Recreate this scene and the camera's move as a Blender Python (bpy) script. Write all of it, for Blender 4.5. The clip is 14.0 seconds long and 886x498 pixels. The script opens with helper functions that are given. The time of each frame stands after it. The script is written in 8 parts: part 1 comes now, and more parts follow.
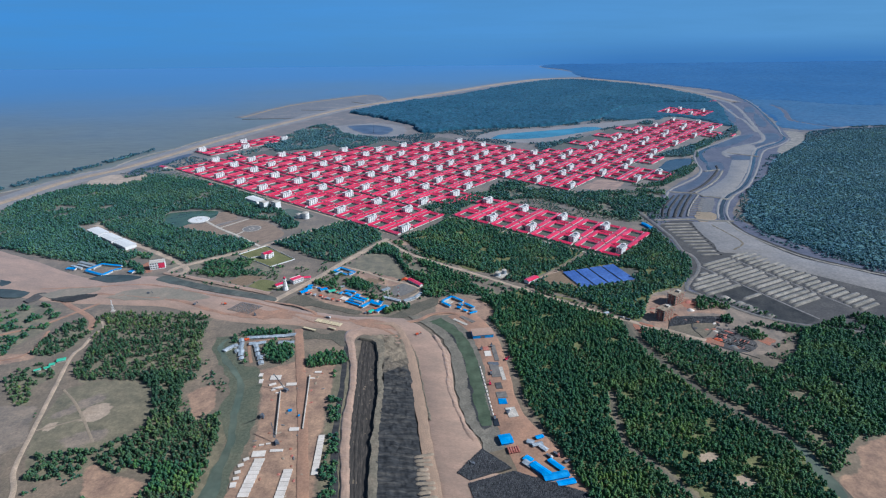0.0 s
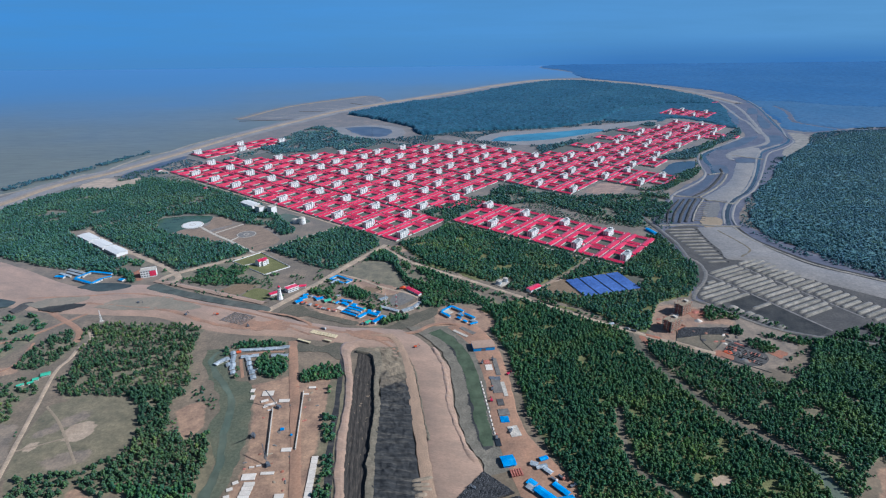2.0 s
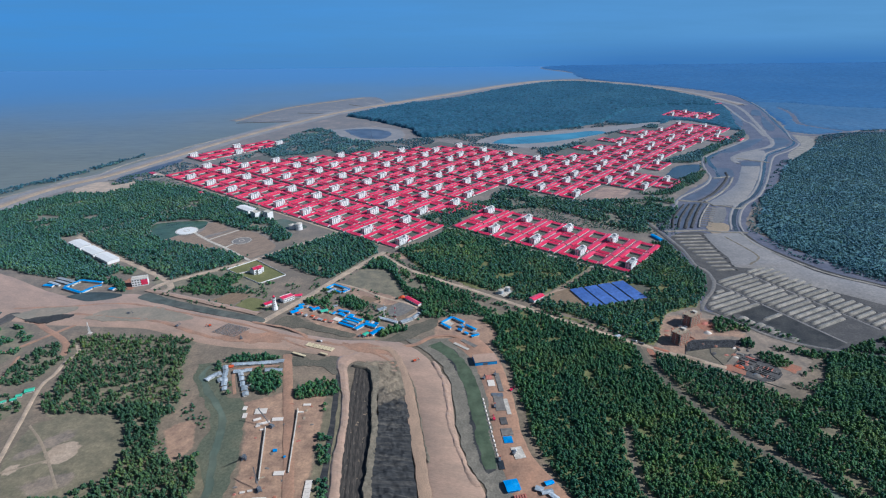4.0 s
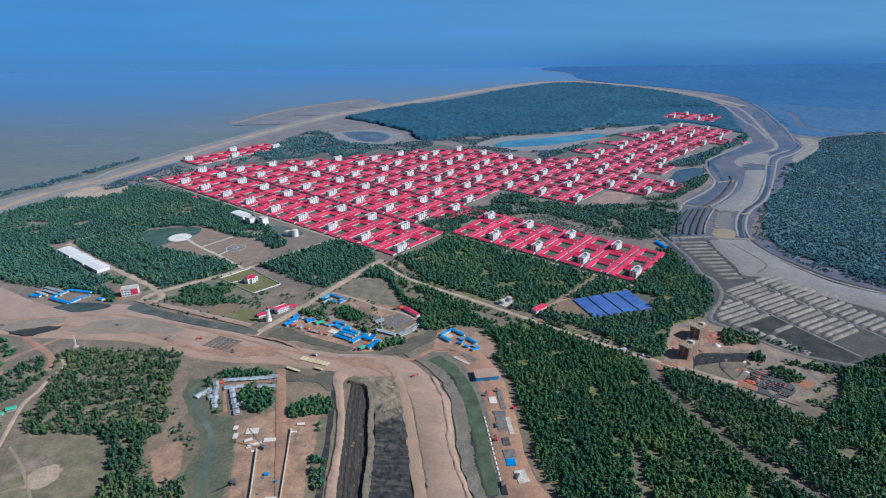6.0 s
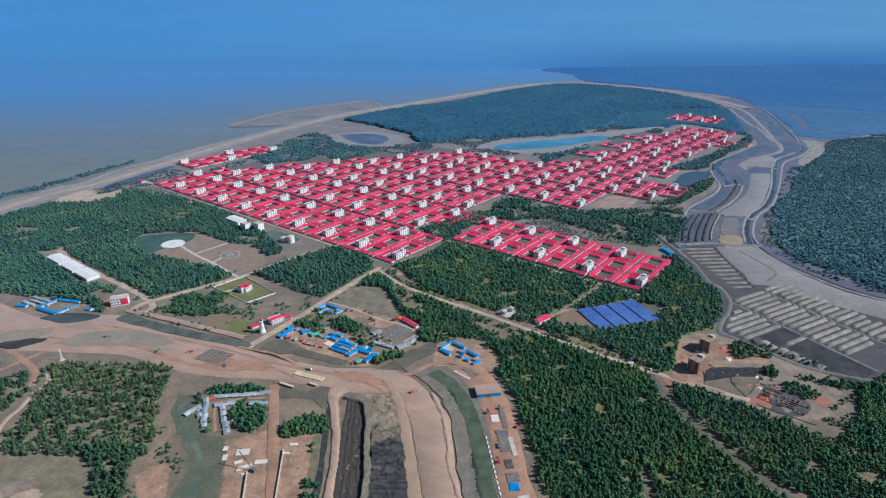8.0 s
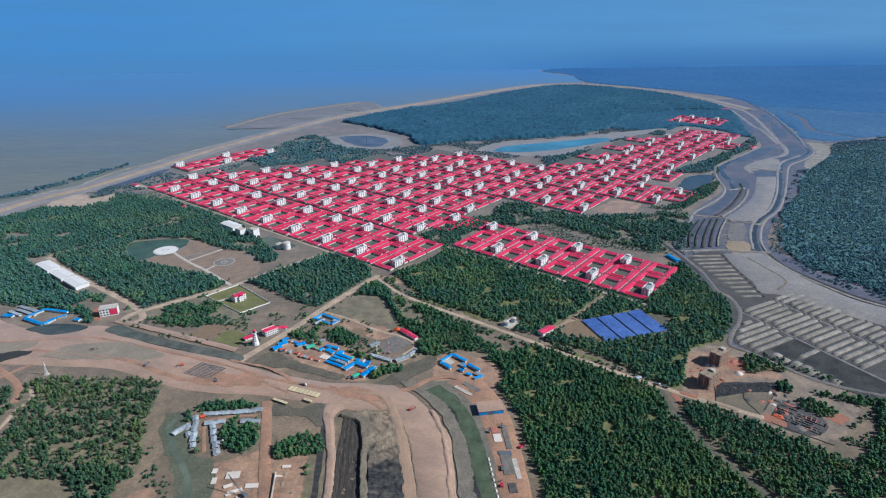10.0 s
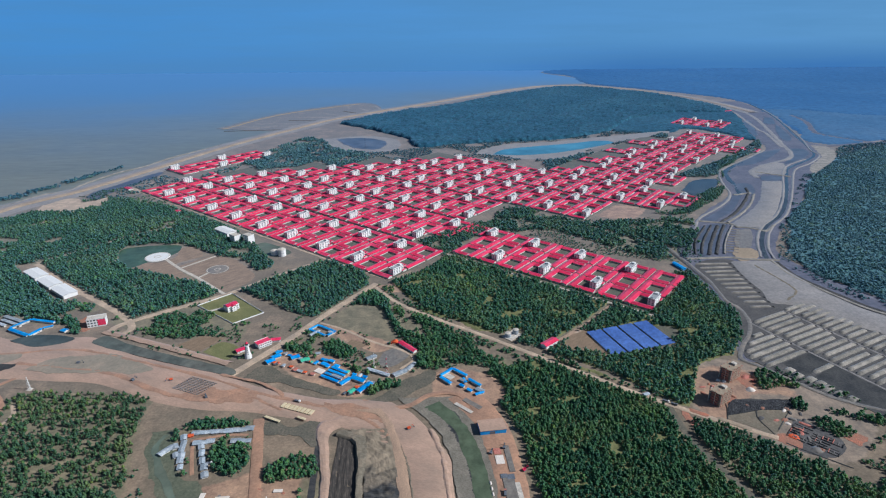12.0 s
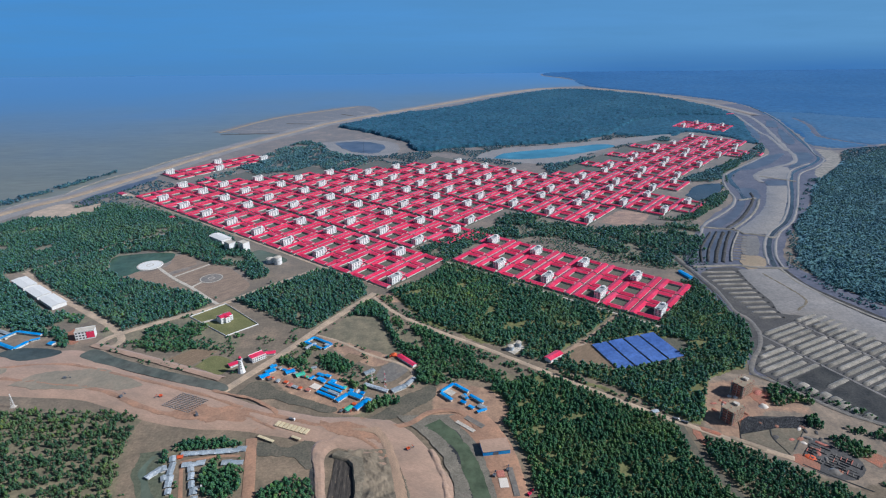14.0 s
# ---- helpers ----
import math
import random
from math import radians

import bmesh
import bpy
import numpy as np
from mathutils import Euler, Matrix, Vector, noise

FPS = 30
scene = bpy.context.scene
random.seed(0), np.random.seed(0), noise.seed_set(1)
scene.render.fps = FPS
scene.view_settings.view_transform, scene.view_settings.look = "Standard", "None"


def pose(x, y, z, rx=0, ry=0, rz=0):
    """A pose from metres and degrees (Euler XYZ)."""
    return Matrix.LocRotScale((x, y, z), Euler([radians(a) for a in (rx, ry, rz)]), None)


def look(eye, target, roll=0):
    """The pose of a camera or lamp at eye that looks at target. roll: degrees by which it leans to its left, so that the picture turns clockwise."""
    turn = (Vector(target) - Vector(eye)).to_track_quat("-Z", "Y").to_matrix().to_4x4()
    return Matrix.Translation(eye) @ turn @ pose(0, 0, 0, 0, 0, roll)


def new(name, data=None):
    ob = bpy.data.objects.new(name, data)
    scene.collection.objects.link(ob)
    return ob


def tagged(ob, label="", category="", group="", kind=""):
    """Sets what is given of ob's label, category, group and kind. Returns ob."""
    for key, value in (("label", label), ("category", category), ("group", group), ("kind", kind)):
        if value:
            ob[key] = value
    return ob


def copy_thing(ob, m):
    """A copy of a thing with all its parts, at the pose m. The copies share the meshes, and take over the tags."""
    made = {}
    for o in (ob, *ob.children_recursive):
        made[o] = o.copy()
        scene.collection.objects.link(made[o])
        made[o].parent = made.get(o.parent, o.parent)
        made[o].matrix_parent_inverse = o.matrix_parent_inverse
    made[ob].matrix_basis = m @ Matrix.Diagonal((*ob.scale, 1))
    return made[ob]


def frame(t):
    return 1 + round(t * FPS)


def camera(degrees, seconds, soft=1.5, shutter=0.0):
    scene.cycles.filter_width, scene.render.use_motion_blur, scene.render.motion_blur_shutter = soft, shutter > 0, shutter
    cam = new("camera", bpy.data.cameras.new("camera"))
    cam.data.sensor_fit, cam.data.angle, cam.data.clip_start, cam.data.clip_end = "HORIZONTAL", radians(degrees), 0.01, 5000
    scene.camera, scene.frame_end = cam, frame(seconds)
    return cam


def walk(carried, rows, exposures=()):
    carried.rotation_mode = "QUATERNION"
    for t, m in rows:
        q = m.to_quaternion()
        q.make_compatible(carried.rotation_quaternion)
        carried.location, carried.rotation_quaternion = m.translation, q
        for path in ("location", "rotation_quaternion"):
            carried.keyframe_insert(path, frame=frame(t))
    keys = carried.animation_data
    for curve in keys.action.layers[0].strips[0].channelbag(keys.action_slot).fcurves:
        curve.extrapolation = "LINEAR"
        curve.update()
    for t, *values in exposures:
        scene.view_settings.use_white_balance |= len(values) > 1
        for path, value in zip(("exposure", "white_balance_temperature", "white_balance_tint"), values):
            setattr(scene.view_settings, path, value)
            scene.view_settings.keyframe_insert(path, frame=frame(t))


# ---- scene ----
cam = camera(73.7, 14.0, soft=1.15)

PATH = [
    (0, (0.395, -14.449, 447.312), (0.382, -12.599, 446.55), -0.6),
    (0.5, (0.621, -6.336, 447.292), (0.607, -4.487, 446.531), -0.6),
    (1, (0.779, 2.065, 447.307), (0.766, 3.915, 446.546), -0.6),
    (1.5, (0.814, 10.468, 447.371), (0.8, 12.318, 446.609), -0.6),
    (2, (0.759, 19.005, 447.464), (0.747, 20.854, 446.703), -0.6),
    (2.5, (0.634, 27.662, 447.58), (0.623, 29.511, 446.818), -0.6),
    (3, (0.526, 36.193, 447.714), (0.514, 38.043, 446.953), -0.6),
    (5.5, (-0.612, 77.267, 448.946), (-0.621, 79.117, 448.186), -0.6),
    (6, (-0.681, 85.695, 449.027), (-0.689, 87.545, 448.269), -0.6),
    (6.5, (-0.637, 94.163, 449.072), (-0.645, 96.013, 448.313), -0.6),
    (7, (-0.518, 102.711, 449.149), (-0.527, 104.562, 448.391), -0.6),
    (7.5, (-0.396, 111.114, 449.186), (-0.405, 112.965, 448.428), -0.6),
    (8, (-0.43, 119.688, 449.173), (-0.438, 121.539, 448.416), -0.6),
    (10.5, (-1.473, 161.685, 448.779), (-1.479, 163.537, 448.024), -0.6),
    (11, (-1.737, 170.065, 448.738), (-1.742, 171.917, 447.984), -0.6),
    (11.5, (-1.853, 178.424, 448.708), (-1.857, 180.276, 447.954), -0.6),
    (12, (-1.961, 186.918, 448.675), (-1.965, 188.771, 447.921), -0.5),
    (12.5, (-2.103, 195.254, 448.658), (-2.106, 197.107, 447.905), -0.5),
    (13, (-2.428, 203.319, 448.647), (-2.431, 205.172, 447.895), -0.5),
    (13.5, (-3.102, 210.816, 448.614), (-3.103, 212.67, 447.863), -0.5),
    (14, (-4.067, 217.714, 448.561), (-4.067, 219.569, 447.813), -0.5),
]
walk(cam, [(t, look(eye, target, roll)) for t, eye, target, roll in PATH], [(0, -0.13, 5410, 8), (14, -0.15, 5690, 9)])

# ---- world, sun ----
SUN_EL, SUN_AZ = 37.0, 97.0      # degrees; azimuth clockwise from +y
world = bpy.data.worlds.new("sky")
scene.world = world
world.use_nodes = True
wn = world.node_tree
sky = wn.nodes.new("ShaderNodeTexSky")
sky.sky_type, sky.sun_disc = "NISHITA", False
sky.sun_elevation, sky.sun_rotation = radians(SUN_EL), radians(SUN_AZ)
sky.altitude, sky.air_density, sky.dust_density, sky.ozone_density = 400.0, 1.0, 0.6, 3.0
wn.links.new(sky.outputs[0], wn.nodes["Background"].inputs[0])
wn.nodes["Background"].inputs[1].default_value = 0.058
sun = new("sun", bpy.data.lights.new("sun", "SUN"))
sun.data.energy, sun.data.angle, sun.data.color = 4.85, radians(0.53), (1.0, 0.95, 0.88)
sd = Vector((math.cos(radians(SUN_EL)) * math.sin(radians(SUN_AZ)), math.cos(radians(SUN_EL)) * math.cos(radians(SUN_AZ)), math.sin(radians(SUN_EL))))
sun.matrix_world = look(sd * 500, (0, 0, 0))


# ---- materials ----
def lin(r, g, b):
    """Linear colour from 0..255 display values."""
    return tuple(((v / 255) / 12.92 if v <= 10 else ((v / 255 + 0.055) / 1.055) ** 2.4) for v in (r, g, b)) + (1.0,)


def mat(name, a, b, c=None, scale=0.1, fine=1.0, rough=0.85, bump=0.0, spec=0.3, island=0.0, sheen=0.0, metal=0.0, contrast=0.5, stretch=None, obj=0.0, grain=0.34, tint=False):
    """Two colours mixed by broad noise, darkened and lightened by fine noise; island/obj add a random shift for each piece.
    stretch: the angle along which the pattern is drawn out, and how far; tint: leaves differ from tree to tree."""
    m = bpy.data.materials.new(name)
    m.use_nodes = True
    nt = m.node_tree
    N, L = nt.nodes, nt.links
    p = N["Principled BSDF"]
    geo = N.new("ShaderNodeNewGeometry")
    pos = geo.outputs["Position"]
    if stretch:
        mp = N.new("ShaderNodeMapping")
        mp.vector_type = "TEXTURE"
        mp.inputs["Rotation"].default_value = (0, 0, radians(stretch[0]))
        mp.inputs["Scale"].default_value = (1, 1 / stretch[1], 1)
        L.new(pos, mp.inputs["Vector"])
        pos = mp.outputs[0]
    n1 = N.new("ShaderNodeTexNoise")
    n1.inputs["Scale"].default_value, n1.inputs["Detail"].default_value, n1.inputs["Roughness"].default_value = scale, 6, 0.62
    L.new(pos, n1.inputs["Vector"])
    r1 = N.new("ShaderNodeValToRGB")
    lo = 0.5 - contrast * 0.3
    r1.color_ramp.elements[0].position, r1.color_ramp.elements[1].position = lo, 1 - lo
    r1.color_ramp.elements[0].color, r1.color_ramp.elements[1].color = a, b
    if c:
        e = r1.color_ramp.elements.new(0.5)
        e.color = c
    L.new(n1.outputs["Fac"], r1.inputs[0])
    n2 = N.new("ShaderNodeTexNoise")
    n2.inputs["Scale"].default_value, n2.inputs["Detail"].default_value, n2.inputs["Roughness"].default_value = fine, 4, 0.7
    L.new(pos, n2.inputs["Vector"])
    mr = N.new("ShaderNodeMapRange")
    mr.inputs["From Min"].default_value, mr.inputs["From Max"].default_value = 0.3, 0.7
    mr.inputs["To Min"].default_value, mr.inputs["To Max"].default_value = 1 - grain, 1 + grain
    L.new(n2.outputs["Fac"], mr.inputs["Value"])
    val = mr.outputs[0]
    for amount, src in ((island, geo.outputs["Random Per Island"]), (obj, None)):
        if amount:
            if src is None:
                src = N.new("ShaderNodeObjectInfo").outputs["Random"]
            m2 = N.new("ShaderNodeMapRange")
            m2.inputs["To Min"].default_value, m2.inputs["To Max"].default_value = 1 - amount, 1 + amount
            L.new(src, m2.inputs["Value"])
            mu = N.new("ShaderNodeMath")
            mu.operation = "MULTIPLY"
            L.new(val, mu.inputs[0]), L.new(m2.outputs[0], mu.inputs[1])
            val = mu.outputs[0]
    vm = N.new("ShaderNodeVectorMath")
    vm.operation = "SCALE"
    L.new(r1.outputs[0], vm.inputs[0]), L.new(val, vm.inputs["Scale"])
    if tint:
        ta = N.new("ShaderNodeAttribute")
        ta.attribute_name = "tint"
        tr = N.new("ShaderNodeValToRGB")
        tr.color_ramp.elements[0].color, tr.color_ramp.elements[1].color = (0.62, 0.76, 0.9, 1), (1.75, 1.5, 0.95, 1)
        for at_, c_ in ((0.45, (0.95, 1.0, 1.0, 1)), (0.8, (1.18, 1.14, 0.98, 1))):
            tr.color_ramp.elements.new(at_).color = c_
        L.new(ta.outputs["Fac"], tr.inputs[0])
        tm = N.new("ShaderNodeVectorMath")
        tm.operation = "MULTIPLY"
        L.new(vm.outputs[0], tm.inputs[0]), L.new(tr.outputs[0], tm.inputs[1])
        vm = tm
    L.new(vm.outputs[0], p.inputs["Base Color"])
    p.inputs["Roughness"].default_value, p.inputs["Metallic"].default_value = rough, metal
    p.inputs["Specular IOR Level"].default_value = spec
    # blue-tinted sheen, strongest at grazing angles, stands in for aerial haze
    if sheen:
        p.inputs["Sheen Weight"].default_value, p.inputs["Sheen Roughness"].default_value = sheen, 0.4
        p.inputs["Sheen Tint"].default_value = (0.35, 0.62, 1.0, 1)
    if bump:
        bp = N.new("ShaderNodeBump")
        bp.inputs["Strength"].default_value, bp.inputs["Distance"].default_value = 1.0, bump
        L.new(n2.outputs["Fac"], bp.inputs["Height"]), L.new(bp.outputs[0], p.inputs["Normal"])
    return m


def sea_material():
    """Wet mud near the shore; far water and the haze over it are mixed in as blue."""
    m = mat("tidal_flat", lin(116, 122, 118), lin(134, 136, 128), lin(124, 129, 122), scale=0.0016, fine=0.012, rough=0.42, spec=0.5, contrast=0.9, stretch=(4, 4.5), grain=0.2)
    nt = m.node_tree
    N, L = nt.nodes, nt.links
    p = N["Principled BSDF"]
    src = p.inputs["Base Color"].links[0].from_socket
    geo = N.new("ShaderNodeNewGeometry")
    sep = N.new("ShaderNodeSeparateXYZ")
    L.new(geo.outputs["Position"], sep.inputs[0])
    no = N.new("ShaderNodeTexNoise")
    no.inputs["Scale"].default_value, no.inputs["Detail"].default_value = 0.0012, 5
    L.new(geo.outputs["Position"], no.inputs["Vector"])
    # blue for far water and its haze grows with y, and westward
    a = N.new("ShaderNodeMath")
    a.operation = "MULTIPLY_ADD"
    a.inputs[1].default_value = -0.35
    L.new(sep.outputs["X"], a.inputs[0]), L.new(sep.outputs["Y"], a.inputs[2])
    b = N.new("ShaderNodeMath")
    b.operation = "MULTIPLY_ADD"
    b.inputs[1].default_value = 1400
    L.new(no.outputs["Fac"], b.inputs[0]), L.new(a.outputs[0], b.inputs[2])
    mr = N.new("ShaderNodeMapRange")
    mr.inputs["From Min"].default_value, mr.inputs["From Max"].default_value = 2850, 5400
    mr.interpolation_type = "SMOOTHSTEP"
    L.new(b.outputs[0], mr.inputs["Value"])
    mx = N.new("ShaderNodeMix")
    mx.data_type = "RGBA"
    L.new(mr.outputs[0], mx.inputs[0]), L.new(src, mx.inputs[6])
    mx.inputs[7].default_value = lin(90, 136, 182)
    L.new(mx.outputs[2], p.inputs["Base Color"])
    return m


M = {}
M["sea"] = sea_material()


def zoned_soil():
    """Dry soil that turns to dirt, sand, grass or mud where the zones say so, with ragged edges."""
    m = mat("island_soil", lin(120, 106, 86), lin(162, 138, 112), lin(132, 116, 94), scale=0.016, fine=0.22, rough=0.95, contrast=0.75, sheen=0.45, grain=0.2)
    nt = m.node_tree
    N, L = nt.nodes, nt.links
    p = N["Principled BSDF"]
    col = p.inputs["Base Color"].links[0].from_socket
    geo = N.new("ShaderNodeNewGeometry")
    at_ = N.new("ShaderNodeVertexColor")
    at_.layer_name = "zone"
    sp = N.new("ShaderNodeSeparateColor")
    L.new(at_.outputs["Color"], sp.inputs[0])
    shades = ((sp.outputs[2], lin(110, 103, 79), lin(150, 136, 106), 0.05), (at_.outputs["Alpha"], lin(124, 112, 97), lin(166, 145, 122), 0.05),
              (sp.outputs[1], lin(178, 154, 128), lin(196, 172, 146), 0.04), (sp.outputs[0], lin(142, 114, 94), lin(194, 156, 124), 0.05))
    for k, (src, c0, c1, sc) in enumerate(shades):
        no = N.new("ShaderNodeTexNoise")
        no.inputs["Scale"].default_value, no.inputs["Detail"].default_value, no.inputs["Roughness"].default_value = 0.06, 7, 0.65
        L.new(geo.outputs["Position"], no.inputs["Vector"])
        ad = N.new("ShaderNodeMath")
        ad.operation = "MULTIPLY_ADD"
        ad.inputs[1].default_value = 1.1
        L.new(no.outputs["Fac"], ad.inputs[0]), L.new(src, ad.inputs[2])
        mr = N.new("ShaderNodeMapRange")
        mr.inputs["From Min"].default_value, mr.inputs["From Max"].default_value = 0.96, 1.16
        L.new(ad.outputs[0], mr.inputs["Value"])
        n2 = N.new("ShaderNodeTexNoise")
        n2.inputs["Scale"].default_value, n2.inputs["Detail"].default_value, n2.inputs["Roughness"].default_value = sc, 8, 0.7
        L.new(geo.outputs["Position"], n2.inputs["Vector"])
        ra = N.new("ShaderNodeValToRGB")
        ra.color_ramp.elements[0].position, ra.color_ramp.elements[1].position = 0.35, 0.65
        ra.color_ramp.elements[0].color, ra.color_ramp.elements[1].color = c0, c1
        L.new(n2.outputs["Fac"], ra.inputs[0])
        mx = N.new("ShaderNodeMix")
        mx.data_type = "RGBA"
        L.new(mr.outputs[0], mx.inputs[0]), L.new(col, mx.inputs[6]), L.new(ra.outputs[0], mx.inputs[7])
        col = mx.outputs[2]
    # grain, tufts and stains over all of it
    for sc, lo_, hi_ in ((0.35, 0.78, 1.2), (0.06, 0.8, 1.16)):
        no = N.new("ShaderNodeTexNoise")
        no.inputs["Scale"].default_value, no.inputs["Detail"].default_value, no.inputs["Roughness"].default_value = sc, 5, 0.7
        L.new(geo.outputs["Position"], no.inputs["Vector"])
        mr = N.new("ShaderNodeMapRange")
        mr.inputs["From Min"].default_value, mr.inputs["From Max"].default_value = 0.3, 0.7
        mr.inputs["To Min"].default_value, mr.inputs["To Max"].default_value = lo_, hi_
        L.new(no.outputs["Fac"], mr.inputs["Value"])
        vm = N.new("ShaderNodeVectorMath")
        vm.operation = "SCALE"
        L.new(col, vm.inputs[0]), L.new(mr.outputs[0], vm.inputs["Scale"])
        col = vm.outputs[0]
    L.new(col, p.inputs["Base Color"])
    return m


M["soil"] = zoned_soil()
M["sand"] = mat("packed_sand", lin(152, 131, 114), lin(198, 162, 138), lin(178, 148, 126), scale=0.018, fine=0.3, rough=0.95, contrast=0.9, sheen=0.35, grain=0.16, stretch=(-17, 2.4))
M["dirt"] = mat("red_dirt", lin(140, 112, 92), lin(198, 150, 118), lin(170, 132, 106), scale=0.04, fine=0.35, rough=0.95, contrast=0.9, sheen=0.3, grain=0.2)
M["road"] = mat("dirt_road", lin(172, 152, 130), lin(206, 180, 152), lin(188, 164, 138), scale=0.05, fine=0.4, rough=0.95, sheen=0.3, grain=0.16)
M["greymud"] = mat("grey_mud", lin(132, 122, 110), lin(158, 142, 124), lin(122, 116, 108), scale=0.02, fine=0.2, rough=0.85, contrast=0.9, sheen=0.35)
M["canalmud"] = mat("canal_mud", lin(106, 101, 90), lin(152, 142, 126), lin(126, 119, 106), scale=0.06, fine=0.45, rough=0.85, contrast=0.95, grain=0.3)
M["haul"] = mat("worn_haul_road", lin(154, 130, 109), lin(192, 158, 130), lin(174, 145, 120), scale=0.05, fine=0.4, rough=0.95, contrast=0.9, sheen=0.3, grain=0.2, stretch=(98, 3.0))
M["darkmud"] = mat("dark_silt", lin(46, 47, 50), lin(104, 98, 90), lin(66, 66, 67), scale=0.05, fine=0.3, rough=0.8, contrast=0.9, stretch=(0, 3.0))
M["blacksilt"] = mat("black_wet_silt", lin(54, 55, 56), lin(80, 79, 76), scale=0.05, fine=0.4, rough=0.6)
# grey silt, darkened further to carry the shade between the drying ridges
M["fieldmud"] = mat("field_silt_with_shade", lin(74, 73, 75), lin(112, 107, 103), lin(90, 88, 87), scale=0.03, fine=0.3, rough=0.9, contrast=0.9, grain=0.3)
M["trench"] = mat("brown_silt", lin(50, 48, 46), lin(118, 106, 94), lin(72, 67, 62), scale=0.09, fine=0.6, rough=0.85, contrast=0.95, stretch=(96, 9.0), grain=0.3)
M["flat"] = mat("creek_mud", lin(92, 98, 82), lin(122, 118, 96), lin(104, 107, 88), scale=0.03, fine=0.3, rough=0.6, contrast=0.9)
# far silt and pale sand: the blue-grey cast is haze put into the colour
M["hazesilt"] = mat("hazed_grey_silt", lin(82, 84, 98), lin(124, 119, 124), lin(100, 99, 110), scale=0.018, fine=0.14, rough=0.85, contrast=0.95, sheen=0.25, grain=0.3)
M["palesand"] = mat("haze_greyed_sand", lin(132, 127, 122), lin(162, 153, 144), lin(146, 139, 132), scale=0.02, fine=0.2, rough=0.9, contrast=0.85, sheen=0.3, grain=0.24)
M["ringsand"] = mat("grey_embankment_sand", lin(148, 131, 112), lin(178, 156, 132), lin(162, 143, 122), scale=0.02, fine=0.2, rough=0.9, contrast=0.8, sheen=0.3, grain=0.25)
M["bankmud"] = mat("bank_mud", lin(106, 100, 86), lin(146, 130, 110), lin(122, 113, 97), scale=0.05, fine=0.3, rough=0.85, contrast=0.9, grain=0.3)
M["siltsand"] = mat("damp_fill", lin(150, 137, 117), lin(178, 156, 132), lin(160, 143, 122), scale=0.035, fine=0.3, rough=0.9, contrast=0.8, grain=0.22)
M["water"] = mat("green_water", lin(96, 107, 93), lin(112, 119, 102), scale=0.03, fine=0.02, rough=0.16, spec=0.5)
M["canalwater"] = mat("canal_water", lin(84, 97, 76), lin(100, 110, 86), scale=0.03, fine=0.05, rough=0.16, spec=0.5, contrast=0.9)
M["bluewater"] = mat("blue_water", lin(70, 130, 150), lin(80, 140, 160), scale=0.01, fine=0.005, rough=0.12, spec=0.5)
M["greenpond"] = mat("green_pond_water", lin(70, 96, 82), lin(86, 108, 90), scale=0.02, fine=0.03, rough=0.14, spec=0.5)
M["basin"] = mat("silty_basin_water", lin(92, 98, 90), lin(112, 112, 102), scale=0.02, fine=0.05, rough=0.16, spec=0.5)
M["pondwater"] = mat("dark_pond_water", lin(70, 82, 82), lin(90, 98, 94), scale=0.02, fine=0.03, rough=0.14, spec=0.5)
M["darkwater"] = mat("dark_water", lin(56, 64, 70), lin(72, 80, 84), scale=0.02, fine=0.02, rough=0.15, spec=0.5)
M["greypool"] = mat("silty_blue_water", lin(80, 86, 102), lin(102, 106, 116), scale=0.012, fine=0.02, rough=0.3, spec=0.5, contrast=0.8)
M["grass"] = mat("short_grass", lin(104, 108, 70), lin(140, 134, 92), lin(120, 120, 80), scale=0.05, fine=0.5, rough=0.95, contrast=0.9, grain=0.3)
M["leaf"] = mat("leaves", lin(52, 90, 60), lin(112, 131, 70), lin(66, 104, 65), scale=0.012, fine=0.5, rough=0.7, spec=0.2, island=0.3, contrast=0.8, sheen=0.2, tint=True)
M["leaf_olive"] = mat("olive_mangrove_leaves", lin(54, 82, 56), lin(102, 117, 70), lin(68, 95, 62), scale=0.012, fine=0.5, rough=0.7, spec=0.2, island=0.3, contrast=0.8, sheen=0.15, tint=True)
M["leaf_mid"] = mat("plantation_leaves", lin(50, 88, 62), lin(100, 122, 78), lin(64, 101, 72), scale=0.01, fine=0.4, rough=0.7, spec=0.2, island=0.3, contrast=0.9, sheen=0.5, tint=True)
# the blue in these far leaves is aerial haze put into the base colour
M["leaf_far"] = mat("hazed_mangrove_leaves", lin(64, 101, 102), lin(100, 126, 120), lin(82, 114, 112), scale=0.006, fine=0.12, rough=0.75, spec=0.15, island=0.25, sheen=0.55, contrast=0.9, grain=0.3, tint=True)
M["leaf_haze"] = mat("hazed_sparse_leaves", lin(52, 88, 98), lin(78, 108, 110), lin(62, 98, 106), scale=0.006, fine=0.08, rough=0.7, spec=0.2, island=0.3, sheen=0.45, contrast=0.9, tint=True)
M["leaf_haze_blue"] = mat("haze_blue_mangrove", lin(38, 78, 98), lin(62, 100, 116), lin(48, 88, 107), scale=0.004, fine=0.06, rough=0.85, spec=0.05, sheen=0.25, contrast=0.9, grain=0.5)
M["leaf_horizon"] = mat("haze_blue_far_forest", lin(48, 95, 142), lin(68, 112, 154), lin(58, 103, 148), scale=0.0016, fine=0.03, rough=0.85, spec=0.05, sheen=0.25, contrast=0.9, grain=0.22)
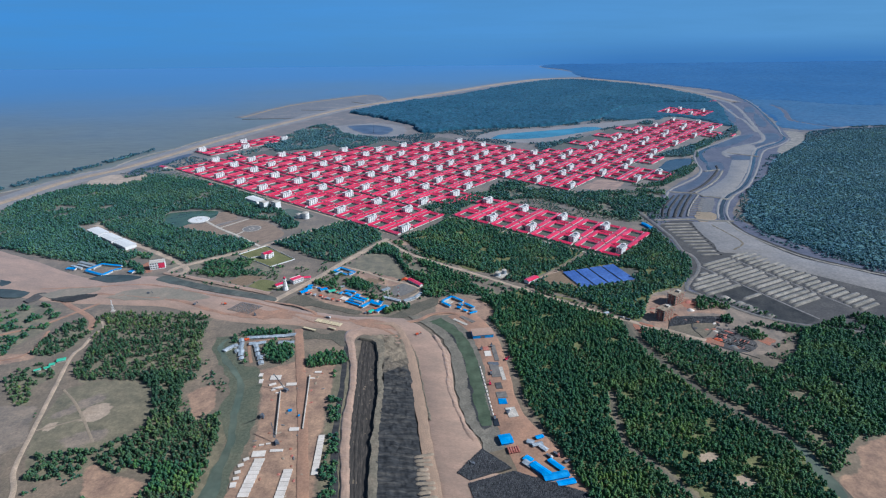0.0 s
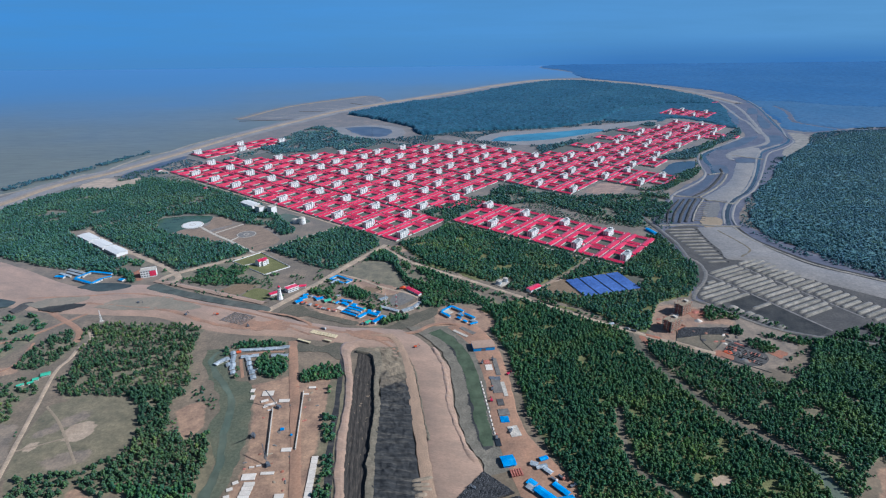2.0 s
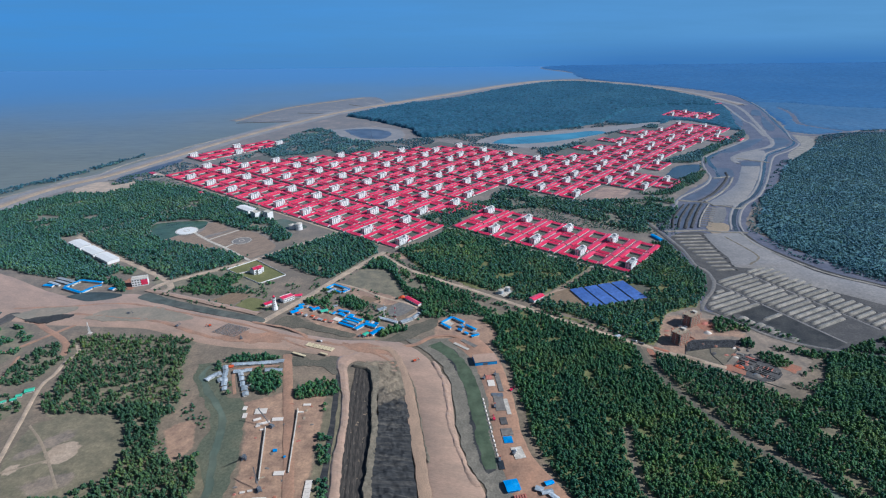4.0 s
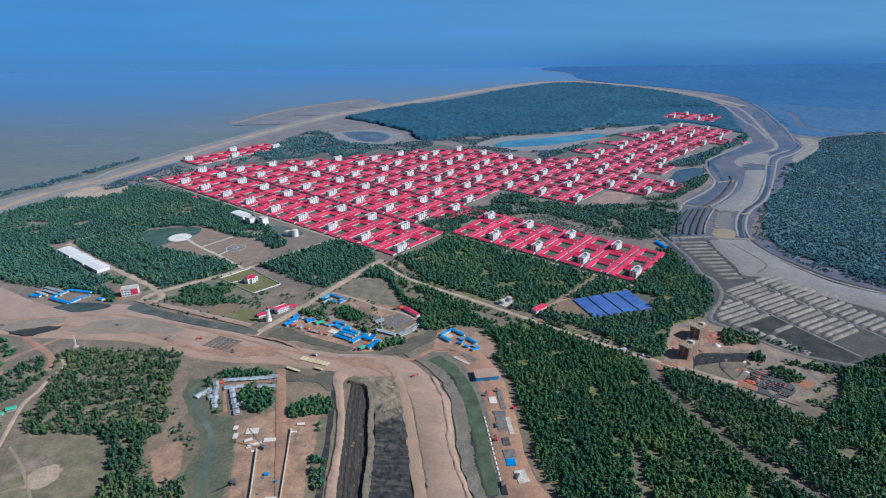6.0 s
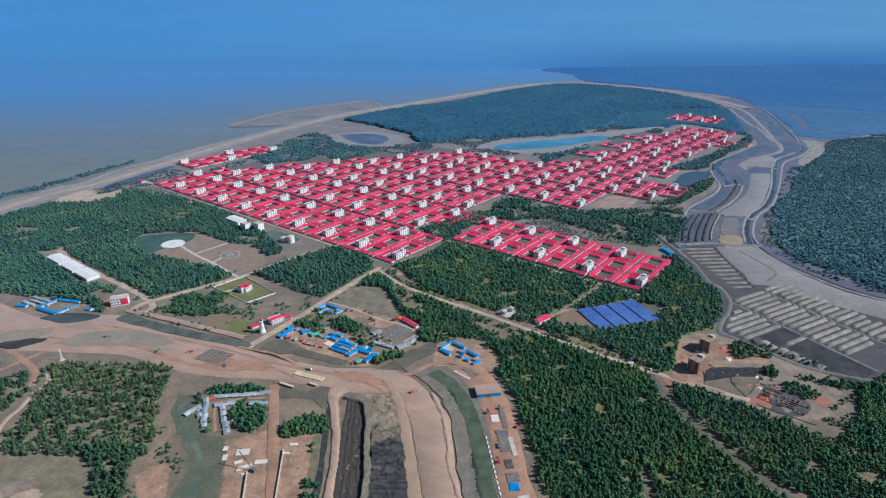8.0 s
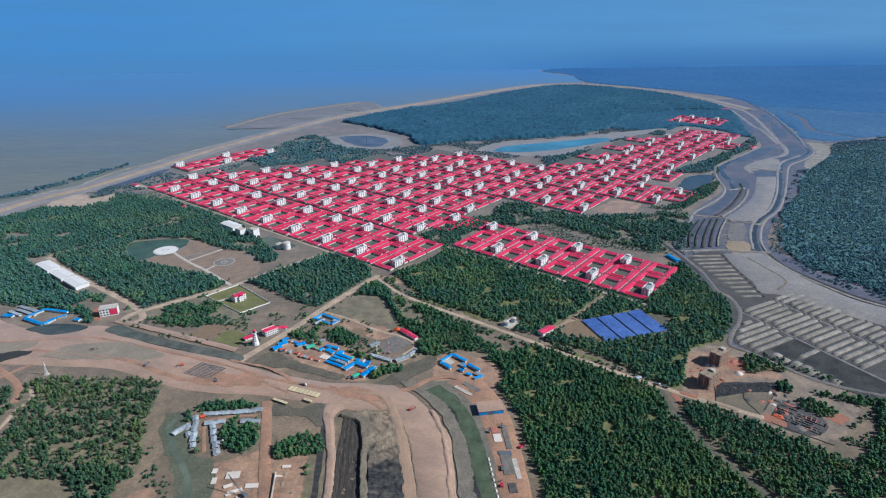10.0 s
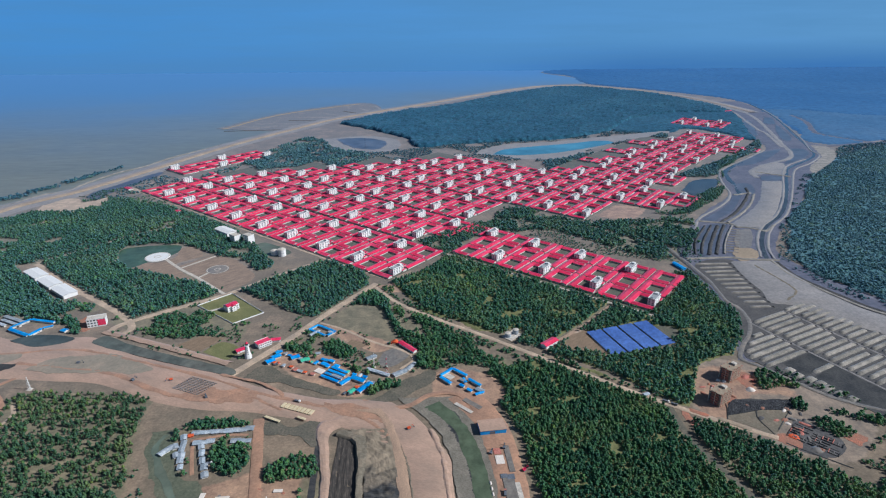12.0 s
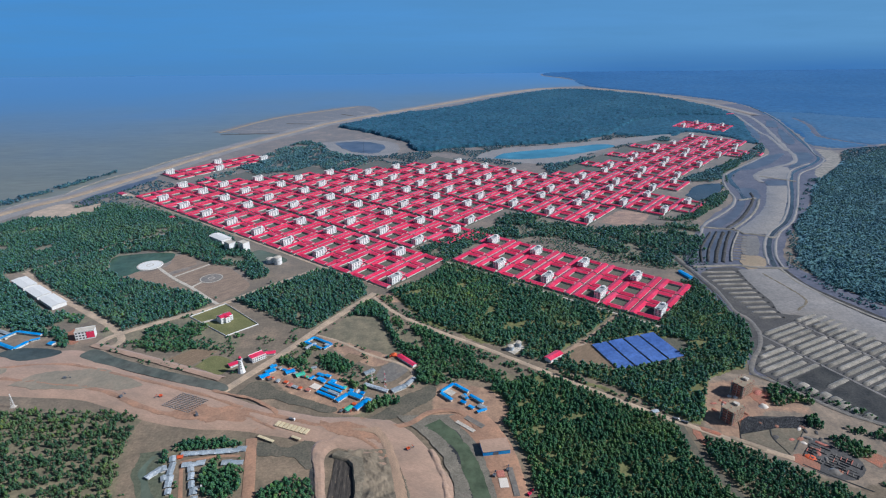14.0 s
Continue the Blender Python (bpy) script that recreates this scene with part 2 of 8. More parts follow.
M["leaf_marsh"] = mat("hazed_marsh_scrub", lin(62, 102, 138), lin(88, 120, 150), lin(75, 111, 145), scale=0.004, fine=0.05, rough=0.85, spec=0.05, sheen=0.25, contrast=0.95, grain=0.25)
M["leaf_wood"] = mat("woodland_leaves", lin(52, 90, 62), lin(108, 128, 74), lin(65, 104, 68), scale=0.014, fine=0.45, rough=0.7, spec=0.2, island=0.28, contrast=0.85, sheen=0.35, tint=True)
M["bark"] = mat("bark", lin(92, 78, 62), lin(110, 96, 80), fine=3)
M["red"] = mat("red_painted_roof", lin(223, 50, 88), lin(234, 78, 112), lin(228, 46, 86), scale=0.03, fine=0.5, rough=0.5, spec=0.4, obj=0.16, island=0.14, sheen=0.25, grain=0.22)
M["wall"] = mat("grey_plaster", lin(196, 192, 184), lin(214, 210, 202), scale=0.2, fine=1.5, rough=0.9)
M["white"] = mat("white_paint", lin(224, 222, 218), lin(236, 234, 230), scale=0.3, fine=2, rough=0.8, grain=0.1)
M["concrete"] = mat("concrete", lin(188, 178, 164), lin(212, 202, 188), scale=0.1, fine=0.6, rough=0.9)
M["yardplot"] = mat("ploughed_soil", lin(122, 104, 86), lin(160, 136, 112), lin(138, 118, 97), scale=0.08, fine=0.6, rough=0.95, contrast=0.9, grain=0.3, stretch=(40, 4.0))
M["deck"] = mat("weathered_roof_deck", lin(150, 152, 156), lin(176, 176, 176), scale=0.2, fine=1.0, rough=0.9)
M["courtearth"] = mat("court_earth", lin(122, 108, 96), lin(170, 147, 128), lin(148, 129, 114), scale=0.05, fine=0.35, rough=0.95, contrast=0.9, grain=0.3, stretch=(42, 3.0))
M["yard"] = mat("worn_yard_earth", lin(86, 88, 70), lin(124, 112, 92), lin(102, 98, 80), scale=0.05, fine=0.4, rough=0.95, contrast=0.9, sheen=0.3, grain=0.32)
M["opening"] = mat("shaded_opening", lin(92, 100, 112), lin(112, 118, 126), rough=0.5)
M["glass_dark"] = mat("dark_opening", lin(48, 54, 60), lin(60, 66, 72), rough=0.3)
M["blue"] = mat("blue_roof_sheet", lin(22, 132, 214), lin(58, 168, 232), scale=0.1, fine=0.8, rough=0.45, obj=0.2, grain=0.2)
M["tin"] = mat("weathered_tin", lin(150, 162, 170), lin(196, 200, 202), lin(168, 176, 182), scale=0.2, fine=1.0, rough=0.5, obj=0.2)
M["green"] = mat("green_roof_sheet", lin(80, 190, 150), lin(100, 200, 165), rough=0.5)
M["solar"] = mat("solar_glass", lin(70, 100, 164), lin(86, 116, 178), scale=0.02, fine=0.2, rough=0.3, spec=0.6, obj=0.06)
M["steel"] = mat("painted_steel", lin(90, 96, 104), lin(120, 124, 130), rough=0.5)
M["slabwhite"] = mat("fresh_concrete", lin(222, 208, 192), lin(236, 224, 210), scale=0.15, fine=1.0, rough=0.9, obj=0.08, grain=0.12)
M["pipe"] = mat("tan_pipe", lin(206, 188, 150), lin(220, 202, 166), scale=0.2, fine=1.0, rough=0.8, obj=0.08)
M["silt"] = mat("drying_silt", lin(130, 124, 114), lin(168, 158, 145), lin(146, 139, 127), scale=0.06, fine=0.6, rough=0.95, obj=0.14, sheen=0.2, grain=0.34)
M["marsh"] = mat("grey_marsh_mud", lin(90, 88, 78), lin(124, 114, 99), lin(106, 101, 88), scale=0.05, fine=0.4, rough=0.85, contrast=0.9, grain=0.3)
M["puddle"] = mat("damp_puddle_silt", lin(142, 132, 114), lin(168, 148, 126), lin(150, 138, 119), scale=0.03, fine=0.25, rough=0.8, contrast=0.8, sheen=0.25, grain=0.18)
M["stone"] = mat("dark_stone", lin(74, 76, 80), lin(104, 104, 106), scale=0.2, fine=1.0, rough=0.9, island=0.35)
M["brick"] = mat("raw_brick", lin(174, 104, 90), lin(198, 132, 116), scale=0.3, fine=1.2, rough=0.9)
M["brickdust"] = mat("brick_dust_earth", lin(146, 110, 92), lin(196, 116, 88), lin(164, 118, 98), scale=0.12, fine=0.7, rough=0.95, contrast=0.95, grain=0.35)
M["orange"] = mat("orange_sheet", lin(214, 88, 50), lin(224, 104, 62), rough=0.6)


def spoil_material():
    """Dark streaked dredged silt that gives way to tan silt, with a ragged border, at its head."""
    m = mat("streaked_spoil", lin(40, 42, 45), lin(112, 106, 97), lin(66, 66, 66), scale=0.022, fine=0.09, rough=0.9, contrast=0.95, stretch=(-5, 8.0), grain=0.45)
    N, L = m.node_tree.nodes, m.node_tree.links
    p = N["Principled BSDF"]
    src = p.inputs["Base Color"].links[0].from_socket
    geo = N.new("ShaderNodeNewGeometry")
    sep = N.new("ShaderNodeSeparateXYZ")
    L.new(geo.outputs["Position"], sep.inputs[0])
    no = N.new("ShaderNodeTexNoise")
    no.inputs["Scale"].default_value, no.inputs["Detail"].default_value, no.inputs["Roughness"].default_value = 0.05, 7, 0.7
    L.new(geo.outputs["Position"], no.inputs["Vector"])
    ad = N.new("ShaderNodeMath")
    ad.operation = "MULTIPLY_ADD"
    ad.inputs[1].default_value = 130
    L.new(no.outputs["Fac"], ad.inputs[0]), L.new(sep.outputs["Y"], ad.inputs[2])
    mr = N.new("ShaderNodeMapRange")
    mr.inputs["From Min"].default_value, mr.inputs["From Max"].default_value = 706, 742
    L.new(ad.outputs[0], mr.inputs["Value"])
    ra = N.new("ShaderNodeValToRGB")
    ra.color_ramp.elements[0].position, ra.color_ramp.elements[1].position = 0.35, 0.65
    ra.color_ramp.elements[0].color, ra.color_ramp.elements[1].color = lin(124, 113, 96), lin(158, 142, 120)
    L.new(no.outputs["Fac"], ra.inputs[0])
    mx = N.new("ShaderNodeMix")
    mx.data_type = "RGBA"
    L.new(mr.outputs[0], mx.inputs[0]), L.new(src, mx.inputs[6]), L.new(ra.outputs[0], mx.inputs[7])
    L.new(mx.outputs[2], p.inputs["Base Color"])
    return m


M["spoil"] = spoil_material()


# ---- builders ----
def part(name, bm, material, parent=None, label=""):
    me = bpy.data.meshes.new(name)
    bm.to_mesh(me)
    bm.free()
    me.materials.append(material)
    ob = new(name, me)
    if parent is not None:
        ob.parent = parent
    if label:
        ob["label"] = label
    return ob


def mesh_np(name, verts, faces, material, smooth=False):
    """faces: (n, k) array of indices."""
    verts, faces = np.asarray(verts, np.float32), np.asarray(faces, np.int32)
    me = bpy.data.meshes.new(name)
    me.vertices.add(len(verts))
    me.vertices.foreach_set("co", verts.ravel())
    k = faces.shape[1]
    me.loops.add(faces.size)
    me.loops.foreach_set("vertex_index", faces.ravel())
    me.polygons.add(len(faces))
    me.polygons.foreach_set("loop_start", np.arange(0, faces.size, k, dtype=np.int32))
    if smooth:
        me.polygons.foreach_set("use_smooth", np.ones(len(faces), bool))
    me.update(calc_edges=True)
    me.materials.append(material)
    return new(name, me)


def smooth_line(pts, n):
    """n points evenly along a Catmull-Rom curve through pts."""
    p = np.array(pts, float)
    q = np.vstack([2 * p[0] - p[1], p, 2 * p[-1] - p[-2]])
    out = []
    for i in range(1, len(q) - 2):
        t = np.linspace(0, 1, 24, endpoint=False)[:, None]
        a, b, c, d = q[i - 1], q[i], q[i + 1], q[i + 2]
        out.append(0.5 * (2 * b + (c - a) * t + (2 * a - 5 * b + 4 * c - d) * t ** 2 + (3 * b - a - 3 * c + d) * t ** 3))
    out = np.vstack(out + [p[-1:]])
    s = np.r_[0, np.cumsum(np.linalg.norm(np.diff(out, axis=0), axis=1))]
    u = np.linspace(0, s[-1], n)
    return np.stack([np.interp(u, s, out[:, i]) for i in range(p.shape[1])], 1)


def wobble(p, amount, scale, seed):
    """Small uneven shifts, so that no edge is ruled."""
    r = np.array([noise.noise_vector(Vector((x * scale, y * scale, seed * 7.3)))[:2] for x, y in p])
    r2 = np.array([noise.noise_vector(Vector((x * scale * 4, y * scale * 4, seed * 3.1)))[:2] for x, y in p])
    return p + (r + 0.4 * r2) * amount


def loft(name, left, right, profile, material, n=60, rag=1.5, seed=1, label="", category="", kind="structure", jolt=0.0):
    """A band between two edges; profile: (share across, height)."""
    a, b = wobble(smooth_line(left, n), rag, 0.05, seed), wobble(smooth_line(right, n), rag, 0.05, seed + 9)
    rng = np.random.RandomState(seed)
    verts = []
    for s, z in profile:
        xy = a + (b - a) * s
        zz = np.full(n, z) + (rng.rand(n) - 0.5) * (min(0.5, abs(z) * 0.15) + (jolt if z > 1 else 0))
        if jolt:
            xy = xy + (rng.rand(n, 2) - 0.5) * jolt
        verts.append(np.column_stack([xy, zz]))
    k = len(profile)
    v = np.stack(verts, 1).reshape(-1, 3)
    f = [(i * k + j, i * k + j + 1, (i + 1) * k + j + 1, (i + 1) * k + j) for i in range(n - 1) for j in range(k - 1)]
    ob = mesh_np(name, v, f, material)
    tagged(ob, label, category, kind=kind)
    return ob


def field(name, left, right, profile, material, n, cross, amp, label, category, seed=1, rag=3.0, smooth=True):
    """A strip with a finely uneven surface between two edges."""
    a, b = wobble(smooth_line(left, n), rag, 0.05, seed), wobble(smooth_line(right, n), rag, 0.05, seed + 9)
    sh = np.linspace(0, 1, cross)
    sh = np.unique(np.r_[sh, [q[0] for q in profile]])
    zz = np.interp(sh, [q[0] for q in profile], [q[1] for q in profile])
    v = []
    for i in range(n):
        for k in range(len(sh)):
            x, y = a[i] + (b[i] - a[i]) * sh[k]
            edge = min(1.0, 6 * min(sh[k], 1 - sh[k]))
            v.append((x, y, zz[k] + edge * amp * noise.fractal(Vector((x * 0.09, y * 0.16, seed)), 0.8, 2.0, 5)))
    k = len(sh)
    f = [(i * k + j, i * k + j + 1, (i + 1) * k + j + 1, (i + 1) * k + j) for i in range(n - 1) for j in range(k - 1)]
    ob = mesh_np(name, v, f, material, smooth)
    return tagged(ob, label, category, kind="structure")


def road(name, pts, width, z, material, label, n=50, crown=0.25):
    p = smooth_line(pts, n)
    d = np.gradient(p, axis=0)
    d /= np.linalg.norm(d, axis=1)[:, None]
    nrm = np.column_stack([d[:, 1], -d[:, 0]]) * width / 2
    ob = loft(name, p - nrm, p + nrm, [(0, z), (0.15, z + crown), (0.85, z + crown), (1, z)], material, n=n, rag=width * 0.08, label=label, category="road")
    AVOID.append((p, width * 0.5 + 2.0))
    return ob


def outline(pts, n=80, rag=3.0, seed=3, scale=0.04):
    q = list(pts)
    return wobble(smooth_line(q + q[:1], n + 1)[:-1], rag, scale, seed)


def patch(name, pts, z, material, label, category, n=150, rag=3.0, seed=3, sharp=False, avoid=0):
    o = np.array(pts, float) if sharp else outline(pts, n, rag, seed)
    bm = bmesh.new()
    top = [bm.verts.new((x, y, z)) for x, y in o]
    low = [bm.verts.new((x, y, -0.3)) for x, y in o]
    bm.faces.new(top)
    for i in range(len(top)):
        j = (i + 1) % len(top)
        bm.faces.new((low[i], low[j], top[j], top[i]))
    bmesh.ops.recalc_face_normals(bm, faces=bm.faces)
    bmesh.ops.triangulate(bm, faces=[f for f in bm.faces if len(f.verts) > 4])
    ob = part(name, bm, material)
    if avoid:
        KEEPOUT.append(o)
    return tagged(ob, label, category, kind="structure")


def inside(p, poly):
    poly = np.asarray(poly)
    r = np.zeros(len(p), bool)
    j = len(poly) - 1
    for i in range(len(poly)):
        xi, yi = poly[i]
        xj, yj = poly[j]
        c = ((yi > p[:, 1]) != (yj > p[:, 1])) & (p[:, 0] < (xj - xi) * (p[:, 1] - yi) / (yj - yi + 1e-9) + xi)
        r ^= c
        j = i
    return r


def far_from(p, line, dist):
    ok = np.ones(len(p), bool)
    lo, hi = line.min(0) - dist, line.max(0) + dist
    near = ((p > lo) & (p < hi)).all(1)
    if not near.any():
        return ok
    q = p[near]
    best = np.full(len(q), 1e9)
    for a, b in zip(line[:-1], line[1:]):
        ab = b - a
        t = np.clip(((q - a) @ ab) / (ab @ ab + 1e-9), 0, 1)[:, None]
        best = np.minimum(best, np.linalg.norm(q - a - t * ab, axis=1))
    ok[near] = best > dist
    return ok


AVOID, KEEPOUT, ZONES = [], [], []
OCT_V = np.array([(1, 0, 0), (-1, 0, 0), (0, 1, 0), (0, -1, 0), (0, 0, 1), (0, 0, -1)], float)
OCT_F = np.array([(0, 2, 4), (2, 1, 4), (1, 3, 4), (3, 0, 4), (2, 0, 5), (1, 2, 5), (3, 1, 5), (0, 3, 5)])


def zone(pts, channel, soft=7, avoid=False):
    """An area of other earth on the island's ground: R red dirt, G pale sand, B grass, A grey mud; soft: the width of its edge."""
    o = smooth_line(list(pts) + [pts[0]], 61)[:-1]
    ZONES.append((o, "RGBA".index(channel), soft))
    if avoid:
        KEEPOUT.append(o)


def edge_distance(p, poly):
    """Distance to the outline, positive inside."""
    best = np.full(len(p), 1e9)
    for a, b in zip(poly, np.roll(poly, -1, 0)):
        ab = b - a
        t = np.clip(((p - a) @ ab) / (ab @ ab + 1e-9), 0, 1)[:, None]
        best = np.minimum(best, np.linalg.norm(p - a - t * ab, axis=1))
    return np.where(inside(p, poly), best, -best)


def box(bm, x0, y0, z0, x1, y1, z1):
    v = [bm.verts.new(c) for c in ((x0, y0, z0), (x1, y0, z0), (x1, y1, z0), (x0, y1, z0), (x0, y0, z1), (x1, y0, z1), (x1, y1, z1), (x0, y1, z1))]
    for f in ((3, 2, 1, 0), (4, 5, 6, 7), (0, 1, 5, 4), (1, 2, 6, 5), (2, 3, 7, 6), (3, 0, 4, 7)):
        bm.faces.new([v[i] for i in f])
    return v


def boxed(*dims):
    bm = bmesh.new()
    for d in dims:
        box(bm, *d)
    return bm


def gable(bm, l, w, z, rise, over=0.6, thick=0.15):
    """A gable roof along x, l by w, with thickness."""
    a, b = l / 2 + over, w / 2 + over
    prof = [(-b, z), (0, z + rise), (b, z), (b, z - thick), (0, z + rise - thick), (-b, z - thick)]
    v = [[bm.verts.new((x, y, h)) for y, h in prof] for x in (-a, a)]
    for i in range(6):
        j = (i + 1) % 6
        bm.faces.new((v[0][i], v[0][j], v[1][j], v[1][i]))
    for s in (0, 1):
        for q in ((0, 1, 4, 5), (1, 2, 3, 4)):
            bm.faces.new([v[s][i] for i in q])
    bmesh.ops.recalc_face_normals(bm, faces=bm.faces)


def walls_gable(bm, l, w, h, rise):
    """Walls with gable ends."""
    a, b = l / 2, w / 2
    v = [[bm.verts.new((x, y, z)) for y, z in ((-b, -0.3), (-b, h), (0, h + rise), (b, h), (b, -0.3))] for x in (-a, a)]
    for s in (0, 1):
        bm.faces.new(v[s])
    for i, j in ((0, 1), (3, 4)):
        bm.faces.new((v[0][i], v[0][j], v[1][j], v[1][i]))
    bmesh.ops.recalc_face_normals(bm, faces=bm.faces)


def root(name, label, category, group=""):
    ob = new(name)
    ob.empty_display_size = 1
    return tagged(ob, label, category, group)


# ---- ground and sea ----
g = 24
xs, ys = np.linspace(-7000, 7000, g), np.linspace(-1500, 4950, g)
v = [(x, y, -0.6) for y in ys for x in xs]
f = [(j * g + i, j * g + i + 1, (j + 1) * g + i + 1, (j + 1) * g + i) for j in range(g - 1) for i in range(g - 1)]
tagged(mesh_np("ground", v, f, M["sea"]), "grey tidal mudflat turning into open sea, coloured blue with haze", "ground", kind="structure")

# island soil with a slightly uneven surface
isle = outline([(-1180, 700), (-1190, 1400), (-1030, 1720), (-930, 2000), (-790, 2300), (-620, 2650), (-480, 2900), (-100, 3290), (380, 3820), (690, 4010), (1000, 4100),
                (900, 4400), (960, 4940), (3800, 4940), (3800, 1500), (2200, 300), (1200, -300), (-1200, -300)], 220, 6, 4, 0.01)
bm = bmesh.new()
bm.faces.new([bm.verts.new((x, y, -0.3)) for x, y in isle])
bmesh.ops.triangulate(bm, faces=bm.faces)
tagged(part("island_ground", bm, M["soil"]), "dry grassy island soil with bare earth", "ground", kind="structure")

# plain glowing backdrop far behind everything: painted haze over far sea and forest, then sky
bm = bmesh.new()
seg = 48
prev = None
for i in range(seg + 1):
    x = -7000 + 14000 * i / seg
    y = 4940
    cur = [bm.verts.new((x, y, z)) for z in (-2, 200, 400, 700, 1000)]
    if prev:
        for k in range(4):
            bm.faces.new((prev[k], cur[k], cur[k + 1], prev[k + 1]))
    prev = cur
m = bpy.data.materials.new("glowing_haze_backdrop")
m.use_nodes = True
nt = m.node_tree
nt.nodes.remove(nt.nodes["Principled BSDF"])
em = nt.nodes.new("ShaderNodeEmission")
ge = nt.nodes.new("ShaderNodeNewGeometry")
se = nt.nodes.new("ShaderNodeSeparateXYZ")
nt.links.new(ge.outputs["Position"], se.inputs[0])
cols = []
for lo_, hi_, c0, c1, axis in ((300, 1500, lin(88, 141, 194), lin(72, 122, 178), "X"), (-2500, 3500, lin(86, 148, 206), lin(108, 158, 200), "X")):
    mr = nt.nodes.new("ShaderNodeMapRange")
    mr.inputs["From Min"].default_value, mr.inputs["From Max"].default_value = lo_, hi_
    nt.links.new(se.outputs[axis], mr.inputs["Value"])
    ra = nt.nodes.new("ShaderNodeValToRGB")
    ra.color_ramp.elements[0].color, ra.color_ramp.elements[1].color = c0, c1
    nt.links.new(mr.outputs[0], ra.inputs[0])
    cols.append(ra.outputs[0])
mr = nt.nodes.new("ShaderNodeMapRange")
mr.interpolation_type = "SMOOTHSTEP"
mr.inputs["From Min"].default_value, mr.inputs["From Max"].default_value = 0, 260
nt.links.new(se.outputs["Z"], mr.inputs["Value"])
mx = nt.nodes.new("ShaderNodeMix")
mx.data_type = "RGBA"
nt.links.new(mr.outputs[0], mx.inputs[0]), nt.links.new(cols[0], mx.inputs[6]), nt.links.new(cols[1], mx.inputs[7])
# faint painted streaks for the hazy far mudflats
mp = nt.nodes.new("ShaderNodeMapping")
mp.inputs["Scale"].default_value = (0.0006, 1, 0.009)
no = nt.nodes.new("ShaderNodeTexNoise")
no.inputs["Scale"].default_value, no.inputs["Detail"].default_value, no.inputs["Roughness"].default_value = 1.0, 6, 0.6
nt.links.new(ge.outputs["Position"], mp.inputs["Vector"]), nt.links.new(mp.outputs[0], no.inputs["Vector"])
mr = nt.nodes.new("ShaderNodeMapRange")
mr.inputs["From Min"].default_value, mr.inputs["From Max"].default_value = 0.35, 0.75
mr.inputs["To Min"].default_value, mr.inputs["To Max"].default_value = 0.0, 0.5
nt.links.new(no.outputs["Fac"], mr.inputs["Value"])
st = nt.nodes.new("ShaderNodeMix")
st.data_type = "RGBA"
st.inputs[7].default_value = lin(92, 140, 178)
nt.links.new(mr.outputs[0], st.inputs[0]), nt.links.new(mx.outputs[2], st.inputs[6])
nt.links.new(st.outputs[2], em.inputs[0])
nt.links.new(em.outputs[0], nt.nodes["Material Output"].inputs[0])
tagged(part("backdrop", bm, m), "glowing backdrop painted as hazy blue distance and sky", "sky", kind="structure")

# ---- earthworks and water ----
road("road", [(-785, 1229), (-695, 1152), (-493, 998), (-500, 940)], 11, 0.12, M["road"], "pale dirt road beside the storage shed")
road("road", [(-510, 965), (-493, 998), (-375, 1091), (-326, 1145), (-240, 1233)], 11, 0.16, M["road"], "pale road to the red roofed blocks")
road("road", [(-300, 830), (-235, 934), (-185, 1026), (-122, 1130)], 12, 0.14, M["road"], "straight dirt road to the red roofed blocks")
road("road", [(-122, 1115), (-77, 1053), (-10, 996), (49, 953), (118, 899), (190, 842), (241, 803), (317, 751), (371, 720)], 7.5, 0.2, M["road"], "winding dirt track through the woods")
road("road", [(-860, 1752), (-640, 1576), (-483, 1450), (-233, 1249), (-105, 1152)], 12, 0.1, M["road"], "pale road in front of the housing blocks")
road("road", [(-223, 760), (-176, 574), (-144, 431), (-120, 300)], 12, 0.4, M["dirt"], "red dirt road through the casting yard")
road("road", [(-535, 790), (-521, 768), (-526, 747), (-522, 714), (-524, 689), (-506, 627), (-477, 533), (-456, 469), (-433, 432), (-380, 300)], 5.5, 0.12, M["road"], "dirt path past the playing field")
road("road", [(-800, 1000), (-640, 860), (-560, 800), (-538, 760)], 9, 0.1, M["dirt"], "reddish dirt track")

road("road", [(-789, 1234), (-753, 1271), (-713, 1319), (-679, 1374), (-600, 1440)], 6, 0.1, M["road"], "narrow pale track through the plantation")
road("road", [(-720, 720), (-666, 749), (-623, 777), (-601, 806), (-570, 850)], 7, 0.1, M["dirt"], "reddish dirt track across the scrub")
road("road", [(-700, 640), (-640, 672), (-592, 696), (-600, 760)], 5, 0.1, M["dirt"], "reddish dirt track across the scrub")
road("creek_bed", [(268, 790), (274, 716), (307, 619), (341, 557), (372, 518), (384, 479), (389, 444), (395, 380)], 8.5, 0.08, M["marsh"], "dry grey green creek bed through the woods", crown=0.05)
road("path", [(205, 600), (198, 560), (196, 505), (219, 472), (241, 428), (260, 380)], 5, 0.08, M["bankmud"], "narrow path through the woods", crown=0.05)
zone([(376, 560), (400, 566), (407, 548), (383, 520), (370, 529)], "A", 7, False)
zone([(267, 489), (288, 491), (286, 477), (268, 475)], "G", 4, True)
zone([(290, 454), (305, 458), (311, 443), (293, 440)], "G", 4, True)
patch("creek_pool", [(377, 507), (388, 496), (391, 463), (390, 430), (379, 430), (375, 470)], 0.5, M["water"], "green pool at the end of the creek bed", "water", rag=1.5, avoid=1)
zone([(262, 470), (290, 480), (300, 450), (270, 440)], "G", 8)
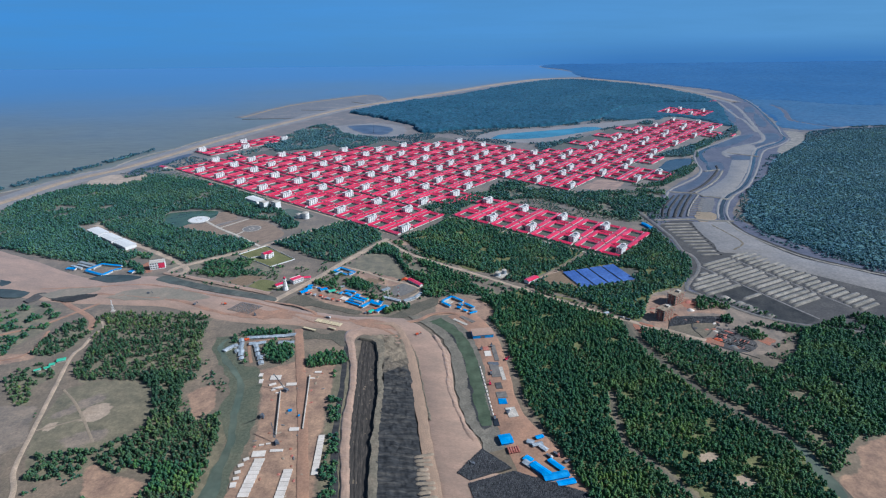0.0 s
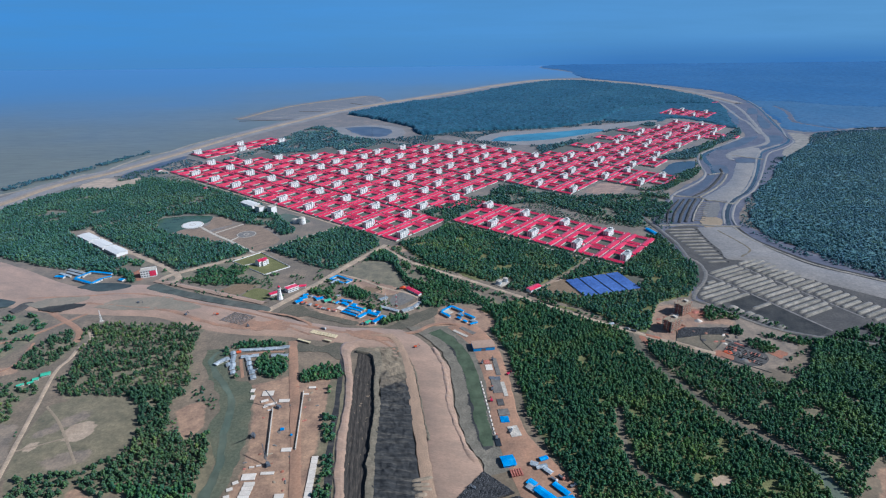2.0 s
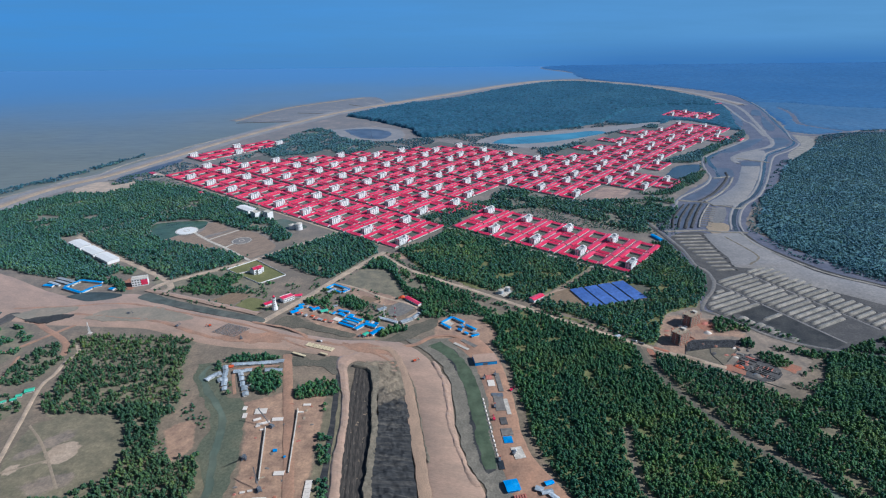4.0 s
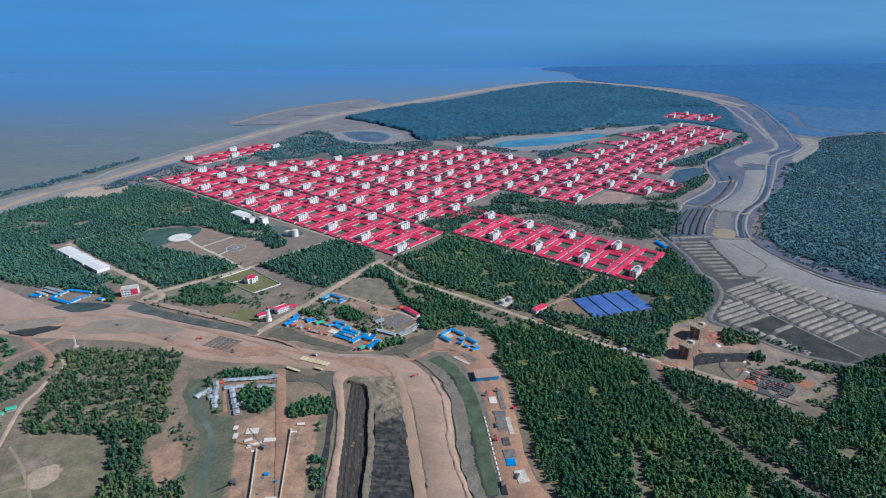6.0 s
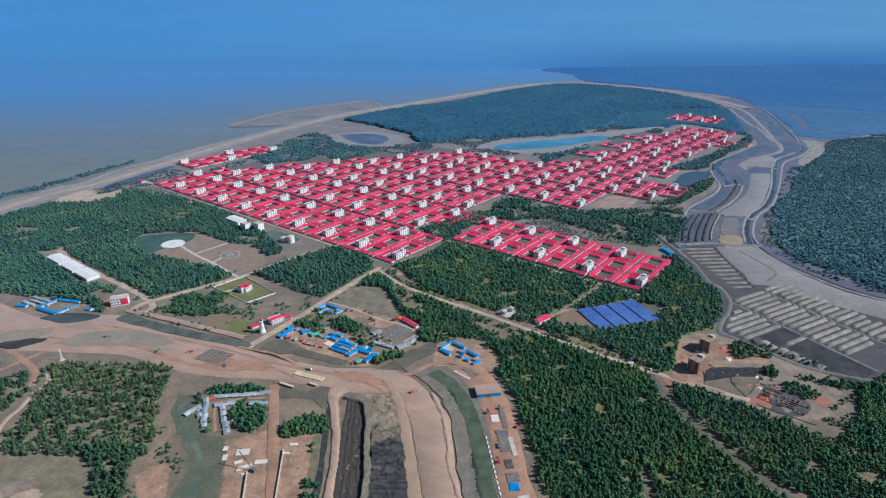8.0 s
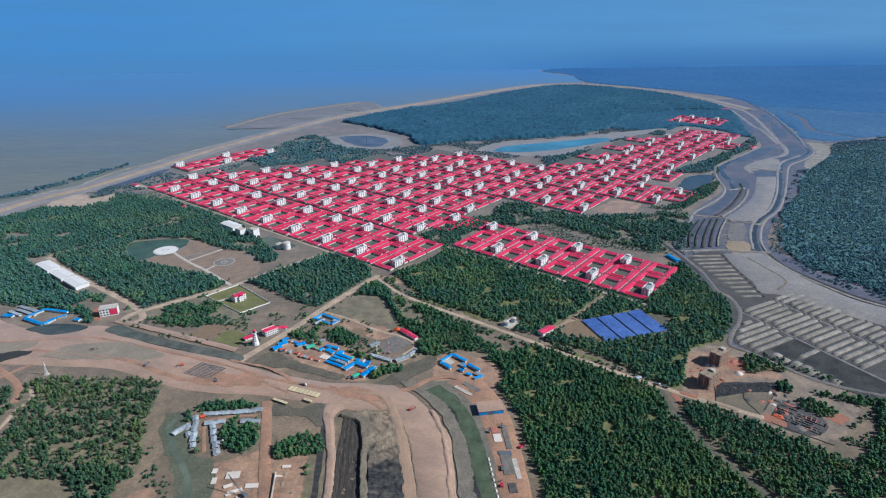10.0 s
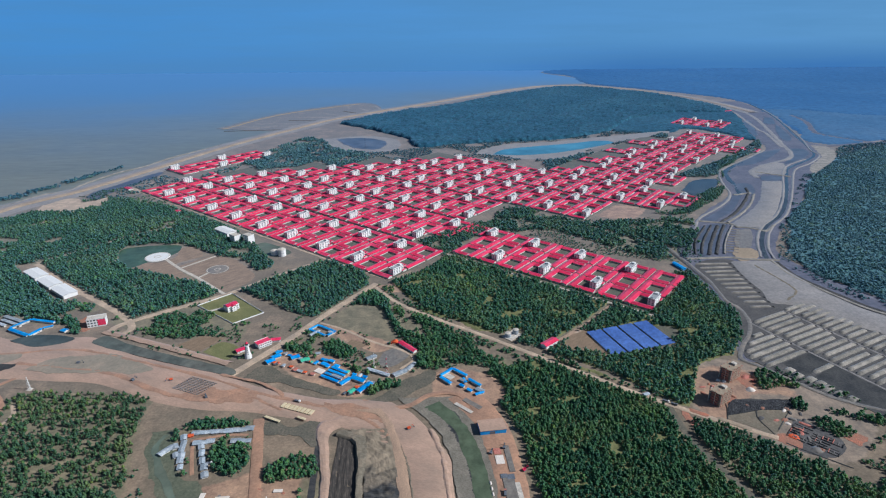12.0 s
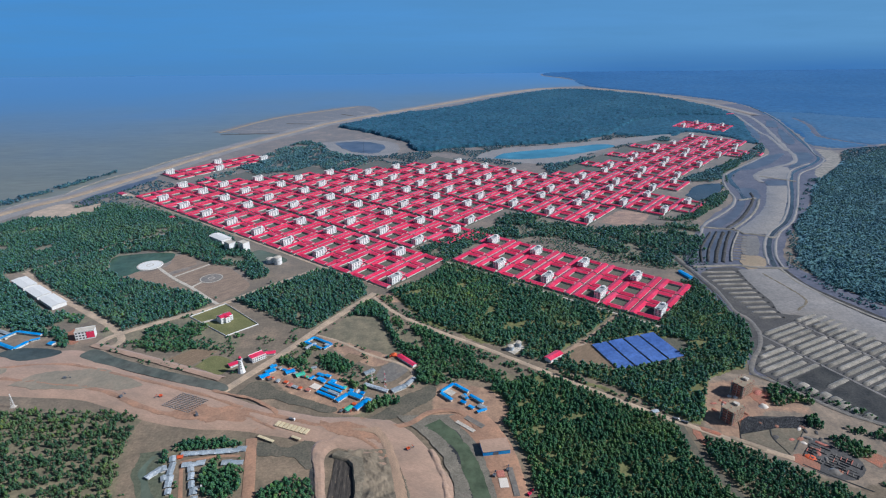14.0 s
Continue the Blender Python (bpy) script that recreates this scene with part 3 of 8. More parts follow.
loft("embankment", [(-1000, 1130), (-800, 1030), (-640, 945), (-529, 952), (-417, 895), (-313, 862), (-242, 825), (-156, 799), (-60, 785), (-3, 704), (6, 652), (7, 616), (12, 584), (19, 545), (33, 512), (48, 470), (75, 400), (110, 300)],
     [(-1000, 1000), (-800, 900), (-650, 855), (-540, 842), (-451, 832), (-336, 785), (-235, 772), (-147, 750), (-104, 735), (-58, 693), (-35, 622), (-25, 544), (-17, 480), (0, 400), (20, 300)],
     [(0, 0), (0.1, 1.6), (0.5, 1.9), (0.9, 1.6), (1, 0)], M["sand"], n=140, label="wide sandy embankment of dredged fill", category="embankment")
AVOID.append((smooth_line([(-1000, 1060), (-640, 900), (-430, 860), (-240, 800), (-100, 760), (-30, 690), (-12, 600), (10, 480), (60, 300)], 60), 42))
loft("canal_bank", [(-60, 797), (-17, 747), (-1, 704), (8, 652), (9, 616), (14, 584), (21, 545), (35, 512), (40, 490)], [(10, 800), (34, 745), (47, 669), (54, 566), (64, 498)], [(0, 0.9), (0.12, 0.45), (0.4, 0.3), (0.7, 0.2), (1, 0.5)], M["canalmud"], n=130, rag=3, jolt=0.12, label="pale grey mud bank of the canal", category="bank")
loft("canal_rim", [(-24, 769), (-5, 735), (8, 701), (18, 670), (22, 639), (23, 605), (26, 574), (30, 550), (37, 527)], [(-3, 782), (13, 762), (25, 736), (34, 706), (41, 674), (44, 639), (47, 605), (50, 574), (53, 549), (53, 534)], [(0, 0.27), (0.5, 0.35), (1, 0.27)], M["blacksilt"], n=130, rag=3.5, label="dark wet rim of the canal", category="bank")
loft("canal", [(-32, 776), (-13, 766), (7, 740), (16, 703), (23, 670), (26, 634), (32, 605), (31, 584), (36, 559), (39, 536)], [(-9, 792), (5, 772), (22, 744), (32, 714), (38, 687), (42, 651), (46, 622), (48, 589), (51, 559), (52, 536)], [(0, 0.39), (1, 0.39)], M["canalwater"], n=120, rag=2.5, label="shallow green drainage canal", category="water")
loft("work_strip", [(0, 795), (32, 741), (46, 669), (53, 566), (64, 500), (80, 430)], [(40, 815), (70, 745), (80, 669), (88, 566), (125, 490), (150, 420)], [(0, 0), (0.08, 0.6), (0.95, 0.6), (1, 0)], M["dirt"], label="reddish earth working strip along the canal", category="ground")
AVOID.append((smooth_line([(10, 800), (50, 741), (60, 669), (70, 566), (95, 490), (115, 400)], 30), 28))
loft("ditch", [(-152, 760), (-140, 640), (-131, 519), (-117, 431), (-105, 300)], [(-144, 755), (-133, 638), (-123, 519), (-109, 431), (-97, 300)], [(0, 0.1), (0.3, 0.12), (1, 0.3)], M["darkmud"], rag=1.5, label="dark ditch beside the berm", category="ditch")
field("berm", [(-96, 300), (-108, 431), (-122, 519), (-129, 638), (-141, 700), (-150, 728), (-148, 755), (-122, 773)], [(-84, 300), (-97, 431), (-109, 519), (-118, 636), (-127, 690), (-134, 722), (-130, 738), (-108, 752)], [(0, 0), (0.15, 1.4), (0.4, 1.7), (0.7, 1.5), (1, 0.3)], M["sand"], 200, 9, 0.7, "sandy berm round the trench", "berm", 2, 1.6)
field("trench", [(-124, 738), (-121, 680), (-119, 636), (-110, 519), (-97, 431), (-84, 300)], [(-100, 728), (-98, 690), (-88, 602), (-86, 530), (-81, 431), (-70, 300)], [(0, 0.6), (0.12, 0.5), (0.2, 0.2), (0.3, 0.7), (0.4, 0.25), (0.55, 0.6), (0.68, 0.2), (0.8, 0.45), (1, 0.25)], M["trench"], 160, 22, 0.7, "dark brown silt trench", "trench", 3, 1.0)
field("bench", [(-126, 727), (-106, 716), (-99, 702), (-94, 650), (-88, 602), (-87, 552), (-85, 495), (-80, 431), (-68, 300)], [(-122, 737), (-98, 728), (-89, 705), (-86, 650), (-80, 602), (-79, 552), (-76, 495), (-70, 431), (-58, 300)], [(0, 0.2), (0.12, 4.0), (0.35, 3.9), (0.65, 3.2), (1, 2.4)], M["bankmud"], 200, 9, 0.9, "grey silt bench with a steep edge", "bench", 4, 2.2, False)
field("spoil", [(-112, 738), (-92, 700), (-84, 640), (-81, 552), (-78, 495), (-72, 431), (-60, 300)], [(-68, 738), (-56, 690), (-45, 625), (-34, 519), (-18, 431), (8, 300)], [(0, 2.3), (0.2, 2.6), (0.5, 2.3), (0.8, 2.5), (1, 2.1)], M["spoil"], 260, 44, 2.0, "dark dredged spoil with a tan head", "spoil", 5, 2.0)
loft("haul_road", [(-112, 772), (-82, 761), (-67, 727), (-57, 688), (-48, 626), (-40, 573), (-33, 526), (-19, 431), (7, 300)], [(-80, 776), (-64, 748), (-52, 713), (-43, 681), (-35, 626), (-26, 572), (-21, 526), (-6, 431), (20, 300)], [(0, 2.05), (0.2, 2.35), (0.85, 2.3), (1, 2.0)], M["haul"], n=90, rag=1.6, label="reddish haul road on the embankment", category="road")
field("edge_berm", [(-23, 737), (-9, 698), (-3, 655), (-2, 625), (2, 592), (8, 565), (15, 536), (27, 510)], [(-17, 739), (-3, 700), (3, 657), (4, 627), (8, 594), (14, 567), (21, 538), (33, 512)], [(0, 1.7), (0.3, 2.5), (0.6, 2.3), (1, 1.2)], M["sand"], 180, 7, 0.7, "small sandy berm along the embankment edge", "berm", 6, 2.2, False)
loft("rut", [(-52, 710), (-44, 681), (-40, 662), (-36, 635), (-34, 620), (-27, 577), (-22, 544)], [(-50, 710), (-42, 681), (-38, 662), (-34, 635), (-32, 620), (-25, 577), (-20, 544)], [(0, 1.9), (0.5, 2.5), (1, 1.9)], M["bankmud"], n=140, rag=2.2, jolt=0.5, label="thin dark rut along the haul road", category="track")
loft("creek_flat", [(-340, 738), (-334, 706), (-306, 662), (-276, 609), (-277, 563), (-252, 526), (-247, 489), (-248, 431), (-254, 300)], [(-318, 742), (-306, 715), (-284, 672), (-248, 650), (-231, 579), (-224, 526), (-225, 471), (-222, 431), (-218, 300)], [(0, 0.02), (0.5, 0.08), (1, 0.02)], M["flat"], n=110, rag=5, label="grey green mud flats of the creek", category="bank")
loft("creek", [(-324, 732), (-326, 708), (-306, 672), (-270, 620), (-258, 560), (-247, 515), (-246, 480), (-247, 431), (-252, 300)], [(-318, 733), (-319, 710), (-298, 676), (-262, 622), (-250, 560), (-238, 510), (-235, 471), (-230, 431), (-228, 300)], [(0, 0.14), (1, 0.14)], M["water"], n=110, rag=2.5, label="muddy green tidal creek", category="water")
AVOID.append((smooth_line([(-345, 760), (-322, 706), (-296, 662), (-262, 620), (-252, 563), (-238, 510), (-235, 431), (-236, 300)], 40), 18))
zone([(-255, 652), (-230, 660), (-162, 690), (-149, 640), (-143, 520), (-133, 431), (-120, 300), (-222, 300), (-222, 431), (-215, 500), (-230, 590)], "R", 7, False)
zone([(-147, 655), (-129, 655), (-119, 520), (-107, 431), (-96, 300), (-118, 300), (-130, 431), (-140, 520)], "B", 6)
patch("pond", [(-519, 940), (-504, 953), (-464, 932), (-368, 892), (-289, 864), (-291, 849), (-359, 871), (-442, 902), (-510, 929)], 1.75, M["basin"], "long shallow grey pond behind the embankment", "water", rag=1.5, avoid=1)
loft("pond_bank", [(-518, 962), (-419, 923), (-300, 872)], [(-508, 972), (-413, 934), (-294, 883)], [(0, 1.2), (0.4, 2.6), (0.6, 2.6), (1, 0)], M["sand"], n=60, rag=1.5, jolt=0.3, label="sandy bank along the pond", category="bank")
patch("pond", [(-640, 942), (-624, 955), (-579, 955), (-549, 947), (-559, 934), (-597, 924)], 1.9, M["pondwater"], "small dark pond", "water", rag=2, avoid=1)
patch("silt_pool", [(-774, 902), (-746, 899), (-711, 886), (-722, 869), (-754, 873)], 1.9, M["pondwater"], "dark blue settling pool on the fill", "water", n=120, rag=3, avoid=1)
patch("silt_pool", [(-798, 940), (-771, 928), (-779, 913)], 1.9, M["pondwater"], "small dark settling pool on the fill", "water", n=100, rag=2, avoid=1)
patch("silt_bed", [(-704, 856), (-694, 884), (-678, 882), (-687, 850)], 1.95, M["fieldmud"], "grey bed of wet silt on the fill", "ground", n=120, rag=3, avoid=1)
patch("silt_bed", [(-670, 873), (-664, 884), (-638, 880), (-592, 879), (-595, 867), (-622, 854), (-652, 859)], 2.0, M["blacksilt"], "dark bed of wet silt on the fill", "ground", n=200, rag=4, avoid=1)
zone([(-485, 616), (-448, 629), (-408, 628), (-376, 610), (-360, 571), (-354, 541), (-369, 516), (-390, 501), (-449, 491), (-462, 502), (-482, 568)], "B", 5, True)
zone([(-640, 655), (-587, 678), (-574, 684), (-592, 696), (-650, 690)], "R", 6)
zone([(-472, 509), (-500, 573), (-515, 578), (-560, 569), (-510, 490)], "A", 8, True)
zone([(-385, 486), (-353, 465), (-312, 451), (-312, 425), (-354, 425), (-375, 455)], "R", 7, True)
zone([(-327, 604), (-305, 619), (-291, 604), (-284, 570), (-300, 553)], "R", 6, True)
zone([(-440, 520), (-400, 535), (-385, 520), (-420, 505)], "A", 12)
zone([(-475, 560), (-440, 600), (-425, 590), (-460, 555)], "A", 12)
road("path", [(-488, 611), (-460, 586), (-431, 554), (-397, 513)], 3.0, 0.05, M["siltsand"], "trodden path across the field", n=30, crown=0.06)
road("path", [(-474, 533), (-455, 542), (-431, 554)], 2.6, 0.05, M["siltsand"], "trodden path between the bare discs", n=16, crown=0.06)
for x, y, r in ((-422, 565, 18), (-462, 539, 8)):
    zone([(x + r * math.cos(t), y + r * math.sin(t)) for t in np.linspace(0, 2 * math.pi, 9)[:-1]], "G", 3, False)
patch("bare_yard", [(-89, 904), (-73, 914), (-52, 896), (-77, 867), (-94, 879)], 0.14, M["greymud"], "grey bare yard with a radio mast", "ground", rag=1.0, avoid=1)
zone([(-159, 961), (-146, 953), (-116, 925), (-129, 915), (-161, 942)], "A", 5, True)
zone([(-180, 985), (-129, 958), (-80, 930), (-95, 905), (-140, 930), (-185, 975)], "R", 5, False)
zone([(-184, 988), (-156, 1045), (-107, 1038), (-83, 975), (-68, 935), (-91, 927), (-129, 958), (-177, 982)], "B", 6, True)
patch("ploughed_plot", [(-390, 928), (-364, 954), (-327, 947), (-352, 908)], 0.1, M["yardplot"], "bare ploughed plot with low bunds", "ground", sharp=True, avoid=1)
patch("grass_plot", [(-346, 908), (-329, 935), (-298, 918), (-304, 888)], 0.1, M["grass"], "rough grass plot beside the lighthouse", "grass", n=60, rag=1.5, avoid=1)
patch("grass_plot", [(-139, 940), (-112, 928), (-126, 912), (-146, 926)], 0.1, M["yardplot"], "bare garden plot behind the market", "ground", sharp=True, avoid=1)
zone([(-342, 917), (-324, 937), (-285, 916), (-293, 897), (-337, 904)], "B", 4, True)
zone([(-240, 880), (-230, 910), (-150, 890), (-100, 830), (-120, 800), (-180, 830)], "R", 7, True)
zone([(300, 790), (340, 860), (400, 850), (440, 800), (380, 800), (350, 760), (317, 752)], "R", 14)
zone([(295, 770), (345, 870), (405, 870), (470, 800), (500, 750), (430, 680), (376, 700), (317, 745)], "A", 7, True)
zone([(439, 494), (473, 511), (520, 522), (580, 490), (480, 380), (392, 380), (389, 443), (429, 466)], "R", 7, True)
zone([(-20, 800), (-8, 862), (60, 845), (72, 795), (30, 760)], "R", 6, True)
zone([(-120, 1120), (-60, 1140), (20, 1110), (60, 1160), (40, 1100), (-40, 1100), (-100, 1095)], "R", 7)
zone([(180, 955), (212, 968), (236, 890), (222, 880), (196, 915)], "G", 8, False)
KEEPOUT.append(np.array([(203.0, 953.0), (308.0, 990.0), (333.0, 915.0), (230.0, 889.0)]))
patch("lawn", [(-407, 1050), (-365, 1094), (-291, 1024), (-329, 989)], 0.15, M["grass"], "mown lawn of a walled compound", "grass", sharp=True, avoid=1)
zone([(-595, 1200), (-572, 1224), (-539, 1235), (-544, 1304), (-516, 1310), (-482, 1258), (-502, 1205), (-540, 1190)], "A", 7, True)
zone([(-498, 1207), (-454, 1255), (-390, 1237), (-350, 1168), (-375, 1108), (-412, 1138)], "A", 6, True)
KEEPOUT.append(np.array([(-640.0, 1243), (-655, 1315), (-540, 1330), (-480, 1262), (-390, 1240), (-375, 1108), (-600, 1205)]))
patch("bare_court", [(-605, 1202), (-590, 1222), (-548, 1234), (-530, 1262), (-540, 1300), (-515, 1312), (-478, 1262), (-512, 1214), (-400, 1104), (-412, 1098), (-520, 1178)], 0.08, M["courtearth"], "bare reddish earth round the helipads", "ground", n=200, rag=3)
patch("bare_court", [(-507, 1212), (-458, 1260), (-410, 1244), (-366, 1196), (-346, 1160), (-368, 1116), (-400, 1109)], 0.09, M["courtearth"], "bare reddish earth round the helipads", "ground", n=160, rag=2)
patch("clearing", [(181, 946), (207, 962), (213, 953), (216, 925), (229, 890), (207, 899), (189, 905), (168, 911)], 0.1, M["yardplot"], "trodden earth with weeds beside the solar field", "ground", n=160, rag=3, avoid=1)
patch("clearing", [(306, 970), (330, 975), (347, 960), (341, 938), (326, 936)], 0.1, M["yard"], "grassy clearing beside the solar field", "ground", n=120, rag=3, avoid=1)
road("path", [(268, 1042), (240, 1009), (211, 977), (182, 950), (157, 926), (140, 905)], 6, 0.16, M["haul"], "dirt track past the solar field", n=30, crown=0.1)
patch("helipad_pond", [(-637, 1243), (-651, 1304), (-551, 1321), (-538, 1278), (-567, 1244), (-597, 1207)], 0.16, M["greenpond"], "green pool beside the helipad", "water", rag=2, avoid=1)

patch("wet_fill", [(-571, 865), (-556, 888), (-518, 900), (-469, 900), (-408, 874), (-396, 862), (-417, 851), (-460, 858), (-519, 856)], 2.06, M["puddle"], "damp grey puddle on the embankment", "ground", n=320, rag=5)
patch("wet_fill", [(-690, 880), (-640, 905), (-600, 900), (-610, 880), (-660, 866)], 2.05, M["puddle"], "damp grey puddle on the embankment", "ground", n=240, rag=6)
patch("red_fill", [(-345, 806), (-300, 822), (-240, 806), (-250, 790), (-310, 793)], 2.0, M["dirt"], "reddish patch of fill on the embankment", "ground", n=300, rag=7)
patch("red_fill", [(-150, 790), (-100, 780), (-70, 750), (-90, 752), (-140, 772)], 2.0, M["dirt"], "reddish patch of fill on the embankment", "ground", n=300, rag=5)
for k_, (pts_, w_) in enumerate((([(-592, 882), (-518, 868), (-444, 853), (-345, 806), (-240, 790)], 7), ([(-700, 900), (-620, 905), (-530, 915), (-430, 885), (-330, 850), (-250, 815)], 5), ([(-250, 812), (-180, 790), (-110, 765), (-66, 725), (-48, 680)], 6), ([(-225, 770), (-205, 800), (-240, 830), (-300, 850)], 5), ([(-330, 800), (-270, 812), (-200, 775)], 4))):
    d_ = np.array([2.0, 4.0]) * w_ / 9
    loft("track", [tuple(np.array(q) - d_) for q in pts_], [tuple(np.array(q) + d_) for q in pts_], [(0, 1.9), (0.3, 2.1), (0.7, 2.1), (1, 1.9)], M["dirt"], n=80, rag=2.0, seed=k_ + 31, label="reddish wheel track on the embankment", category="track")
patch("wet_bank", [(-268, 840), (-258, 867), (-241, 869), (-197, 843), (-165, 826), (-139, 814), (-147, 807), (-192, 823), (-240, 837)], 0.5, M["marsh"], "grey mud slope below the bazaar", "ground", n=300, rag=5, avoid=1)
patch("wet_bank", [(-97, 792), (-80, 809), (-64, 825), (-54, 838), (-24, 860), (-13, 850), (-23, 829), (-43, 809), (-66, 792)], 0.5, M["marsh"], "grey mud slope beside the canal head", "ground", n=300, rag=5, avoid=1)
patch("wet_bank", [(-220, 748), (-203, 755), (-175, 745), (-158, 761), (-143, 765), (-132, 760), (-149, 738), (-145, 709), (-166, 726), (-188, 735), (-208, 731)], 0.4, M["marsh"], "dark churned mud at the trench head", "ground", n=300, rag=6, avoid=1)

road("path", [(-194, 990), (-166, 976), (-141, 959), (-117, 940), (-93, 925), (-71, 915), (-52, 900), (-46, 884), (-62, 862)], 4.5, 0.16, M["road"], "pale dirt track along the meadow", n=40, crown=0.1)
road("path", [(4, 1262), (165, 1134), (327, 1005)], 4, 0.16, M["concrete"], "pale paved path in front of the row houses", n=30, crown=0.05)
road("path", [(-227, 732), (-253, 731), (-284, 724), (-285, 717), (-267, 669)], 4, 0.14, M["dirt"], "reddish lane between the tin huts", n=30, crown=0.05)
road("road", [(-105, 792), (-76, 779), (-47, 782), (-22, 803), (4, 808), (21, 799), (35, 774)], 8, 0.85, M["dirt"], "reddish track from the embankment to the canal head", n=50, crown=0.3)
# right-hand waterway
def bank(name, pts, width, z, height, material, label, category="bank", n=60, rag=None, seed=1, keep=True, jolt=None):
    """A low uneven ridge or strip along a line."""
    p = smooth_line(pts, n)
    d = np.gradient(p, axis=0)
    d /= np.linalg.norm(d, axis=1)[:, None]
    nrm = np.column_stack([d[:, 1], -d[:, 0]]) * width / 2
    loft(name, p - nrm, p + nrm, [(0, z), (0.3, z + height), (0.7, z + height * 0.9), (1, z)], M[material], n=n, rag=width * 0.2 if rag is None else rag, seed=seed, jolt=width * 0.06 if jolt is None else jolt, label=label, category=category)
    if keep:
        AVOID.append((p, width * 0.5 + 2.0))


loft("mud_belt", [(400, 880), (440, 1000), (445, 1120), (461, 1279), (505, 1347), (567, 1448), (630, 1532), (698, 1600), (740, 1665), (762, 1742), (789, 1838), (838, 1911), (902, 1977), (996, 2062), (1092, 2171), (1127, 2305), (1187, 2513), (1276, 2762), (1351, 3017), (1363, 3231)],
     [(1080, 700), (800, 960), (690, 1110), (652, 1255), (684, 1318), (725, 1381), (778, 1450), (847, 1527), (918, 1636), (1039, 1806), (1136, 1908), (1200, 1980), (1255, 2045), (1311, 2180), (1290, 2280), (1346, 2484), (1422, 2727), (1450, 2850), (1476, 2978), (1496, 3242)],
     [(0, 0), (0.05, 0.3), (0.95, 0.3), (1, 0)], M["hazesilt"], n=160, rag=5, label="grey silt belt along the waterway", category="ground")
loft("embankment", [(950, 680), (800, 800), (690, 900), (600, 985), (560, 1035), (529, 1045), (535, 1085), (534, 1149), (540, 1212)],
     [(1040, 690), (880, 830), (775, 920), (720, 970), (672, 1012), (646, 1070), (634, 1119), (625, 1171), (617, 1213)],
     [(0, 0.3), (0.08, 1.6), (0.92, 1.6), (1, 0.3)], M["palesand"], n=70, label="sandy embankment along the waterway", category="embankment")
patch("sand_field", [(629, 1383), (659, 1382), (615, 1290), (585, 1293)], 0.9, M["greymud"], "levelled grey silt field", "ground", rag=2)
patch("sand_field", [(578, 1285), (612, 1275), (607, 1240), (565, 1214), (562, 1246)], 0.8, M["siltsand"], "levelled reddish silt field", "ground", rag=4)
loft("sand_field", [(625, 1411), (712, 1502), (783, 1593), (834, 1687), (875, 1766)], [(692, 1395), (768, 1489), (833, 1592), (889, 1686), (931, 1764)], [(0, 0.3), (0.06, 1.2), (0.94, 1.2), (1, 0.3)], M["palesand"], n=60, rag=3, label="long levelled field of pale dredged sand", category="ground")
patch("sand_field", [(875, 1823), (938, 1928), (1039, 1965), (974, 1832), (937, 1845)], 0.8, M["palesand"], "levelled field of pale dredged sand", "ground", rag=5)
patch("silt_pool", [(901, 1822), (957, 1815), (925, 1769), (880, 1774)], 0.6, M["greypool"], "blue grey silt pool", "water", rag=4)
loft("channel", [(579, 1448), (633, 1500), (693, 1565), (748, 1655)], [(607, 1443), (670, 1503), (725, 1581), (765, 1650)], [(0, 0.5), (1, 0.5)], M["greypool"], n=50, rag=2, label="blue water channel beside the inner bank", category="water")
bank("channel_ditch", [(758, 1645), (782, 1714), (795, 1791), (820, 1867), (869, 1930), (930, 1985)], 13, 0.4, 0.15, "darkwater", "narrow dark channel in the silt", "water", seed=5)
bank("channel_ditch", [(614, 1224), (632, 1275), (668, 1350), (709, 1409), (778, 1484), (835, 1570), (900, 1685), (973, 1820), (1025, 1905), (1139, 2005), (1201, 2078), (1236, 2166), (1274, 2281), (1328, 2451), (1405, 2675), (1470, 2914), (1507, 3148)], 8, 0.5, 0.12, "darkwater", "narrow dark channel along the outer bank", "water", n=120, seed=6)
bank("outer_bank", [(607, 1234), (642, 1319), (691, 1399), (766, 1481), (839, 1592), (905, 1711), (988, 1868), (1048, 1945), (1133, 2012)], 6, 0.4, 1.4, "palesand", "pale sandy bank beside the channel", n=90, seed=7)
bank("outer_bank", [(628, 1223), (643, 1275), (677, 1343), (721, 1408), (788, 1480), (860, 1591), (929, 1710), (1008, 1849), (1051, 1905), (1130, 1969), (1208, 2062), (1225, 2140), (1300, 2330), (1380, 2580), (1450, 2810), (1490, 2990)], 6.5, 0.4, 1.4, "palesand", "pale sandy bank beside the channel", n=120, seed=8)
bank("inner_bank", [(539, 1385), (580, 1460), (634, 1516), (698, 1586), (737, 1655), (752, 1720), (775, 1800), (812, 1880), (870, 1945), (960, 2030), (1070, 2140)], 7, 0.3, 1.4, "palesand", "pale sandy bank beside the channel", n=100, seed=9)
bank("inner_bank", [(615, 1432), (678, 1497), (733, 1572), (781, 1649), (800, 1700)], 8, 0.4, 2.0, "darkmud", "dark bank of dredged silt", n=50, seed=10)
bank("inner_bank", [(632, 1432), (692, 1494), (747, 1566), (795, 1645)], 7, 0.4, 1.8, "silt", "grey bank of dredged silt", n=50, seed=11)
patch("silt_pool", [(564, 1412), (623, 1418), (566, 1321), (517, 1247), (493, 1247), (520, 1330)], 0.5, M["greypool"], "blue grey pool between silt banks", "water", rag=3)
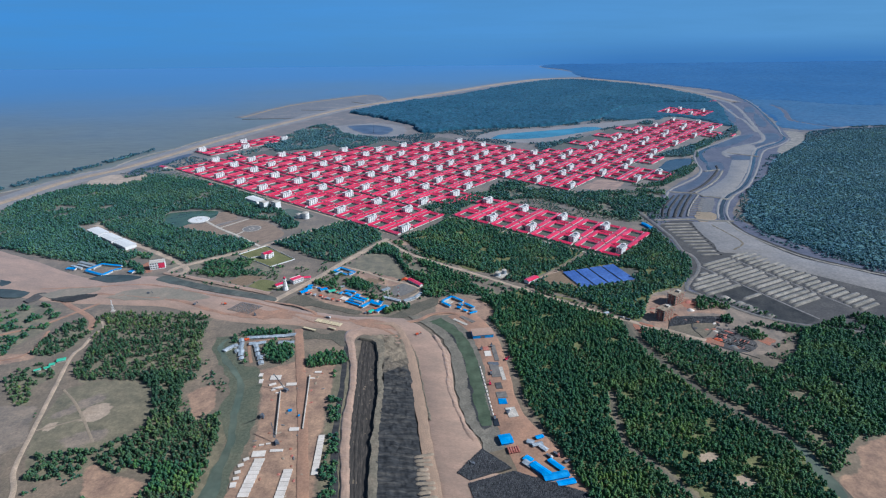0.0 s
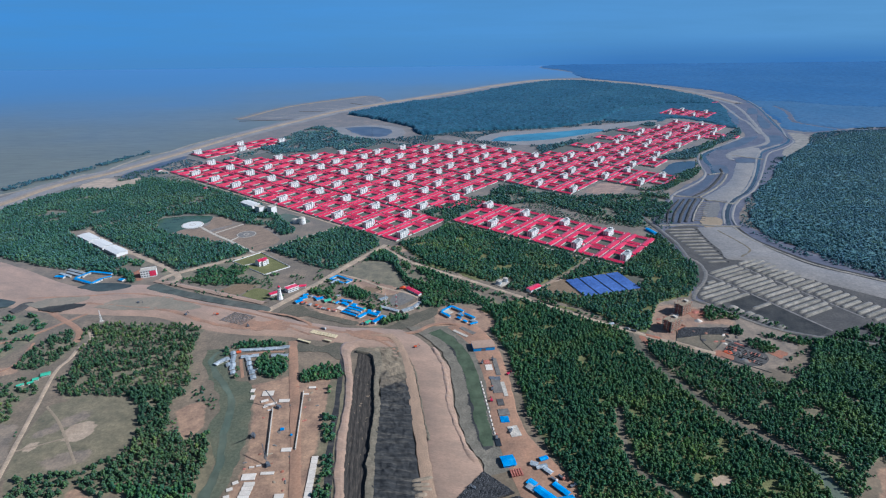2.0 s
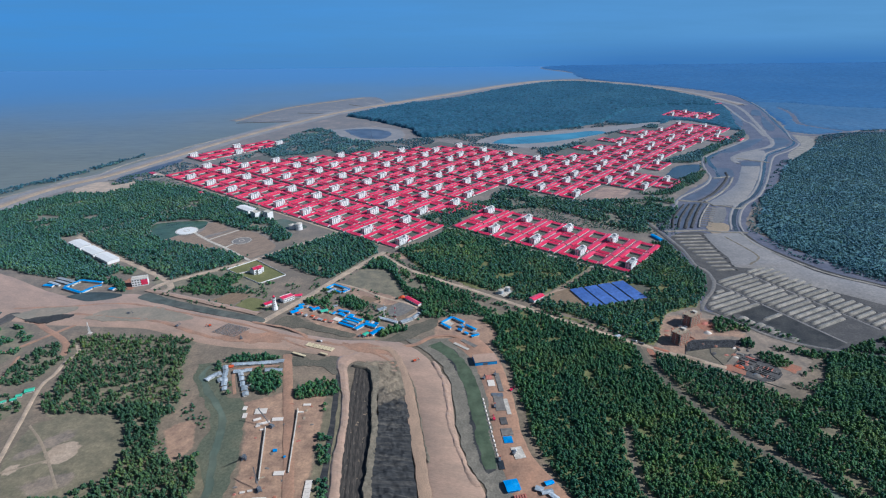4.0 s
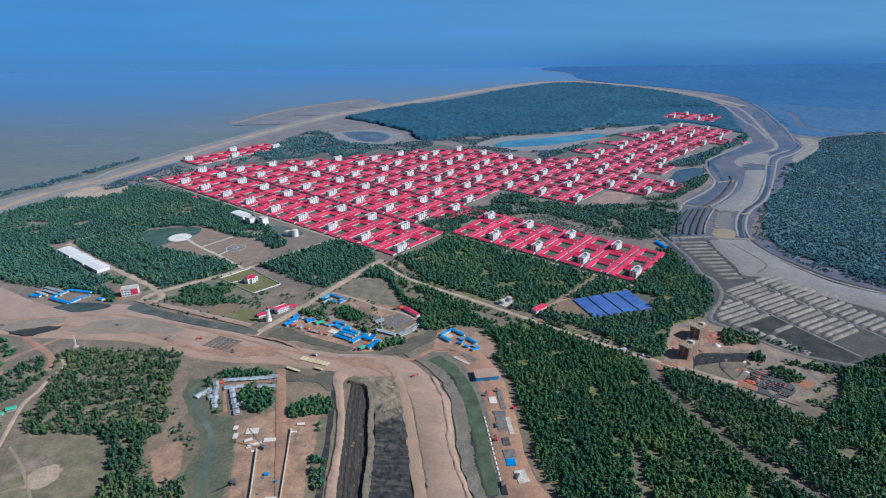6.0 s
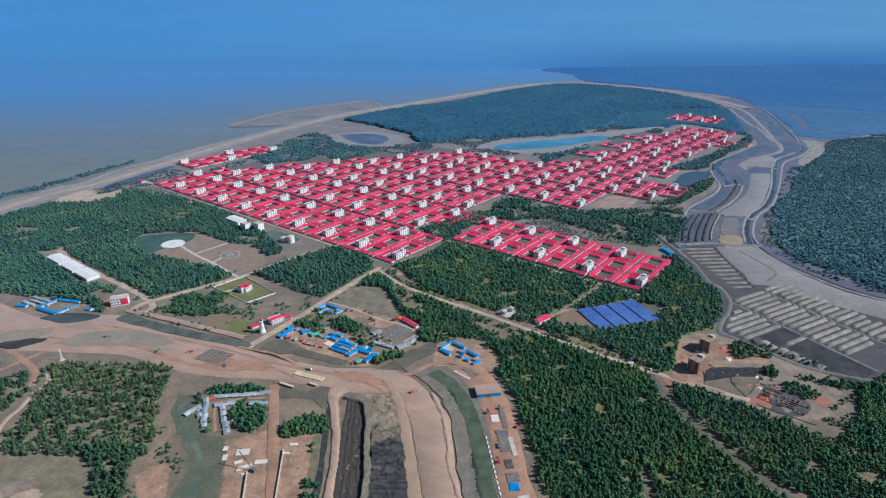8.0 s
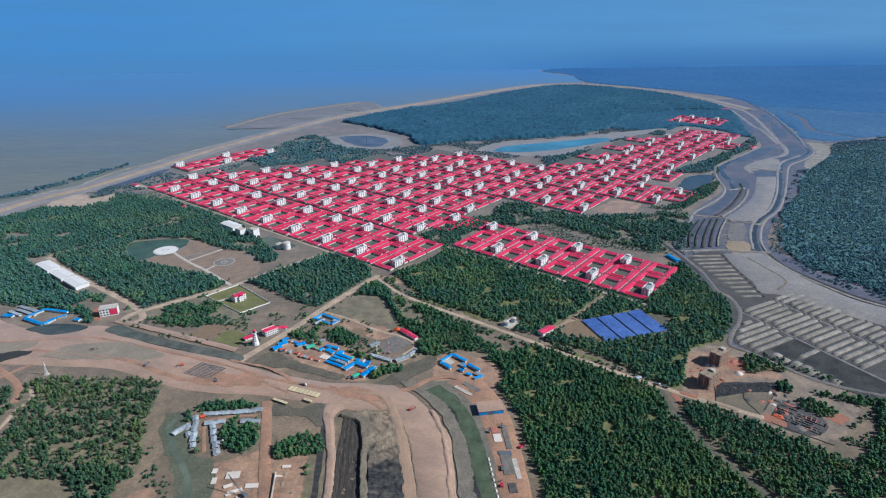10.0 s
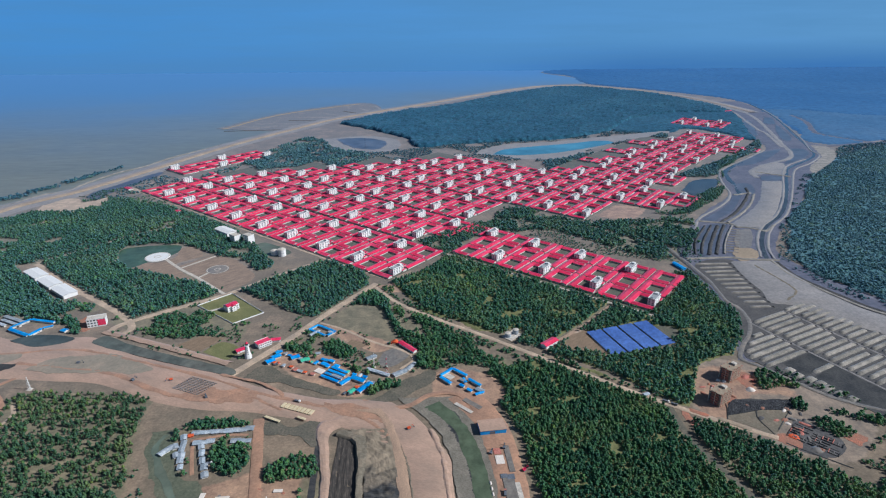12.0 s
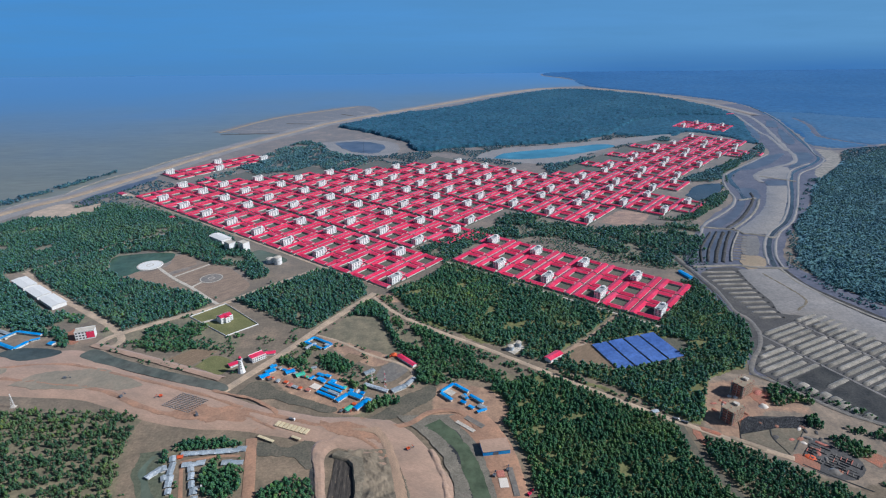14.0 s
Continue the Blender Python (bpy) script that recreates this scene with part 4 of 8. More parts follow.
for k_, (pts_, w_, mt_) in enumerate((([(586, 1412), (532, 1321), (501, 1253)], 6, "darkmud"), ([(600, 1411), (549, 1321), (513, 1247)], 8, "darkmud"), ([(572, 1410), (516, 1321), (488, 1250)], 5, "darkmud"), ([(616, 1415), (566, 1325), (528, 1250)], 7, "darkmud"), ([(632, 1412), (580, 1325), (545, 1252)], 5, "silt"))):
    bank("silt_bank", pts_, w_, 0.4, 2.2, mt_, "bank of dredged silt in the waterway", n=36, seed=k_ + 20)
for k_ in range(10):
    bank("silt_bank", [(552 + k_ * 7, 1262 + k_ * 14), (575 + k_ * 7, 1258 + k_ * 14)], 3.5, 0.4, 1.2, "greymud", "short cross bank of silt", n=8, seed=k_ + 40, keep=False)
for pts_, lab_ in (([(1117, 2153), (1020, 2092), (890, 1957), (920, 1942), (1008, 2009), (1122, 2136)], "long blue grey silt pool"), ([(1167, 2160), (1213, 2158), (1185, 2078), (1121, 2013), (1042, 1958), (1106, 2050)], "blue grey silt pool at the bend"),
                   ([(1352, 2613), (1334, 2530), (1267, 2329), (1222, 2292), (1265, 2432)], "blue grey silt pool"), ([(1246, 2669), (1286, 2694), (1175, 2394), (1171, 2458)], "blue grey silt pool"), ([(1384, 2771), (1412, 2755), (1354, 2613), (1324, 2640)], "blue grey silt pool"), ([(777, 1741), (829, 1740), (806, 1663), (770, 1655)], "dark wet silt flat")):
    patch("silt_pool", pts_, 0.55, M["greypool"], lab_, "water", rag=5)
bank("sand_road", [(1355, 3231), (1387, 3066), (1342, 2759), (1258, 2476), (1181, 2238), (1139, 2103), (1085, 2021), (976, 1947), (898, 1871), (880, 1800)], 15, 0.5, 0.8, "palesand", "sandy road along the dredged fill", "road", n=90, seed=12)
bank("sand_road", [(1320, 2900), (1230, 2511), (1223, 2434), (1153, 2186)], 12, 0.5, 0.8, "palesand", "pale bank between silt pools", n=50, seed=13)
bank("outer_road", [(618, 1215), (618, 1152), (632, 1110), (650, 1063), (678, 1012), (740, 955), (810, 900), (905, 822), (1050, 690)], 6, 1.4, 0.7, "silt", "pale track on the outer bank", "road", n=70, seed=14)
bank("outer_ditch", [(626, 1212), (627, 1152), (640, 1112), (660, 1063), (690, 1012), (752, 957), (824, 900), (920, 822), (1065, 690)], 7, 0.5, 0.15, "darkmud", "dark ditch below the outer bank", "ditch", n=70, seed=15)
bank("fill_edge", [(575, 1195), (590, 1130), (592, 1085), (560, 1052)], 6, 1.3, 0.6, "bankmud", "dark ragged edge in the fill", n=40, seed=16)
for pts_ in ([(462, 1229), (544, 1234), (570, 1225), (635, 1218)], [(571, 1444), (631, 1425), (640, 1400)], [(637, 1403), (666, 1396), (690, 1378), (724, 1412)], [(906, 1865), (980, 1808)], [(740, 1640), (790, 1655)]):
    bank("causeway", pts_, 9, 0.6, 1.4, "silt", "narrow earth causeway across the waterway", "causeway", n=24, seed=17)
bank("creek", [(1533, 2821), (1505, 2657), (1418, 2447), (1434, 2362), (1497, 2272), (1600, 2255), (2300, 2390)], 16, 0.1, 0.3, "hazesilt", "grey banks of a far creek", n=60, seed=18)
bank("creek", [(1200, 2100), (1248, 2235), (1312, 2197), (1410, 2229), (1538, 2252)], 14, 0.1, 0.5, "hazesilt", "grey banks of a far creek", n=50, seed=19)
patch("mud_wedge", [(1276, 2234), (1311, 2180), (1259, 2052), (1144, 1921), (1056, 1829), (1114, 1942), (1206, 2047), (1245, 2149)], 0.35, M["silt"], "pale mud at the creek mouth", "ground", rag=6, avoid=1)

patch("silt_field", [(412, 885), (455, 1020), (470, 1200), (560, 1210), (600, 1050), (690, 925), (800, 810), (700, 740), (560, 745), (500, 772), (440, 846)], 0.34, M["fieldmud"], "silt ground under the drying ridges, darkened for the shade between them", "ground", rag=4)

bank("track", [(448, 1293), (453, 1243), (459, 1196), (465, 1128), (461, 1056), (470, 1028), (466, 988), (449, 950), (416, 905), (405, 880), (425, 858), (470, 800), (520, 768), (620, 735)], 6, 0.4, 0.5, "greymud", "pale track round the drying field", "road", n=90, seed=23)
bank("field_ditch", [(442, 1290), (446, 1243), (452, 1196), (457, 1128), (453, 1056), (461, 1028), (457, 988), (441, 955)], 5, 0.1, 0.12, "darkmud", "dark ditch beside the track", "ditch", n=60, seed=24)

# outer ring embankment on the sea side
ring = [(-1220, 1150), (-1118, 1395), (-1070, 1588), (-985, 1719), (-905, 1914), (-773, 2264), (-606, 2593), (-458, 2845), (-95, 3236), (385, 3754), (683, 3949), (1003, 3845), (1265, 3462), (1360, 3157), (1400, 2903)]
bank("ring_shoulder", ring, 96, 0.05, 1.2, "palesand", "grey mud shoulders of the ring embankment", n=160, rag=7, seed=25, jolt=0.3)
road("ring_embankment", ring, 34, 1.3, M["ringsand"], "sandy ring embankment against the sea", n=140, crown=2.2)
bank("sea_wall", [(-1180, 1480), (-1095, 1608), (-1079, 1667), (-1052, 1706), (-1020, 1715), (-1012, 1800), (-980, 1918), (-933, 1997), (-896, 2113), (-800, 2300)], 11, -0.3, 1.6, "silt", "pale revetment along the shore", "sea wall", n=80, seed=26)
loft("canal", [(-939, 1663), (-937, 1738), (-926, 1820), (-903, 1903), (-878, 1928)], [(-904, 1643), (-880, 1726), (-858, 1818), (-838, 1889), (-840, 1915)], [(0, 0.35), (1, 0.35)], M["greypool"], rag=6, label="blue borrow canal inside the embankment", category="water")
patch("bare_soil", [(-1005, 1596), (-970, 1655), (-905, 1625), (-873, 1661), (-858, 1606), (-895, 1551), (-942, 1540), (-991, 1553)], 0.3, M["road"], "bare tan soil beside the embankment", "ground", rag=10, avoid=1)
patch("silt_parcels", [(-935, 2612), (-754, 2995), (-422, 3301), (-300, 3060), (-460, 2800), (-582, 2560)], -0.2, M["greymud"], "pale silted parcels outside the embankment", "ground", rag=10)
for k_ in range(9):
    u_ = k_ / 8
    bank("parcel_bank", [(-880 + 540 * u_, 2560 + 640 * u_), (-600 + 300 * u_, 2590 + 480 * u_)], 14, -0.25, 0.8, "palesand" if k_ % 3 else "fieldmud", "low bank between silted parcels", n=20, seed=k_ + 60, keep=False)
bank("parcel_bank", [(-900, 2600), (-745, 2960), (-430, 3270)], 12, -0.25, 1.0, "siltsand", "low outer bank of the silted parcels", n=30, seed=70, keep=False)
patch("pond_bank", [(102, 2125), (145, 2206), (229, 2275), (437, 2323), (551, 2378), (665, 2415), (862, 2493), (857, 2449), (660, 2324), (582, 2261), (454, 2128), (384, 2053), (258, 2042), (191, 2090)], 0.2, M["palesand"], "sandy bank of a long pond", "ground", rag=9, avoid=1)
patch("pond", [(160, 2115), (220, 2195), (426, 2267), (557, 2318), (604, 2298), (582, 2261), (402, 2146), (266, 2103)], 0.5, M["bluewater"], "long turquoise pond", "water", rag=3)
patch("pond_bank", [(-450, 2390), (-300, 2440), (-170, 2360), (-170, 2190), (-300, 2170), (-400, 2250)], 0.2, M["palesand"], "sandy bank of a pond", "ground", rag=10, avoid=1)
patch("pond", [(-400, 2380), (-304, 2405), (-212, 2329), (-228, 2210), (-320, 2240)], 0.5, M["greypool"], "blue grey pond inside the embankment", "water", rag=6)
patch("pond", [(623, 1685), (692, 1777), (765, 1788), (716, 1705), (644, 1641)], 0.5, M["darkwater"], "grey pond beside the housing", "water", rag=4, avoid=1)
zone([(351, 1484), (426, 1570), (480, 1535), (422, 1461)], "R", 7, True)
patch("pool", [(-393, 1318), (-371, 1331), (-307, 1278), (-346, 1260)], 0.2, M["water"], "small pool beside the tanks", "water", rag=1, avoid=1)


# ---- housing blocks ----
TH = radians(-38.558)
EU, EP = np.array([math.cos(TH), math.sin(TH)]), np.array([-math.sin(TH), math.cos(TH)])
TIP = np.array([-90.4, 1176.2])
PA, QB, A0, B0 = 101.32, 53.6, -40.0, -32.2
STEP_U, STEP_P = 10.58, 168.54
FRONT = {0: range(-8, 1), 1: list(range(-8, 0)) + [1, 2, 3, 4], 2: range(-7, 0), 3: range(-6, 2), 4: range(-5, 3), 5: range(-1, 2), 6: range(-1, 2), 7: range(-1, 2), 8: range(-1, 2), 9: range(0, 2)}
BACK = {0: range(-9, 0), 1: list(range(-8, 0)) + [0, 1, 2, 3], 2: range(-7, -1), 3: range(-6, 1), 4: range(-5, 3), 5: range(-1, 2), 6: range(-1, 1), 7: range(-1, 1), 8: range(-1, 2), 9: range(-1, 1)}
GAP_L, ROOF_W = 2.4, 12.3


def at(base, a, b):
    return base + a * EU + b * EP


quads, shelters = [], []      # (centre, open side)
for m_, cols in FRONT.items():
    base = TIP + m_ * (STEP_U * EU + STEP_P * EP)
    for i in cols:
        shelters.append((at(base, i * PA, 0), 0))
        for c, r, o in ((2 * i, 0, 1), (2 * i - 1, 0, 0), (2 * i, 1, 0)):
            quads.append((at(base, A0 + (c + 0.5) * PA / 2, B0 + (r + 0.5) * QB), o))
for m_, cols in BACK.items():
    base = TIP + m_ * (STEP_U * EU + STEP_P * EP)
    for i in cols:
        shelters.append((at(base, i * PA + 23.1, 96.41), 1))
        for c, r, o in ((2 * i + 1, 2, -1), (2 * i + 2, 2, 0), (2 * i + 1, 1, 0)):
            if (m_, i, c) in ((4, 2, 6), (5, 1, 4)):
                continue
            quads.append((at(base, A0 + (c + 0.5) * PA / 2, B0 + (r + 0.5) * QB), o))
# two outlying groups on the same grid: rows of courts, and the courts that are open for a shelter
for a_, b_, na, nb, opened in ((-1042, 155, 2, 6, {(0, 0): -1, (0, 3): -1, (1, 2): 1, (1, 5): 1}), (-90, 1807, 4, 3, {(0, 0): 1, (1, 2): -1, (2, 0): 1, (3, 2): -1})):
    for i in range(na):
        for j in range(nb):
            q = at(TIP, a_ + 50.66 * i, b_ + 53.6 * j)
            o = opened.get((i, j), 0)
            quads.append((q, o))
            if o:
                shelters.append((q + 14 * o * EU + 5.4 * o * EP, 0))
    cs = [at(TIP, a_ - 27 + u_ * (50.66 * na + 3), b_ - 29 + v_ * (53.6 * nb + 4)) for u_, v_ in ((0, 0), (1, 0), (1, 1), (0, 1))]
    patch("paving", [tuple(c) for c in cs], 0.1, M["yard"], "packed earth round the outlying houses", "ground", sharp=True, avoid=1)

house_plan = []               # centre, length, turn
hq, hb = PA / 4 - GAP_L / 2, QB / 2 - 1.1
for c, o in quads:
    ls = 2 * hb - 0.8
    la = 2 * (hq - ROOF_W) - 0.8
    for side in (-1, 1):
        if o != side:
            house_plan.append((c + side * (hq - ROOF_W / 2) * EU, ls, TH + math.pi / 2))
        house_plan.append((c + side * (hb - ROOF_W / 2) * EP + (o * ROOF_W / 2) * EU, la + abs(o) * ROOF_W, TH))
order = sorted(range(len(house_plan)), key=lambda k: house_plan[k][0][1] + 0.15 * abs(house_plan[k][0][0]))
near_set = set(order[:290])


def house_proto(length, w):
    h = root("row_house", "long row house with a red sheet roof and grey walls", "house", "red roofed row houses")
    bm = bmesh.new()
    walls_gable(bm, length - 1.2, w - 2.2, 2.9, 1.5)
    part("wall", bm, M["wall"], h)
    bm = bmesh.new()
    gable(bm, length - 1.2, w - 1.2, 3.0, 1.8, 0.6, 0.18)
    roof = part("roof", bm, M["red"], h, "red painted metal roof")
    bm = bmesh.new()
    box(bm, -length / 2 + 0.4, -0.35, 4.75, length / 2 - 0.4, 0.35, 4.9)
    part("ridge_cap", bm, M["red"], roof)
    return h


protos = {}
far_v, far_f, far_w, far_wf = [], [], [], []
for k, (c, l, a) in enumerate(house_plan):
    key = round(l)
    if k in near_set:
        m4 = pose(c[0], c[1], 0.1, 0, 0, math.degrees(a))
        if key not in protos:
            protos[key] = house_proto(l, ROOF_W)
            protos[key].matrix_basis = m4
        else:
            copy_thing(protos[key], m4)
    else:
        ca, sa = math.cos(a), math.sin(a)
        x, w = l / 2, ROOF_W / 2
        rf = np.array([(-x, -w, 3), (x, -w, 3), (x, 0, 4.8), (-x, 0, 4.8), (x, w, 3), (-x, w, 3), (-x, -w, 2.8), (x, -w, 2.8), (x, w, 2.8), (-x, w, 2.8)])
        wl = np.array([(-x + .6, -w + 1, 0), (x - .6, -w + 1, 0), (x - .6, w - 1, 0), (-x + .6, w - 1, 0), (-x + .6, -w + 1, 3.1), (x - .6, -w + 1, 3.1), (x - .6, w - 1, 3.1), (-x + .6, w - 1, 3.1)])
        R = np.array([[ca, -sa, 0], [sa, ca, 0], [0, 0, 1]])
        n0 = len(far_v) * 10
        far_v.append(rf @ R.T + (c[0], c[1], 0.1))
        far_f += [(n0, n0 + 1, n0 + 2, n0 + 3), (n0 + 3, n0 + 2, n0 + 4, n0 + 5), (n0 + 6, n0 + 7, n0 + 1, n0), (n0 + 5, n0 + 4, n0 + 8, n0 + 9)]
        n1 = len(far_w) * 8
        far_w.append(wl @ R.T + (c[0], c[1], 0.1))
        far_wf += [(n1, n1 + 1, n1 + 5, n1 + 4), (n1 + 1, n1 + 2, n1 + 6, n1 + 5), (n1 + 2, n1 + 3, n1 + 7, n1 + 6), (n1 + 3, n1, n1 + 4, n1 + 7)]
hs = root("row_house", "far rows of red roofed row houses on a grid", "house", "red roofed row houses")
hs["kind"] = "stuff"
for nm, vv, ff, mm in (("roof", far_v, far_f, "red"), ("wall", far_w, far_wf, "wall")):
    ob = mesh_np(nm, np.concatenate(vv), ff, M[mm])
    ob.parent = hs
    ob["kind"] = "stuff"

# courtyards and paving under the houses
for m_ in range(10):
    base = TIP + m_ * (STEP_U * EU + STEP_P * EP)
    runs = [(min(FRONT[m_]), max(FRONT[m_]))] if m_ != 1 else [(-8, -1), (1, 4)]
    for lo_, hi_ in runs:
        a0, a1 = A0 + (2 * lo_ - 1) * PA / 2 - 1, A0 + (2 * hi_ + 1) * PA / 2 + 1
        cs = [at(base, a0, B0 - 3), at(base, a1, B0 - 3), at(base, a1, B0 + 3 * QB + 4), at(base, a0, B0 + 3 * QB + 4)]
        patch("paving", [tuple(c) for c in cs], 0.08 + 0.002 * m_, M["yard"], "packed earth and worn grass between the houses", "ground", sharp=True, avoid=1)


def shelter_proto(detail):
    """Four-storey shelter on a raised base; long side along y."""
    s = root("cyclone_shelter", "white four storey concrete cyclone shelter among red roofs", "building", "cyclone shelters")
    W, L, H = 11.4, 27.0, 12.8
    bm = boxed((-W / 2, -L / 2, 0, W / 2, L / 2, H - 1.0))
    part("wall", bm, M["white"], s)
    bm = boxed((-W / 2 - .3, -L / 2 - .3, H - 0.6, -W / 2, L / 2 + .3, H + 0.4), (W / 2, -L / 2 - .3, H - 0.6, W / 2 + .3, L / 2 + .3, H + 0.4),
               (-W / 2, -L / 2 - .3, H - 0.6, W / 2, -L / 2, H + 0.4), (-W / 2, L / 2, H - 0.6, W / 2, L / 2 + .3, H + 0.4))
    roof = part("roof", bm, M["white"], s, "flat roof with a parapet")
    part("deck", boxed((-W / 2 - .2, -L / 2 - .2, H - 1.0, W / 2 + .2, L / 2 + .2, H - 0.55)), M["deck"], roof)
    part("water_tank", boxed((-1.6, -L / 2 + 3, H - 0.6, 1.4, -L / 2 + 6.5, H + 1.0)), M["tin"], roof)
    part("stair_tower", boxed((-2.5, L / 2 - 6, H - 0.6, 3.0, L / 2 - 1.0, H + 2.2)), M["white"], roof)
    if not detail:
        bm = bmesh.new()
        for z in (0.5, 3.3, 6.1, 8.9):
            for y in (-10.2, -3.4, 3.4, 10.2):
                for sx in (-1, 1):
                    box(bm, sx * W / 2 - 0.05, y - 1.6, z + 0.9, sx * W / 2 + 0.05, y + 1.6, z + 2.4)
            for sy in (-1, 1):
                box(bm, -4, sy * L / 2 - 0.05, z + 0.9, -1.5, sy * L / 2 + 0.05, z + 2.5)
                box(bm, 1.5, sy * L / 2 - 0.05, z + 0.9, 4, sy * L / 2 + 0.05, z + 2.5)
        part("opening", bm, M["opening"], s)["kind"] = "stuff"
    else:
        me = me2 = None
        for z in (0.5, 3.3, 6.1, 8.9):
            for y in (-10.2, -3.4, 3.4, 10.2):
                for sx in (-1, 1):
                    if me is None:
                        ob = part("window", boxed((-0.08, -1.6, 0.9, 0.08, 1.6, 2.5)), M["opening"], s)
                        me = ob.data
                    else:
                        ob = new("window", me)
                        ob.parent = s
                    ob.location = (sx * W / 2, y, z)
            for sy in (-1, 1):
                for x in (-2.75, 2.75):
                    if me2 is None:
                        ob = part("window", boxed((-1.25, -0.08, 0.9, 1.25, 0.08, 2.5)), M["opening"], s)
                        me2 = ob.data
                    else:
                        ob = new("window", me2)
                        ob.parent = s
                    ob.location = (x, sy * L / 2, z)
            part("floor_band", boxed((-W / 2 - .35, -L / 2 - .1, z + 2.75, W / 2 + .35, L / 2 + .1, z + 2.95)), M["white"], s)
    return s


shelters.sort(key=lambda q: q[0][1])
pn, pf = None, None
for k, (c, o) in enumerate(shelters):
    m4 = pose(c[0], c[1], 0.1, 0, 0, math.degrees(TH))
    if k < 16:
        if pn is None:
            pn = shelter_proto(True)
            pn.matrix_basis = m4
        else:
            copy_thing(pn, m4)
    else:
        if pf is None:
            pf = shelter_proto(False)
            pf.matrix_basis = m4
        else:
            copy_thing(pf, m4)


# ---- simple sheds and houses ----
def shed(name, x, y, l, w, h, turn, roof, wall, label, category, group="", rise=1.2, openings=0):
    s = root(name, label, category, group)
    bm = bmesh.new()
    h -= 0.5 if w < 9 else 0.0
    walls_gable(bm, l - 1.4, w - 1.4, h, rise * 0.85)
    part("wall", bm, M[wall], s)
    bm = bmesh.new()
    gable(bm, l - 0.8, w - 0.8, h + 0.1, rise, 0.7, 0.15)
    part("roof", bm, M[roof], s)
    for i in range(openings):
        px = -l / 2 + l * (i + 0.5) / openings
        part("window", boxed((px - 0.6, -w / 2 + 0.6, 0.8, px + 0.6, -w / 2 + 0.8, 1.8)), M["opening"], s)
    s.matrix_basis = pose(x, y, 0.1, 0, 0, turn)
    e = np.array([math.cos(radians(turn)), math.sin(radians(turn))]) * l / 2
    AVOID.append((np.array([np.array([x, y]) - e, np.array([x, y]) + e]), w / 2 + 3))
    return s


# solar array: four columns of tilted tables
sol_o, sx, sy = np.array([207.0, 953.0]), np.array([0.949, 0.315]), np.array([0.315, -0.949])
arr = root("solar_array", "field of blue solar panels on steel frames", "solar panels")
pm, lm = None, None
for c in range(4):
    for r in range(15):
        p = sol_o + sx * (13.5 + 27 * c) + sy * (2 + 4.55 * r)
        if pm is None:
            bm = bmesh.new()
            box(bm, -11.9, -1.95, 0, 11.9, 1.95, 0.12)
            pm = part("panel", bm, M["solar"], arr).data
            ob = bpy.data.objects["panel"]
        else:
            ob = new("panel", pm)
            ob.parent = arr
        ob.matrix_basis = pose(p[0], p[1], 1.9, 16, 0, 18.4)
        if lm is None:
            lm = part("frame", boxed(*[(x - .1, y - .1, -1.9, x + .1, y + .1, 0.2 * y) for x in (-10, 0, 10) for y in (-1.4, 1.4)]), M["steel"], arr).data
            ob = bpy.data.objects["frame"]
        else:
            ob = new("frame", lm)
            ob.parent = arr
        ob.location, ob.rotation_euler = (p[0], p[1], 1.9), (0, 0, radians(18.4))


# ---- things on the ground ----
BLUES = "blue sheet roofed hut on bare earth"
for x, y, l, w, tn in ((-152.6, 838.8, 28.8, 4.0, -31), (-149.1, 845.4, 28.2, 4.0, -31), (-145.8, 852.0, 27.7, 4.0, -31), (-142.9, 858.8, 27.0, 4.0, -32)):
    shed("barrack", x, y, l, w, 2.6, tn, "blue", "wall", "long narrow blue roofed market barrack", "hut", "market barracks", 0.9, 6)
for x, y, l, w, tn in ((-131.7, 832.7, 18.1, 6.5, 51), (-115.4, 836.2, 21.1, 7, -30), (-104.8, 818.4, 23.8, 7.5, 52), (-242, 881, 12, 9, 40), (-237, 893, 13, 8, 38), (-236, 904, 9, 6, 35), (-210, 891, 12, 8, 30), (-166, 873, 9, 6, -30),
                       (-167, 883, 11, 5, -28), (-157, 880, 8, 5, -28), (-148, 868, 8, 5, -30), (-1.2, 832.2, 20.0, 4.2, -48), (-0.1, 850.9, 22.3, 4.2, 46), (17.9, 850.0, 23.8, 4.2, -43), (22.9, 831.7, 10.6, 4.2, -70), (19.6, 821.1, 7.4, 4.2, -36), (29.0, 811.2, 7.6, 4.2, -42), (36.2, 827.0, 21.3, 4.2, -45), (40.9, 804.6, 12.4, 4.2, 27),
                       (64, 511, 14, 15, 12), (96, 464, 23, 9, -48), (110, 455, 27, 9, 14), (119, 447, 19, 7, 14), (102, 515, 9, 5, 20), (85, 480, 9, 8, -45), (113, 472, 19, 6, -50),
                       (-643, 964, 46, 6, -26), (-619, 964, 21, 6, 69), (-658, 991, 31, 5, 61), (-628, 999, 42, 5, -13), (-578, 970, 9, 8, -16), (-697, 985, 18, 8, -9), (-609, 981, 13, 4, 31)):
    shed("hut", x, y, l, w, 3.0 if l < 20 else 3.6, tn, "blue", "wall" if y > 600 else "blue", BLUES, "hut", "blue roofed huts", 0.8 if w < 9 else 1.4, 2)
for x, y, l, w, tn in ((-195, 884, 12, 8, 30), (-120, 811, 10, 7, 50)):
    shed("stall", x, y, l, w, 3.0, tn, "green", "wall", "green roofed market stall", "hut", "", 0.9, 2)
